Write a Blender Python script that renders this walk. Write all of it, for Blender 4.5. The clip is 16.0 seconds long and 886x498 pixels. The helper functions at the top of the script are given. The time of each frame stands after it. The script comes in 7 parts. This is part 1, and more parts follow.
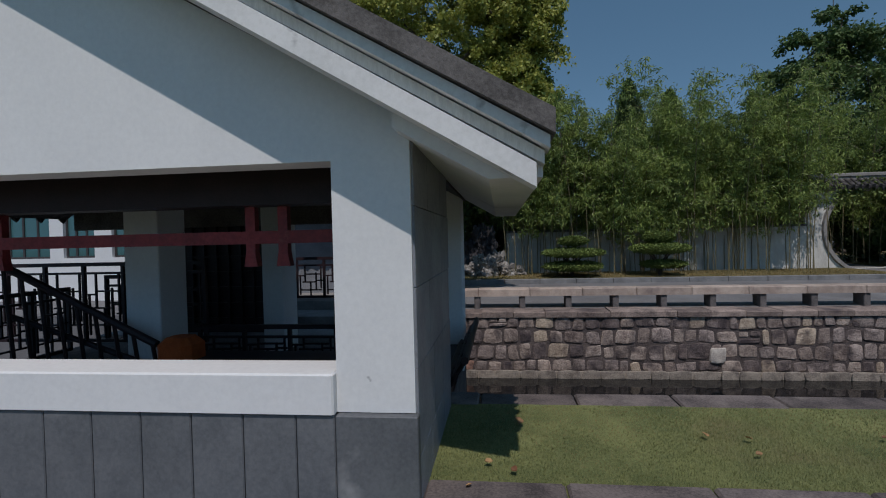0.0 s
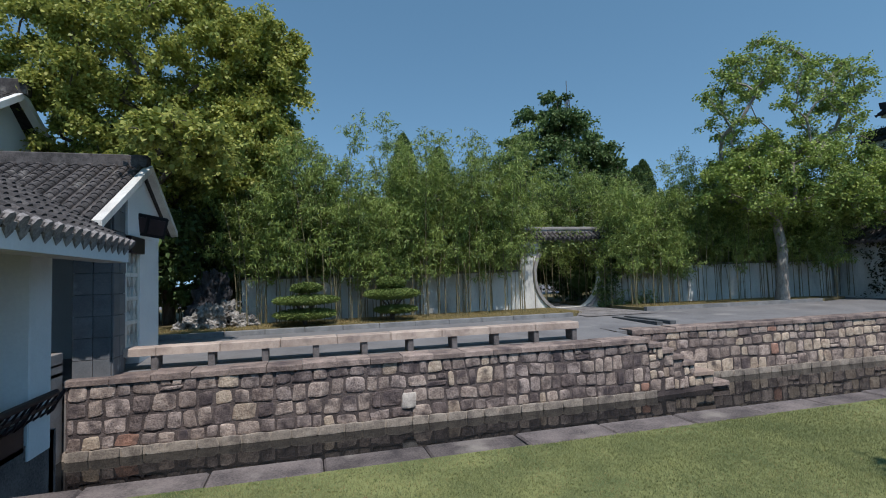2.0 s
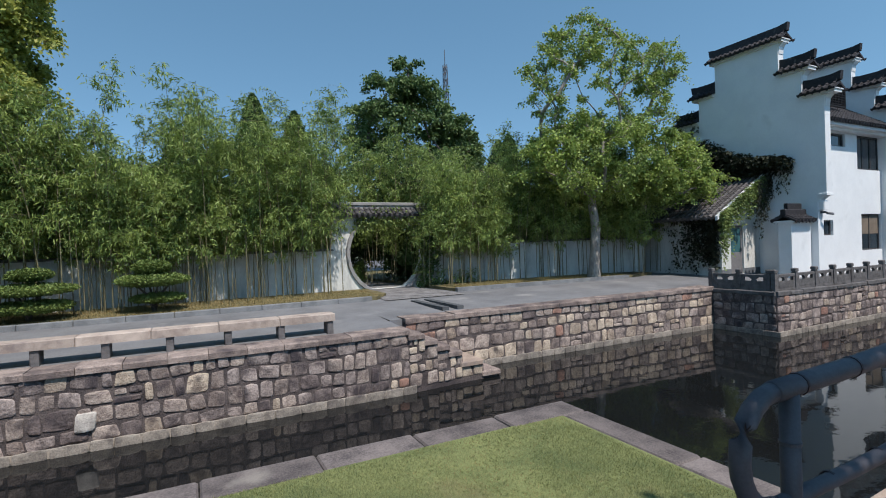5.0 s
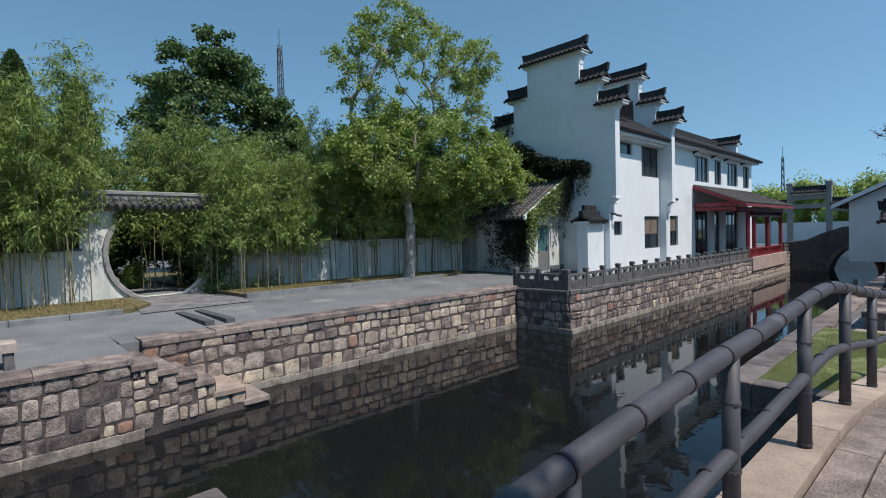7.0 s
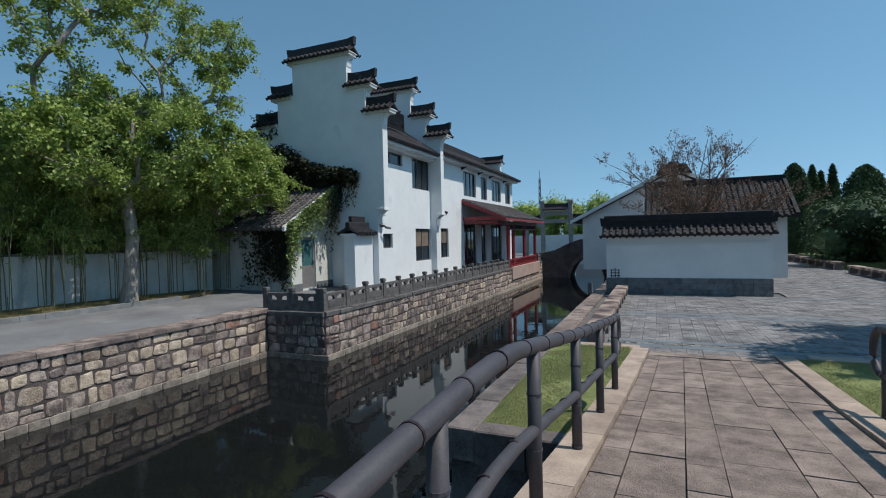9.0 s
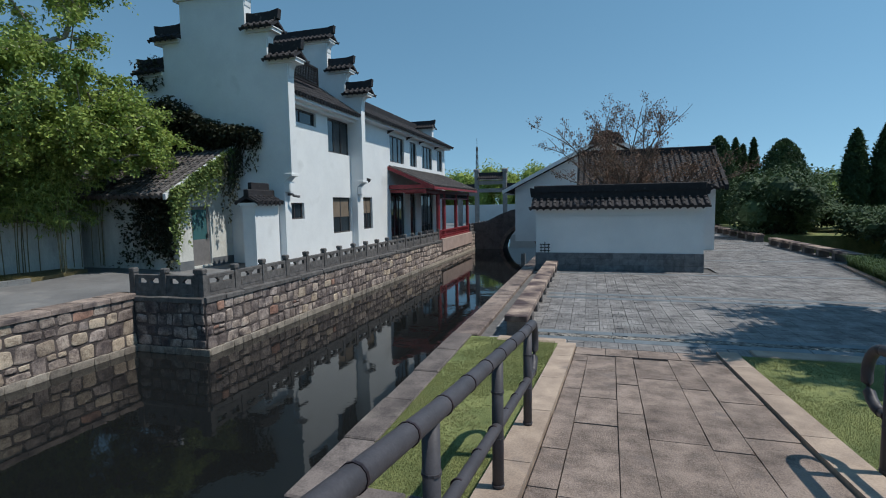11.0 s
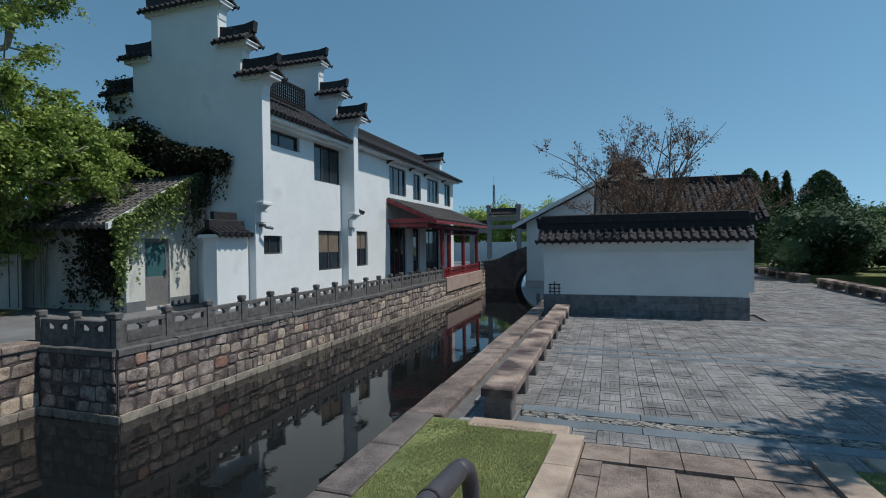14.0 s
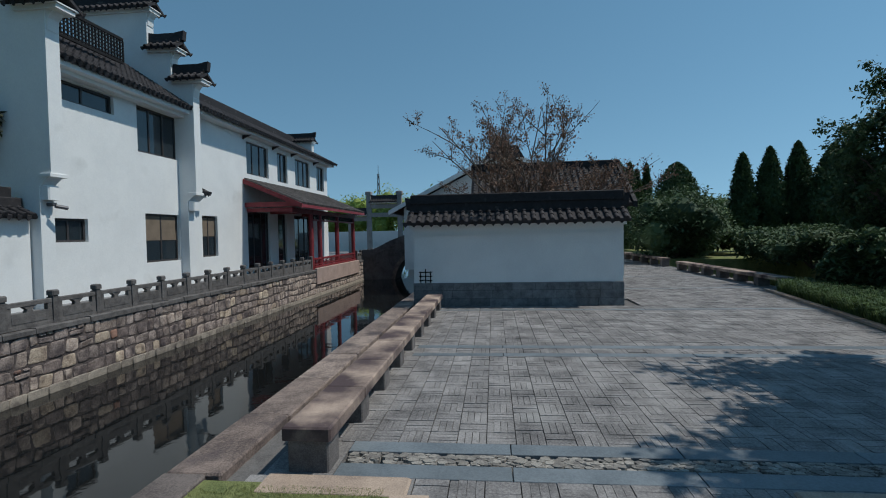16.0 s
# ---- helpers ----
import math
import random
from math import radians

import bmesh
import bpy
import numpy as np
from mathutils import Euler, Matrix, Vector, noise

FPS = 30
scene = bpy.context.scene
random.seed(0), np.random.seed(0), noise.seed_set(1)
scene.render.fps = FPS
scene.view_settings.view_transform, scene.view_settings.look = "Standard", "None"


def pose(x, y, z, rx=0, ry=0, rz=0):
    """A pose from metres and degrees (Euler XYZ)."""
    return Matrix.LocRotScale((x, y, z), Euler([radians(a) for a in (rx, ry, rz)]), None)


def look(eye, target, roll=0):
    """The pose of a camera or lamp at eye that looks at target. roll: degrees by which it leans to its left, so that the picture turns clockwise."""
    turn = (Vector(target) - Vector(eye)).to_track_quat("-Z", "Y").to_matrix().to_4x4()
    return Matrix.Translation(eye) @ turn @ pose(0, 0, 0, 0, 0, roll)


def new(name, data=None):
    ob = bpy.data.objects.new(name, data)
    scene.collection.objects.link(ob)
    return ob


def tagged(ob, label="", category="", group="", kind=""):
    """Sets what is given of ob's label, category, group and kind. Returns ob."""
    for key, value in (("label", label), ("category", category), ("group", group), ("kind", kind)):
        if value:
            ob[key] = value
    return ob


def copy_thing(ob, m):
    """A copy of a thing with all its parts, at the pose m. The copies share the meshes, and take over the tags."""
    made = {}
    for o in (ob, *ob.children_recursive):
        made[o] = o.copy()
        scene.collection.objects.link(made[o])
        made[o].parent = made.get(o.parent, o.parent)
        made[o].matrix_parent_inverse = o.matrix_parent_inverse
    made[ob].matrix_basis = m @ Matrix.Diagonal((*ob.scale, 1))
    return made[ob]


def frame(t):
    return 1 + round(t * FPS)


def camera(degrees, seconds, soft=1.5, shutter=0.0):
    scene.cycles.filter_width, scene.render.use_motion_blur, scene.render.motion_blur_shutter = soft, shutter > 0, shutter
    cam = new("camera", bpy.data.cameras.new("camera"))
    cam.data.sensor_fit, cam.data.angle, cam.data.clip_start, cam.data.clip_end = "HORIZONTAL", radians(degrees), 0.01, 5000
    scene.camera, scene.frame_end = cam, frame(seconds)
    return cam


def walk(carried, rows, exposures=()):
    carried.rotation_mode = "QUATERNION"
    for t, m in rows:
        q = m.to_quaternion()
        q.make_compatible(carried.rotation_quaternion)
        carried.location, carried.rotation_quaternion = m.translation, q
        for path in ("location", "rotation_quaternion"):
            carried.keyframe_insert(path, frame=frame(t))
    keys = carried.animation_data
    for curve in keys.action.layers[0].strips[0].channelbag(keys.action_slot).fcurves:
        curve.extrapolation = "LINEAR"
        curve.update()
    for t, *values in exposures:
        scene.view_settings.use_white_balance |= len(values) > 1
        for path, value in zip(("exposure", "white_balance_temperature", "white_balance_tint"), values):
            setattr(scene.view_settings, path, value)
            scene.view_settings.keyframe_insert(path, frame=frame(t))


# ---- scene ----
cam = camera(83.1, 16.0, 1.05)
METRES, EYE, TILT, LEAN, TURN = 16.0, 1.75, 0.0, -0.45, 6.6
ROWS = [
    (0.0, 0.0, 0.0, 0.0, -0.04, -1.25, 1.81),
    (0.5, 0.0314, 0.0026, 0.0, -2.44, 0.19, 1.7),
    (1.0, 0.0657, 0.004, 0.0002, -8.37, 1.21, 1.8),
    (1.5, 0.0993, 0.0026, -0.0001, -14.66, 3.12, 2.01),
    (2.0, 0.1338, 0.0054, -0.0019, -21.98, 3.12, 2.25),
    (2.5, 0.1691, 0.0044, -0.0018, -24.42, 2.82, 2.37),
    (3.0, 0.2044, 0.0057, -0.0016, -26.75, 1.11, 2.35),
    (3.5, 0.2403, 0.0022, 0.0015, -27.25, 0.11, 2.42),
    (4.0, 0.2768, -0.0004, 0.0042, -29.39, -0.2, 2.53),
    (6.5, 0.4398, -0.0027, 0.0158, -43.17, -1.79, 1.9),
    (7.0, 0.4739, 0.002, 0.0156, -50.36, -2.09, 1.84),
    (7.5, 0.508, 0.0002, 0.0155, -60.64, -2.27, 1.61),
    (8.0, 0.5391, -0.0039, 0.0162, -65.28, -2.29, 1.78),
    (8.5, 0.5718, -0.005, 0.018, -70.31, -2.7, 1.44),
    (9.0, 0.6006, -0.0119, 0.0197, -73.33, -1.66, 1.51),
    (9.5, 0.632, -0.0162, 0.0208, -76.93, -2.36, 1.52),
    (12.0, 0.7692, -0.0319, 0.0232, -80.87, -5.57, 0.58),
    (12.5, 0.7941, -0.0385, 0.0207, -82.59, -3.61, 0.45),
    (13.0, 0.8186, -0.0438, 0.0172, -82.68, -0.87, 0.48),
    (13.5, 0.8431, -0.0482, 0.0139, -81.47, -1.19, 0.69),
    (14.0, 0.8711, -0.049, 0.0103, -78.0, -0.94, 0.87),
    (14.5, 0.8993, -0.0537, 0.0073, -76.1, -0.95, 1.01),
    (15.0, 0.9303, -0.0582, 0.0037, -76.75, -0.89, 1.1),
    (15.5, 0.96, -0.0657, 0.0003, -84.45, -2.31, 0.79),
    (16.0, 0.9887, -0.0737, -0.0033, -90.82, -2.19, 1.14),
]
EXPOSURES = [(0.0, -0.38, 6180, 20), (0.7, -0.26, 6180, 20), (1.5, 0.26, 6180, 18), (3.5, 0.70, 6200, 17), (7.0, 0.62, 6240, 15), (9.5, 0.38, 6210, 12), (13.0, 0.32, 6190, 11), (16.0, 0.08, 6180, 10)]
walk(cam, [(t, pose(0, 0, EYE, TILT, LEAN, TURN) @ pose(METRES * x, METRES * y, METRES * z, 90 + pitch, roll, yaw)) for t, x, y, z, yaw, pitch, roll in ROWS], EXPOSURES)

# ---- world and sun ----
SUN = Vector((0.07, -0.52, 0.87)).normalized()
world = bpy.data.worlds.new("sky")
scene.world = world
world.use_nodes = True
wn = world.node_tree.nodes
sky = wn.new("ShaderNodeTexSky")
sky.sky_type, sky.sun_disc = "NISHITA", False
sky.sun_elevation = math.asin(SUN.z)
sky.sun_rotation = math.atan2(SUN.x, SUN.y)
sky.air_density, sky.dust_density, sky.ozone_density = 1.0, 0.0, 0.45
wn["Background"].inputs[1].default_value = 0.094
# a clear dry sky that pales little towards the horizon
way = wn.new("ShaderNodeTexCoord")
lift = wn.new("ShaderNodeVectorMath")
lift.operation, lift.inputs[1].default_value = "ADD", (0, 0, 0.17)
unit = wn.new("ShaderNodeVectorMath")
unit.operation = "NORMALIZE"
world.node_tree.links.new(way.outputs["Generated"], lift.inputs[0])
world.node_tree.links.new(lift.outputs[0], unit.inputs[0])
world.node_tree.links.new(unit.outputs[0], sky.inputs["Vector"])
clear = wn.new("ShaderNodeHueSaturation")
clear.inputs["Hue"].default_value, clear.inputs["Saturation"].default_value = 0.475, 1.08
world.node_tree.links.new(sky.outputs[0], clear.inputs["Color"])
world.node_tree.links.new(clear.outputs[0], wn["Background"].inputs[0])
sun = new("sun", bpy.data.lights.new("sun", "SUN"))
sun.data.energy, sun.data.angle, sun.data.color = 3.0, radians(0.55), (1.0, 0.94, 0.82)
sun.matrix_world = look(SUN * 60, (0, 0, 0))

# ---- materials ----


def mat(name, col, col2=None, rough=0.8, scale=6.0, fine=60.0, bump=0.15, metal=0.0, vary=0.0, island=False, stain=None, stain_scale=1.2, stain_amt=0.0, spec=0.4, stretch=None, dist=0.01):
    """A surface whose colour wanders between two tones at a coarse and a fine scale, with relief, wear and, for pieces, a tone of their own."""
    m = bpy.data.materials.new(name)
    m.use_nodes = True
    nt = m.node_tree
    n, l = nt.nodes, nt.links
    b = n["Principled BSDF"]
    b.inputs["Roughness"].default_value = rough
    b.inputs["Metallic"].default_value = metal
    b.inputs["Specular IOR Level"].default_value = spec
    col2 = col2 or tuple(c * 0.72 for c in col)
    tc = n.new("ShaderNodeTexCoord")
    geo = n.new("ShaderNodeNewGeometry")
    place = geo.outputs["Position"]
    if stretch:
        mp = n.new("ShaderNodeMapping")
        mp.inputs["Scale"].default_value = stretch
        l.new(place, mp.inputs["Vector"])
        place = mp.outputs["Vector"]
    big, small = n.new("ShaderNodeTexNoise"), n.new("ShaderNodeTexNoise")
    big.inputs["Scale"].default_value, big.inputs["Detail"].default_value = scale, 8
    big.inputs["Roughness"].default_value = small.inputs["Roughness"].default_value = 0.65
    small.inputs["Scale"].default_value, small.inputs["Detail"].default_value = fine, 4
    l.new(place, big.inputs["Vector"]), l.new(place, small.inputs["Vector"])
    add = n.new("ShaderNodeMath")
    add.operation = "MULTIPLY_ADD"
    l.new(small.outputs[0], add.inputs[0])
    add.inputs[1].default_value = 0.7
    l.new(big.outputs[0], add.inputs[2])
    ramp = n.new("ShaderNodeValToRGB")
    ramp.color_ramp.elements[0].position, ramp.color_ramp.elements[1].position = 0.66, 1.04
    ramp.color_ramp.elements[0].color, ramp.color_ramp.elements[1].color = (*col2, 1), (*col, 1)
    l.new(add.outputs[0], ramp.inputs[0])
    out = ramp.outputs[0]
    if vary:
        hsv = n.new("ShaderNodeHueSaturation")
        rng = n.new("ShaderNodeMapRange")
        rng.inputs[3].default_value, rng.inputs[4].default_value = 1 - vary, 1 + vary
        if island:
            l.new(geo.outputs["Random Per Island"], rng.inputs[0])
        else:
            oi = n.new("ShaderNodeObjectInfo")
            l.new(oi.outputs["Random"], rng.inputs[0])
        l.new(rng.outputs[0], hsv.inputs["Value"])
        rng2 = n.new("ShaderNodeMapRange")
        rng2.inputs[3].default_value, rng2.inputs[4].default_value = 0.5 - 0.06 * vary, 0.5 + 0.04 * vary
        l.new(rng.outputs[0], rng2.inputs[0])
        l.new(rng2.outputs[0], hsv.inputs["Hue"])
        l.new(out, hsv.inputs["Color"])
        out = hsv.outputs[0]
    if stain:
        st = n.new("ShaderNodeTexNoise")
        st.inputs["Scale"].default_value, st.inputs["Detail"].default_value = stain_scale, 8
        l.new(place, st.inputs["Vector"])
        sr = n.new("ShaderNodeValToRGB")
        sr.color_ramp.elements[0].position, sr.color_ramp.elements[1].position = 0.66 - stain_amt * 0.3, 0.80 - stain_amt * 0.2
        l.new(st.outputs[0], sr.inputs[0])
        mix = n.new("ShaderNodeMixRGB")
        mix.inputs[2].default_value = (*stain, 1)
        l.new(sr.outputs[0], mix.inputs[0]), l.new(out, mix.inputs[1])
        out = mix.outputs[0]
    l.new(out, b.inputs["Base Color"])
    if bump:
        bp = n.new("ShaderNodeBump")
        bp.inputs["Strength"].default_value, bp.inputs["Distance"].default_value = bump, dist
        l.new(add.outputs[0], bp.inputs["Height"]), l.new(bp.outputs[0], b.inputs["Normal"])
    return m


def leafy(name, col, col2, rough=0.55, through_light=0.35, vary=0.35):
    """Leaves: each its own tone, with light coming through."""
    m = bpy.data.materials.new(name)
    m.use_nodes = True
    nt = m.node_tree
    n, l = nt.nodes, nt.links
    b = n["Principled BSDF"]
    b.inputs["Roughness"].default_value = rough
    b.inputs["Specular IOR Level"].default_value = 0.3
    geo = n.new("ShaderNodeNewGeometry")
    ramp = n.new("ShaderNodeValToRGB")
    ramp.color_ramp.elements[0].color, ramp.color_ramp.elements[1].color = (*col2, 1), (*col, 1)
    noi = n.new("ShaderNodeTexNoise")
    noi.inputs["Scale"].default_value = 0.9
    l.new(geo.outputs["Position"], noi.inputs["Vector"])
    mx = n.new("ShaderNodeMath")
    mx.operation = "MULTIPLY_ADD"
    l.new(geo.outputs["Random Per Island"], mx.inputs[0])
    mx.inputs[1].default_value = vary * 1.6
    l.new(noi.outputs[0], mx.inputs[2])
    sub = n.new("ShaderNodeMath")
    sub.operation = "SUBTRACT"
    l.new(mx.outputs[0], sub.inputs[0])
    sub.inputs[1].default_value = 0.28
    l.new(sub.outputs[0], ramp.inputs[0])
    l.new(ramp.outputs[0], b.inputs["Base Color"])
    tr = n.new("ShaderNodeBsdfTranslucent")
    l.new(ramp.outputs[0], tr.inputs[0])
    mixs = n.new("ShaderNodeMixShader")
    mixs.inputs[0].default_value = through_light
    l.new(b.outputs[0], mixs.inputs[1]), l.new(tr.outputs[0], mixs.inputs[2])
    l.new(mixs.outputs[0], n["Material Output"].inputs[0])
    return m


def water_mat():
    m = bpy.data.materials.new("canal_water")
    m.use_nodes = True
    n, l = m.node_tree.nodes, m.node_tree.links
    b = n["Principled BSDF"]
    b.inputs["Base Color"].default_value = (0.0085, 0.0095, 0.010, 1)
    b.inputs["Roughness"].default_value = 0.03
    b.inputs["IOR"].default_value = 1.33
    b.inputs["Specular IOR Level"].default_value = 0.6
    geo = n.new("ShaderNodeNewGeometry")
    a = n.new("ShaderNodeTexNoise")
    a.inputs["Scale"].default_value, a.inputs["Detail"].default_value = 2.6, 3
    c = n.new("ShaderNodeTexNoise")
    c.inputs["Scale"].default_value = 0.35
    l.new(geo.outputs["Position"], a.inputs["Vector"]), l.new(geo.outputs["Position"], c.inputs["Vector"])
    mul = n.new("ShaderNodeMath")
    mul.operation = "MULTIPLY"
    l.new(a.outputs[0], mul.inputs[0]), l.new(c.outputs[0], mul.inputs[1])
    bp = n.new("ShaderNodeBump")
    bp.inputs["Strength"].default_value, bp.inputs["Distance"].default_value = 0.16, 0.03
    l.new(mul.outputs[0], bp.inputs["Height"]), l.new(bp.outputs[0], b.inputs["Normal"])
    return m


def glass_mat(name, tint):
    m = bpy.data.materials.new(name)
    m.use_nodes = True
    b = m.node_tree.nodes["Principled BSDF"]
    b.inputs["Base Color"].default_value = (*tint, 1)
    b.inputs["Roughness"].default_value = 0.06
    b.inputs["Specular IOR Level"].default_value = 0.7
    return m


M = {}
M["white"] = mat("white_plaster", (0.73, 0.745, 0.745), (0.66, 0.675, 0.68), 0.88, 1.1, 30, 0.06, stain=(0.54, 0.55, 0.545), stain_scale=0.7, stain_amt=0.04)
M["mouldwhite"] = mat("mould_stained_white_plaster", (0.72, 0.73, 0.725), (0.60, 0.61, 0.60), 0.9, 1.4, 35, 0.08, stain=(0.10, 0.10, 0.105), stain_scale=6.0, stain_amt=0.10)
M["piermould"] = mat("mould_specked_white_plaster", (0.73, 0.745, 0.74), (0.66, 0.675, 0.675), 0.88, 1.1, 30, 0.06, stain=(0.12, 0.12, 0.12), stain_scale=9.0, stain_amt=-0.28)
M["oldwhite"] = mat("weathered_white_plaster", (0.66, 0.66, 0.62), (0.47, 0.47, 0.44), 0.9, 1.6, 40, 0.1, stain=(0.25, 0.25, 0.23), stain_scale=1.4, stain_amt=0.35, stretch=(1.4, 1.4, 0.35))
M["slate"] = mat("grey_slate_cladding", (0.145, 0.155, 0.165), (0.095, 0.105, 0.115), 0.6, 2.5, 45, 0.1, vary=0.12, stain=(0.32, 0.33, 0.33), stain_scale=2.2, stain_amt=0.08)
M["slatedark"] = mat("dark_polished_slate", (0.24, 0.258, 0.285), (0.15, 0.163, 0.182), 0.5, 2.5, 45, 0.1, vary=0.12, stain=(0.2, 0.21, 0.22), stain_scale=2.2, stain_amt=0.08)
M["slatepatch"] = mat("patchy_slate_base", (0.20, 0.205, 0.21), (0.085, 0.09, 0.098), 0.7, 5.0, 45, 0.3, vary=0.18, stain=(0.07, 0.072, 0.08), stain_scale=3.2, stain_amt=0.3)
M["slatejoint"] = mat("slate_joint", (0.09, 0.095, 0.10), None, 0.9)
M["tile"] = mat("dark_clay_roof_tile", (0.085, 0.078, 0.078), (0.020, 0.019, 0.020), 0.85, 7, 50, 0.3, vary=0.35, stain=(0.20, 0.19, 0.18), stain_scale=3.0, stain_amt=0.2)
M["tilegrey"] = mat("weathered_grey_roof_tile", (0.135, 0.122, 0.12), (0.036, 0.032, 0.033), 0.85, 7, 50, 0.3, vary=0.35)
M["drip"] = mat("pale_grey_drip_tile", (0.30, 0.285, 0.28), (0.10, 0.094, 0.094), 0.85, 9, 60, 0.5)
M["bedkerb"] = mat("light_grey_kerb_stone", (0.235, 0.24, 0.24), (0.13, 0.135, 0.14), 0.85, 3.0, 60, 0.3)
M["tiledark"] = mat("black_roof_tile", (0.034, 0.032, 0.036), (0.016, 0.015, 0.018), 0.8, 9, 50, 0.25, vary=0.3, stain=(0.13, 0.125, 0.12), stain_scale=5.0, stain_amt=0.1)
M["mossy"] = mat("mossy_concrete_rim", (0.16, 0.15, 0.145), (0.075, 0.07, 0.068), 0.95, 5, 60, 0.5)
M["stone"] = mat("rubble_stone", (0.45, 0.36, 0.315), (0.155, 0.115, 0.106), 0.9, 5.0, 34, 1.0, vary=0.34, stain=(0.075, 0.060, 0.062), stain_scale=3.4, stain_amt=0.5, dist=0.03)
M["stonelight"] = mat("pale_rubble_stone", (0.62, 0.58, 0.52), (0.36, 0.32, 0.29), 0.9, 6.0, 38, 0.6, dist=0.02)
M["stonefoot"] = mat("pale_foot_stone", (0.34, 0.295, 0.25), (0.15, 0.127, 0.112), 0.9, 5.0, 38, 0.8, vary=0.2, stain=(0.10, 0.085, 0.08), stain_scale=3.0, stain_amt=0.3, dist=0.02)
M["stonered"] = mat("reddish_rubble_stone", (0.42, 0.235, 0.185), (0.20, 0.105, 0.085), 0.9, 5.0, 34, 0.9, vary=0.25, stain=(0.08, 0.06, 0.06), stain_scale=3.4, stain_amt=0.4, dist=0.03)
M["stonewarm"] = mat("warm_rubble_stone", (0.56, 0.45, 0.36), (0.24, 0.175, 0.14), 0.9, 5.0, 34, 1.0, vary=0.3, stain=(0.10, 0.08, 0.072), stain_scale=3.6, stain_amt=0.3, dist=0.03)
# stained stone that also lends the quay's end wall its shade
M["stonedark"] = mat("stained_and_shade_dark_stone", (0.37, 0.295, 0.273), (0.098, 0.076, 0.075), 0.9, 4.0, 30, 1.0, vary=0.45, stain=(0.060, 0.048, 0.052), stain_scale=3.0, stain_amt=0.62, dist=0.03)
M["plazajoint"] = mat("paving_joint_sand", (0.155, 0.148, 0.145), (0.09, 0.086, 0.085), 0.95, 4, 60, 0.4)
M["mortar"] = mat("dark_mortar", (0.15, 0.122, 0.113), (0.045, 0.037, 0.038), 0.95, 3, 40, 1.0, stain=(0.055, 0.045, 0.047), stain_scale=1.3, stain_amt=0.35, dist=0.03)
M["footing"] = mat("pale_mortar_footing", (0.40, 0.35, 0.29), (0.23, 0.20, 0.17), 0.9, 4, 40, 0.6)
M["coping"] = mat("worn_granite_coping", (0.33, 0.255, 0.225), (0.12, 0.092, 0.086), 0.9, 3.5, 40, 0.9, vary=0.28, stain=(0.075, 0.06, 0.063), stain_scale=2.2, stain_amt=0.45, dist=0.02)
M["bench"] = mat("pink_granite_bench", (0.52, 0.40, 0.325), (0.27, 0.20, 0.17), 0.85, 2.6, 90, 0.3, vary=0.12, stain=(0.070, 0.048, 0.050), stain_scale=2.0, stain_amt=1.0)
M["benchpale"] = mat("pale_granite_bench", (0.50, 0.41, 0.35), (0.30, 0.235, 0.20), 0.85, 3.5, 90, 0.3, vary=0.12, stain=(0.20, 0.16, 0.15), stain_scale=3.2, stain_amt=0.3)
M["benchleg"] = mat("grey_granite_leg", (0.17, 0.155, 0.15), (0.075, 0.068, 0.068), 0.9, 4, 90, 0.4)
M["kerb"] = mat("grey_kerb_stone", (0.19, 0.158, 0.148), (0.06, 0.050, 0.050), 0.85, 3.0, 60, 0.4, vary=0.2, stain=(0.31, 0.28, 0.24), stain_scale=1.6, stain_amt=0.12)
M["palekerb"] = mat("pale_granite_kerb", (0.45, 0.345, 0.275), (0.26, 0.195, 0.16), 0.85, 3.0, 80, 0.35, vary=0.14, stain=(0.20, 0.16, 0.145), stain_scale=2.0, stain_amt=0.15)
M["slab"] = mat("pink_granite_slab", (0.34, 0.262, 0.226), (0.125, 0.095, 0.083), 0.9, 4.0, 75, 1.0, vary=0.14, stain=(0.17, 0.14, 0.13), stain_scale=2.6, stain_amt=0.16, dist=0.02)
M["joint"] = mat("earth_joint", (0.15, 0.125, 0.11), None, 0.95, 4, 60, 0.4)
M["paver"] = mat("grey_brick_paver", (0.285, 0.272, 0.268), (0.10, 0.095, 0.097), 0.8, 2.2, 45, 0.9, vary=0.13, stain=(0.30, 0.295, 0.29), stain_scale=0.9, stain_amt=0.1)
M["paverfar"] = mat("grey_brick_paver_field", (0.285, 0.272, 0.268), (0.10, 0.095, 0.097), 0.8, 2.2, 45, 0.9, vary=0.13, island=True, stain=(0.30, 0.295, 0.29), stain_scale=0.9, stain_amt=0.1)
M["pebble"] = mat("broken_stone_pieces", (0.30, 0.275, 0.25), (0.13, 0.12, 0.115), 0.85, 5, 60, 0.6, vary=0.35, island=True)
M["band"] = mat("blue_grey_stone_band", (0.165, 0.192, 0.21), (0.10, 0.12, 0.135), 0.55, 2.0, 50, 0.15, vary=0.15)
M["road"] = mat("grey_stone_paving", (0.20, 0.20, 0.205), (0.125, 0.125, 0.13), 0.8, 0.9, 40, 0.2, stain=(0.30, 0.29, 0.28), stain_scale=0.8, stain_amt=0.15)
M["grass"] = mat("lawn_soil", (0.25, 0.27, 0.10), (0.10, 0.13, 0.045), 0.95, 2.0, 80, 0.8, stain=(0.20, 0.155, 0.08), stain_scale=0.9, stain_amt=0.2, dist=0.03)
M["drygrass"] = mat("dry_bed_soil", (0.21, 0.165, 0.085), (0.09, 0.085, 0.035), 0.95, 3.0, 80, 0.8, stain=(0.09, 0.11, 0.035), stain_scale=1.3, stain_amt=0.35, dist=0.03)
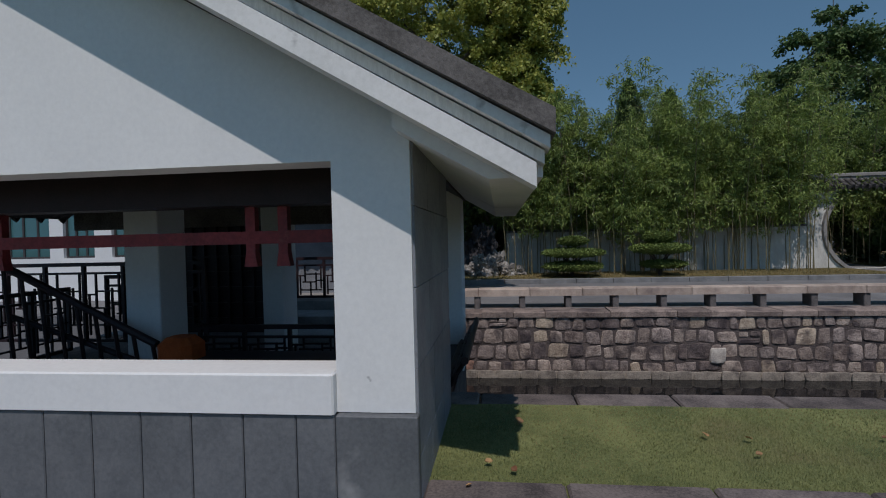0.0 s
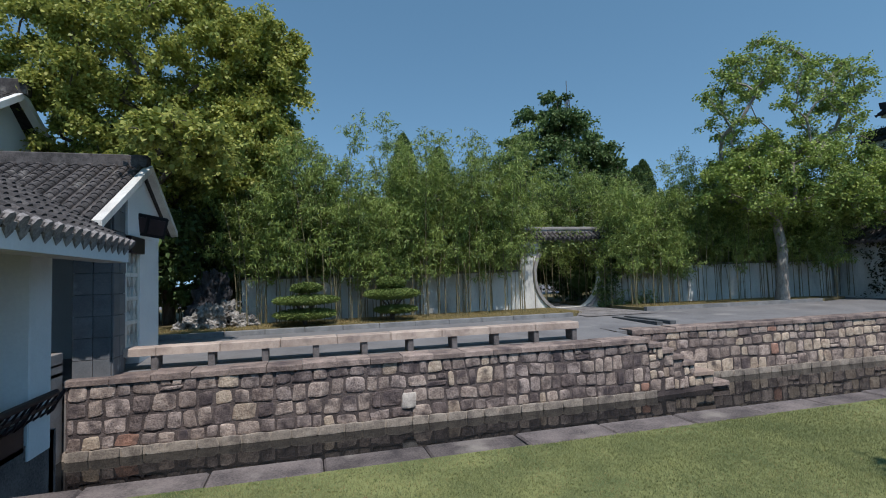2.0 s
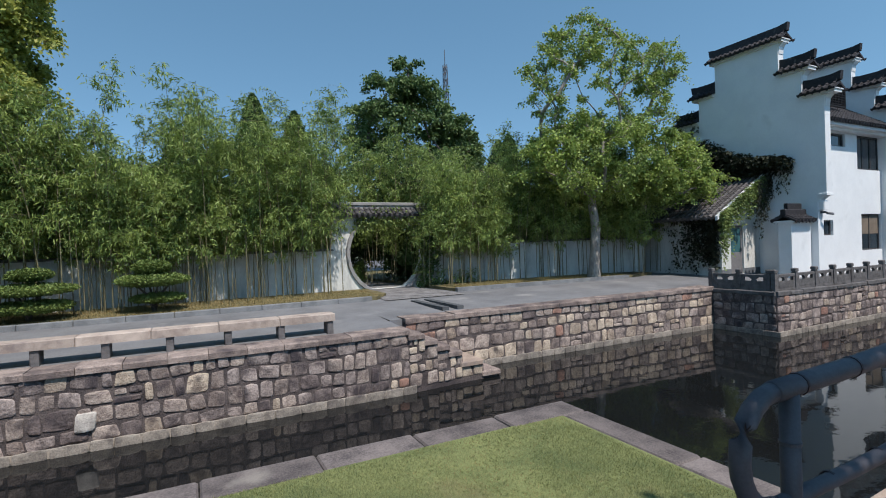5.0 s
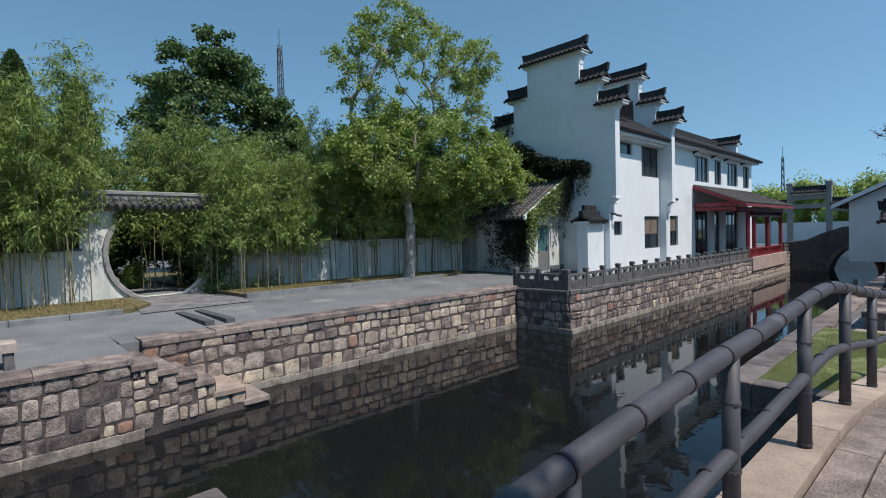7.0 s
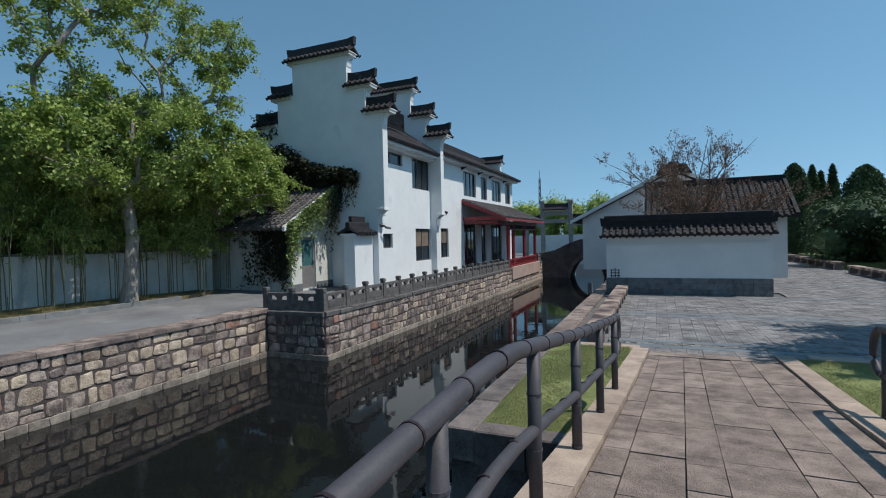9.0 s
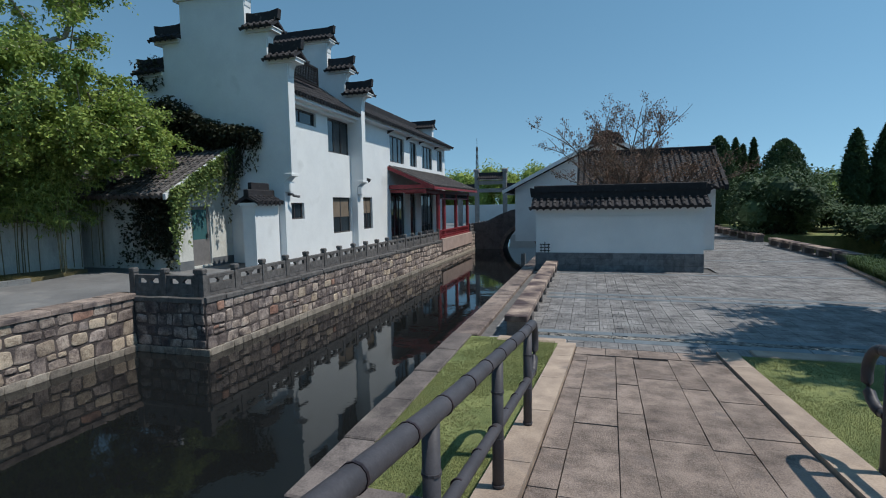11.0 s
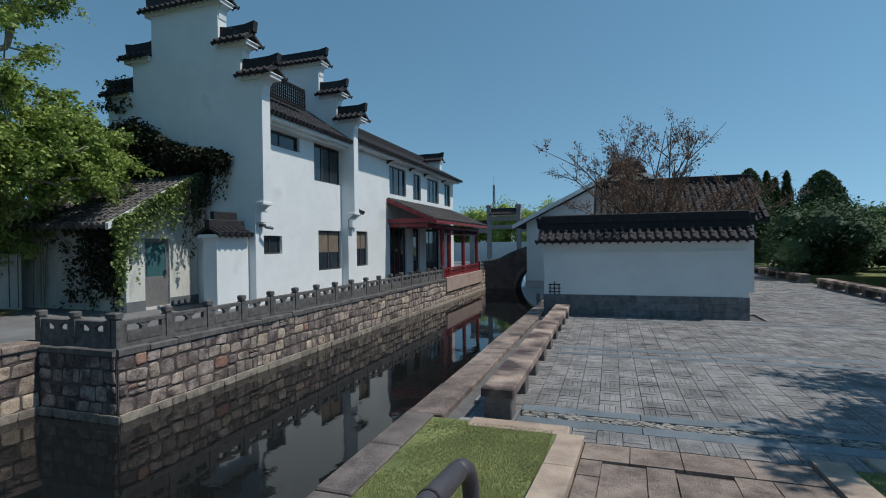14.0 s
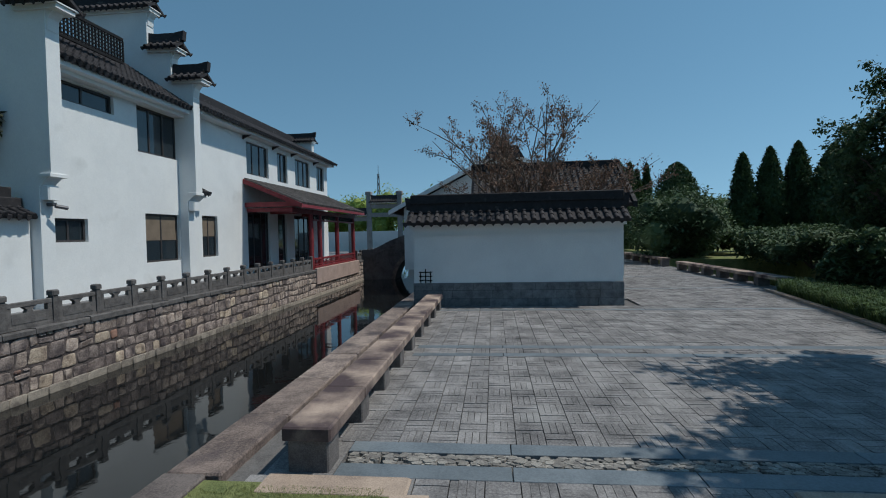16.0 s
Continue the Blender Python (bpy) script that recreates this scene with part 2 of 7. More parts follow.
M["blade"] = leafy("grass_blades", (0.30, 0.31, 0.135), (0.115, 0.15, 0.058), 0.6, 0.3, 0.6)
M["dryblade"] = leafy("dry_grass_blades", (0.36, 0.28, 0.13), (0.12, 0.13, 0.045), 0.7, 0.3, 0.6)
M["ground"] = mat("far_ground", (0.10, 0.115, 0.06), (0.06, 0.07, 0.04), 0.95, 0.3, 6, 0.3)
M["water"] = water_mat()
M["rail"] = mat("dark_painted_metal_rail", (0.066, 0.061, 0.070), (0.042, 0.039, 0.046), 0.56, 5, 90, 0.08, metal=0.0, spec=0.5, stain=(0.14, 0.13, 0.14), stain_scale=4, stain_amt=0.1)
M["fence"] = mat("dark_stone_balustrade", (0.15, 0.14, 0.136), (0.065, 0.06, 0.06), 0.8, 6, 60, 0.3, vary=0.12)
M["red"] = mat("dark_red_lacquer", (0.27, 0.035, 0.042), (0.15, 0.018, 0.024), 0.5, 4, 40, 0.12, stain=(0.27, 0.13, 0.11), stain_scale=5, stain_amt=0.08)
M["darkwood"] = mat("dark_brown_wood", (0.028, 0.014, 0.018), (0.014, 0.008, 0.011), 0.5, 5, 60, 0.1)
M["pink"] = mat("pinkish_concrete_slab", (0.44, 0.33, 0.29), (0.32, 0.24, 0.21), 0.9, 2, 50, 0.2)
M["winframe"] = mat("dark_aluminium_window_frame", (0.05, 0.045, 0.045), None, 0.45, 5, 60, 0.03)
M["greenframe"] = mat("grey_green_door_paint", (0.20, 0.19, 0.19), (0.15, 0.145, 0.145), 0.6)
M["glass"] = glass_mat("dark_window_glass", (0.018, 0.026, 0.032))
M["teal"] = glass_mat("teal_door_glass", (0.05, 0.13, 0.14))
M["curtain"] = mat("tan_blind", (0.20, 0.155, 0.115), (0.14, 0.11, 0.08), 0.8, 3, 40, 0.1)
M["bark"] = mat("grey_brown_bark", (0.165, 0.135, 0.11), (0.075, 0.06, 0.05), 0.95, 9, 60, 0.9, dist=0.03, stretch=(1, 1, 0.3))
M["palebark"] = mat("whitewashed_bark", (0.36, 0.33, 0.29), (0.15, 0.13, 0.115), 0.95, 8, 50, 0.9, dist=0.03, stretch=(1, 1, 0.4))
M["culm"] = mat("bamboo_culm", (0.23, 0.19, 0.11), (0.085, 0.08, 0.045), 0.5, 3, 30, 0.1, vary=0.3, island=True)
M["bamboo"] = leafy("bamboo_leaves", (0.33, 0.42, 0.115), (0.04, 0.085, 0.025), 0.42, 0.35, 0.6)
M["ginkgo"] = leafy("yellow_green_leaves", (0.46, 0.47, 0.12), (0.15, 0.21, 0.05), 0.5, 0.38, 0.5)
M["greenleaf"] = leafy("mid_green_leaves", (0.36, 0.45, 0.11), (0.095, 0.165, 0.045), 0.5, 0.35, 0.5)
M["darkleaf"] = leafy("dark_green_leaves", (0.11, 0.17, 0.055), (0.028, 0.055, 0.022), 0.6, 0.25, 0.5)
M["midleaf"] = leafy("deep_green_leaves", (0.15, 0.23, 0.075), (0.035, 0.07, 0.028), 0.55, 0.3, 0.5)
M["conifer"] = leafy("dark_conifer_needles", (0.080, 0.130, 0.056), (0.023, 0.047, 0.025), 0.7, 0.15, 0.5)
M["shrub"] = leafy("clipped_shrub_leaves", (0.21, 0.28, 0.075), (0.045, 0.08, 0.024), 0.55, 0.25, 0.6)
M["ivy"] = leafy("ivy_leaves", (0.26, 0.33, 0.10), (0.05, 0.085, 0.03), 0.55, 0.25, 0.55)
M["ivydark"] = leafy("dark_ivy_leaves", (0.055, 0.062, 0.036), (0.018, 0.021, 0.015), 0.7, 0.15, 0.5)
M["sparse"] = leafy("brown_red_sparse_leaves", (0.20, 0.125, 0.095), (0.085, 0.062, 0.042), 0.6, 0.35, 0.6)
M["rock"] = mat("dark_blue_grey_boulder", (0.075, 0.085, 0.105), (0.03, 0.034, 0.045), 0.9, 4, 40, 0.9, dist=0.03, stain=(0.20, 0.21, 0.22), stain_scale=3, stain_amt=0.2)
# rock tone lowered to carry the shade of the trees above
M["shaderock"] = mat("shade_dark_rock", (0.085, 0.082, 0.09), (0.02, 0.02, 0.022), 0.9, 4, 40, 0.9, dist=0.03)
M["limestone"] = mat("pale_garden_rock", (0.42, 0.40, 0.37), (0.075, 0.07, 0.065), 0.9, 5, 30, 0.9, dist=0.04)
M["redpaint"] = mat("faded_red_lettering", (0.19, 0.035, 0.05), (0.07, 0.03, 0.04), 0.8)
M["concrete"] = mat("dark_bridge_stone", (0.17, 0.15, 0.145), (0.07, 0.062, 0.06), 0.9, 2.5, 40, 0.5)
M["greystone"] = mat("grey_gateway_stone", (0.30, 0.29, 0.28), (0.20, 0.19, 0.185), 0.9, 3, 40, 0.3)
M["orange"] = mat("orange_cloth", (0.62, 0.13, 0.03), (0.45, 0.09, 0.02), 0.9, 8, 80, 0.1)
M["metal"] = mat("galvanised_mast_steel", (0.15, 0.15, 0.16), None, 0.5, metal=0.6)
M["black"] = mat("black_plastic", (0.016, 0.016, 0.018), None, 0.8, spec=0.2)

# ---- builders ----


class Shape:
    """Collects corners and faces for one mesh."""

    def __init__(self):
        self.v, self.f = [], []

    def add(self, verts, faces):
        k = len(self.v)
        self.v.extend(tuple(p) for p in verts)
        self.f.extend(tuple(i + k for i in q) for q in faces)
        return self

    def box(self, x0, x1, y0, y1, z0, z1, bevel=0.0):
        if bevel <= 0:
            return self.add([(x0, y0, z0), (x1, y0, z0), (x1, y1, z0), (x0, y1, z0), (x0, y0, z1), (x1, y0, z1), (x1, y1, z1), (x0, y1, z1)],
                            [(0, 3, 2, 1), (4, 5, 6, 7), (0, 1, 5, 4), (1, 2, 6, 5), (2, 3, 7, 6), (3, 0, 4, 7)])
        b = bevel
        c = lambda e, z: [(x0 + e, y0 + b, z), (x0 + b, y0 + e, z), (x1 - b, y0 + e, z), (x1 - e, y0 + b, z), (x1 - e, y1 - b, z), (x1 - b, y1 - e, z), (x0 + b, y1 - e, z), (x0 + e, y1 - b, z)]
        ring = c(0, z0) + c(0, z1 - b) + [(x0 + b, y0 + b * 1.5, z1), (x0 + b * 1.5, y0 + b, z1), (x1 - b * 1.5, y0 + b, z1), (x1 - b, y0 + b * 1.5, z1), (x1 - b, y1 - b * 1.5, z1), (x1 - b * 1.5, y1 - b, z1), (x0 + b * 1.5, y1 - b, z1), (x0 + b, y1 - b * 1.5, z1)]
        f = [tuple(range(7, -1, -1)), tuple(range(16, 24))]
        for r in (0, 8):
            f += [(r + i, r + (i + 1) % 8, r + 8 + (i + 1) % 8, r + 8 + i) for i in range(8)]
        return self.add(ring, f)

    def tube(self, pts, rad, n=10, caps=True):
        pts = [Vector(p) for p in pts]
        rad = rad if isinstance(rad, (list, tuple)) else [rad] * len(pts)
        k, vs, fs = len(pts), [], []
        for i, p in enumerate(pts):
            d = (pts[min(i + 1, k - 1)] - pts[max(i - 1, 0)]).normalized()
            side = d.cross(Vector((0, 0, 1))) if abs(d.z) < 0.95 else d.cross(Vector((1, 0, 0)))
            side.normalize()
            up = side.cross(d)
            vs += [p + (side * math.cos(a) + up * math.sin(a)) * rad[i] for a in (2 * math.pi * j / n for j in range(n))]
        for i in range(k - 1):
            fs += [(i * n + j, i * n + (j + 1) % n, (i + 1) * n + (j + 1) % n, (i + 1) * n + j) for j in range(n)]
        if caps:
            fs += [tuple(range(n - 1, -1, -1)), tuple((k - 1) * n + j for j in range(n))]
        return self.add(vs, fs)

    def prism(self, outline, axis, a, b):
        """An outline of (u, v) pushed from a to b along x or y (v is height)."""
        n = len(outline)
        at = (lambda u, v, w: (w, u, v)) if axis == "x" else ((lambda u, v, w: (u, w, v)) if axis == "y" else (lambda u, v, w: (u, v, w)))
        vs = [at(u, v, a) for u, v in outline] + [at(u, v, b) for u, v in outline]
        fs = [tuple(range(n)), tuple(range(2 * n - 1, n - 1, -1))] + [(i, n + i, n + (i + 1) % n, (i + 1) % n) for i in range(n)]
        return self.add(vs, fs)

    def mesh(self, name, material, origin=(0, 0, 0), smooth=False):
        me = bpy.data.meshes.new(name)
        o = Vector(origin)
        me.from_pydata([(p[0] - o.x, p[1] - o.y, p[2] - o.z) for p in self.v], [], self.f)
        if material:
            me.materials.append(material)
        if smooth:
            me.polygons.foreach_set("use_smooth", [True] * len(me.polygons))
        me.update()
        return me

    def tidy(self, me):
        bm = bmesh.new()
        bm.from_mesh(me)
        bmesh.ops.recalc_face_normals(bm, faces=bm.faces)
        bm.to_mesh(me)
        bm.free()


def thing(name, at, label="", category="", group="", kind=""):
    ob = new(name)
    ob.location = at
    ob.empty_display_size = 0.1
    return tagged(ob, label, category, group, kind)


BASE = {}


def base_of(ob):
    return BASE.get(ob.name, Vector(ob.location) if ob.parent is None else Vector((0, 0, 0)))


def part(name, s, material, parent, label="", smooth=False, tidy=True):
    """One mesh, given in world places, under a thing or under a part."""
    o = base_of(parent)
    me = s.mesh(name, material, o, smooth)
    if tidy and len(s.f) < 4000:
        s.tidy(me)
    ob = new(name, me)
    ob.parent = parent
    BASE[ob.name] = o
    return tagged(ob, label)


def shared(name, me, parent, m, label=""):
    """A piece on a mesh that others use too, at the world pose m."""
    ob = new(name, me)
    ob.parent = parent
    ob.matrix_basis = Matrix.Translation(-base_of(parent)) @ m
    return tagged(ob, label)


def solo(name, s, material, label="", category="", kind="", group="", smooth=False, tidy=True, at=(0, 0, 0)):
    me = s.mesh(name, material, at, smooth)
    if tidy and len(s.f) < 4000:
        s.tidy(me)
    ob = new(name, me)
    ob.location = at
    BASE[ob.name] = Vector(at)
    return tagged(ob, label, category, group, kind)


def lerp(a, b, t):
    return a + (b - a) * t


def profile(table, x):
    for (x0, z0), (x1, z1) in zip(table, table[1:]):
        if x <= x1:
            return lerp(z0, z1, max(0.0, min(1.0, (x - x0) / (x1 - x0))))
    return table[-1][1]


PATH_Z = [(-12, 0.24), (2, 0.28), (4.5, 0.36), (6.9, 0.52), (8, 0.57), (8.7, 0.64), (9.6, 0.71), (11.2, 0.785), (11.5, 0.785), (12, 0.735), (13, 0.62), (14.6, 0.45), (15.3, 0.375), (18.9, 0.09), (60, 0.09)]


def path_z(x):
    return profile(PATH_Z, x)


def path_left(x):
    return 1.58 - 0.042 * (x - 13)


def path_right(x):
    return -0.90 - 0.03 * (x - 15)

# ---- ground, water, lawns, paving bases ----
WATER_Z = -1.0
s = Shape()
s.add([(-900, -900, -1.9), (900, -900, -1.9), (900, 900, -1.9), (-900, 900, -1.9)], [(0, 1, 2, 3)])
solo("ground", s, M["ground"], "far ground of dull green earth", "ground", "structure")
s = Shape()
s.add([(-14, -40, WATER_Z), (90, -40, WATER_Z), (90, 11.2, WATER_Z), (-14, 11.2, WATER_Z)], [(0, 1, 2, 3)])
solo("water", s, M["water"], "dark still canal water with reflections", "water", "structure")


def bank(name, outline, z0, z1, material, label, cat="ground"):
    s = Shape()
    s.prism(outline, "z", z0, z1)
    return solo(name, s, material, label, cat, "structure")


# far side land: road, planting beds, quay
s = Shape()
for x0, x1, ya in ((-30, 9.4, 10.0), (9.4, 20.4, 11.05), (20.4, 60, 9.2)):
    yy = [ya, 12.0, 14.3, 14.3001]
    zz = [0.23 if x1 < 10 else 0.30, 0.32, 0.40, 0.40]
    s.add([(x0, yy[0], -1.8), (x1, yy[0], -1.8), (x0, yy[0], zz[0]), (x1, yy[0], zz[0]), (x0, yy[1], zz[1]), (x1, yy[1], zz[1]), (x0, yy[2], zz[2]), (x1, yy[2], zz[2]), (x0, 60, 0.40), (x1, 60, 0.40)],
          [(0, 1, 3, 2), (2, 3, 5, 4), (4, 5, 7, 6), (6, 7, 9, 8)])
solo("road", s, M["road"], "grey stone paved lane beside the canal", "road", "structure")
bank("bed_ground", [(-30, 14.45), (10.3, 14.45), (10.9, 15.3), (10.95, 30), (-30, 30)], 0.3, 0.50, M["drygrass"], "planting bed of dry yellow grass and soil")
bank("bed_ground", [(13.2, 15.0), (20.5, 14.7), (22.6, 15.2), (22.6, 30), (12.6, 30)], 0.3, 0.50, M["drygrass"], "planting bed of dry grass under bamboo")
s = Shape()
for x0, x1, y0, y1 in ((-30, 10.1, 14.27, 14.45), ):
    n = 40
    for i in range(n):
        a, b = lerp(x0, x1, i / n), lerp(x0, x1, (i + 1) / n)
        s.box(a + 0.004, b - 0.004, y0, y1, 0.3, 0.53, 0.012)
solo("kerb", s, M["bedkerb"], "low grey stone kerb along the planting bed", "kerb", "structure")
s = Shape()
for i in range(14):
    a, b = lerp(13.2, 20.6, i / 14), lerp(13.2, 20.6, (i + 1) / 14)
    ya, yb = lerp(14.85, 14.55, i / 14), lerp(14.85, 14.55, (i + 1) / 14)
    s.add([(a, ya, 0.3), (b - 0.006, yb, 0.3), (b - 0.006, yb + 0.18, 0.3), (a, ya + 0.18, 0.3), (a, ya, 0.53), (b - 0.006, yb, 0.53), (b - 0.006, yb + 0.18, 0.53), (a, ya + 0.18, 0.53)],
          [(0, 3, 2, 1), (4, 5, 6, 7), (0, 1, 5, 4), (1, 2, 6, 5), (2, 3, 7, 6), (3, 0, 4, 7)])
solo("kerb", s, M["bedkerb"], "low grey stone kerb beside the lane", "kerb", "structure")
s = Shape()
s.add([(10.4, 14.0, 0.412), (13.0, 14.0, 0.412), (12.55, 18.5, 0.47), (11.0, 18.5, 0.47)], [(0, 1, 2, 3)])
s.add([(11.0, 18.5, 0.47), (12.55, 18.5, 0.47), (12.55, 40, 0.47), (11.0, 40, 0.47)], [(0, 1, 2, 3)])
solo("gate_path", s, M["paver"], "pale paving leading through the moon gate", "pavement", "structure")

for x0, x1 in ((11.0, 11.18), (11.42, 11.6)):
    s = Shape()
    s.box(x0, x1, 11.6, 13.6, 0.30, 0.405)
    solo("drain_cover", s, M["slatejoint"], "dark slotted drain strip across the lane", "drain", "structure")

# near side: lawns, bank walls
LAWN_Z = 0.36
bank("lawn_ground", [(-0.6, 1.9), (8.45, 1.9), (8.45, 4.15), (-0.6, 4.15)], -1.8, LAWN_Z, M["grass"], "short green lawn beside the canal", "lawn")
bank("near_bank", [(-14, 1.7), (-0.6, 1.7), (-0.6, 4.15), (-14, 4.15)], -1.8, 0.30, M["slatejoint"], "bank under the pavilion")
bank("lawn_ground", [(14.6, 1.3), (19.15, 1.3), (19.15, 2.72), (14.6, 2.72)], -1.8, 0.11, M["grass"], "small green lawn beside the canal", "lawn")
bank("lawn_ground", [(14.6, -7.5), (18.9, -7.5), (18.9, -0.95), (14.6, -0.95)], -1.8, 0.11, M["grass"], "green lawn beside the ramp", "lawn")
bank("lawn_ground", [(-14, -14), (8.6, -14), (8.6, -0.9), (-14, -0.9)], -1.8, 0.20, M["grass"], "green lawn beside the path", "lawn")
bank("plaza_base", [(18.9, -7.6), (60, -7.6), (60, 2.75), (18.9, 2.75)], -1.8, 0.045, M["plazajoint"], "sand bed under the paved plaza", "pavement")
bank("far_lawn", [(42, -60), (140, -60), (140, -7.7), (42, -7.7)], -1.8, 0.3, M["grass"], "far lawn beyond the pond", "lawn")
bank("far_lawn", [(-14, -60), (41.9, -60), (41.9, -14), (-14, -14)], -1.8, 0.2, M["grass"], "far lawn behind the path", "lawn")

# path with a humped bridge
s = Shape()
xs = [-14 + i * 0.5 for i in range(67)]
for a, b in zip(xs, xs[1:]):
    b = min(b, 19.0)
    za, zb = path_z(a) - 0.03, path_z(b) - 0.03
    low_a = -1.8 if (b < 8.7 or a > 14.4) else za - 0.45
    low_b = -1.8 if (b < 8.7 or a > 14.4) else zb - 0.45
    la, lb, ra, rb = path_left(a) + 0.03, path_left(b) + 0.03, path_right(a) - 0.03, path_right(b) - 0.03
    s.add([(a, ra, low_a), (b, rb, low_b), (b, lb, low_b), (a, la, low_a), (a, ra, za), (b, rb, zb), (b, lb, zb), (a, la, za)],
          [(0, 3, 2, 1), (4, 5, 6, 7), (0, 1, 5, 4), (1, 2, 6, 5), (2, 3, 7, 6), (3, 0, 4, 7)])
path_base = solo("path_base", s, M["joint"], "joint bed under granite path slabs on the hump bridge", "pavement", "structure")

# canal kerbs of the near bank
def kerb_row(x0, x1, y0, y1, z, step, material, label, along="x", drop=0.35):
    k = thing("kerb", (x0, y0, z), label, "kerb", "", "structure")
    n = max(1, round((x1 - x0 if along == "x" else y1 - y0) / step))
    for i in range(n):
        s = Shape()
        j = random.uniform(-0.008, 0.008)
        if along == "x":
            a, b = lerp(x0, x1, i / n), lerp(x0, x1, (i + 1) / n)
            s.box(a + 0.005, b - 0.005, y0 + j, y1 + j, z - drop, z + random.uniform(-0.008, 0.008), 0.015)
        else:
            a, b = lerp(y0, y1, i / n), lerp(y0, y1, (i + 1) / n)
            s.box(x0 + j, x1 + j, a + 0.005, b - 0.005, z - drop, z + random.uniform(-0.008, 0.008), 0.015)
        part("kerb_stone", s, material, k)
    return k


kerb_row(-14, 8.72, 4.12, 4.46, 0.36, 0.8, M["kerb"], "grey stone kerb between lawn and canal")
kerb_row(-0.44, 3.4, 2.5, 2.79, 0.385, 0.85, M["kerb"], "grey stone kerb between path and lawn")
kerb_row(8.45, 8.72, 1.75, 4.11, 0.37, 1.1, M["kerb"], "grey stone kerb beside the side channel", "y")
kerb_row(14.45, 19.2, 2.72, 3.05, 0.13, 0.95, M["kerb"], "grey stone kerb between small lawn and canal")
kerb_row(19.2, 52, 2.62, 3.05, 0.12, 1.2, M["coping"], "worn granite coping at the plaza's canal edge")
kerb_row(14.42, 14.7, 1.62, 2.71, 0.13, 0.6, M["kerb"], "stone kerb end above the side channel", "y")
s = Shape()
s.box(-14, 8.70, 4.15, 4.40, -1.8, 0.02)
s.box(8.50, 8.68, -14, 4.39, -1.8, 0.02)
s.box(14.5, 52, 2.78, 3.0, -1.8, -0.2)
s.box(14.47, 14.68, -7.5, 2.78, -1.8, -0.2)
solo("bank_wall", s, M["concrete"], "dark stone bank wall above the water", "wall", "structure")

# ---- rubble retaining walls ----
def stone_meshes(count, prefix="stone"):
    """Field stones of unit size: uneven rounded blocks with a dressed, slightly hollowed or bulging face."""
    out = []
    for k in range(count):
        r = random.Random(k * 17 + 5)
        n = 14
        s = Shape()
        corner = [r.uniform(0.84, 1.04) for _ in range(4)]
        power = r.uniform(0.16, 0.29)
        skew, taper = r.uniform(-0.10, 0.10), r.uniform(-0.10, 0.10)
        wob = [r.uniform(-0.035, 0.035) for _ in range(n)]
        def ring(scale, depth):
            pts = []
            for j in range(n):
                a = 2 * math.pi * (j + 0.5) / n
                c, d = math.cos(a), math.sin(a)
                q = corner[(0 if d > 0 else 2) + (0 if c > 0 else 1)]
                f = lerp(1.0, q, min(1, 2.2 * abs(c * d))) * (1 + wob[j]) * scale * 0.5
                u, v = math.copysign(abs(c) ** power, c) * f, math.copysign(abs(d) ** power, d) * f
                pts.append((u * (1 + taper * v * 2) + skew * v, depth + r.uniform(-0.10, 0.10) * (depth < -0.2), v))
            return pts
        vs = ring(1.04, 0.4) + ring(1.0, -0.28) + ring(0.92, -0.50) + ring(0.60, -0.60) + [(0, -0.56 + r.uniform(-0.1, 0.08), 0)]
        fs = [(b * n + j, b * n + (j + 1) % n, (b + 1) * n + (j + 1) % n, (b + 1) * n + j) for b in range(3) for j in range(n)]
        fs += [(3 * n + j, 3 * n + (j + 1) % n, 4 * n) for j in range(n)]
        s.add(vs, fs)
        me = s.mesh(prefix, None)
        s.tidy(me)
        me.polygons.foreach_set("use_smooth", [True] * len(me.polygons))
        out.append((me, s))
    return out


STONES = {}
for key in ("stone", "stonewarm", "stonelight", "stonedark", "stonefoot", "stonered"):
    STONES[key] = []
    for me, s in stone_meshes(12):
        me.materials.append(M[key])
        STONES[key].append(me)
SHAPES = [s for _, s in stone_meshes(12)]
PENDING = []


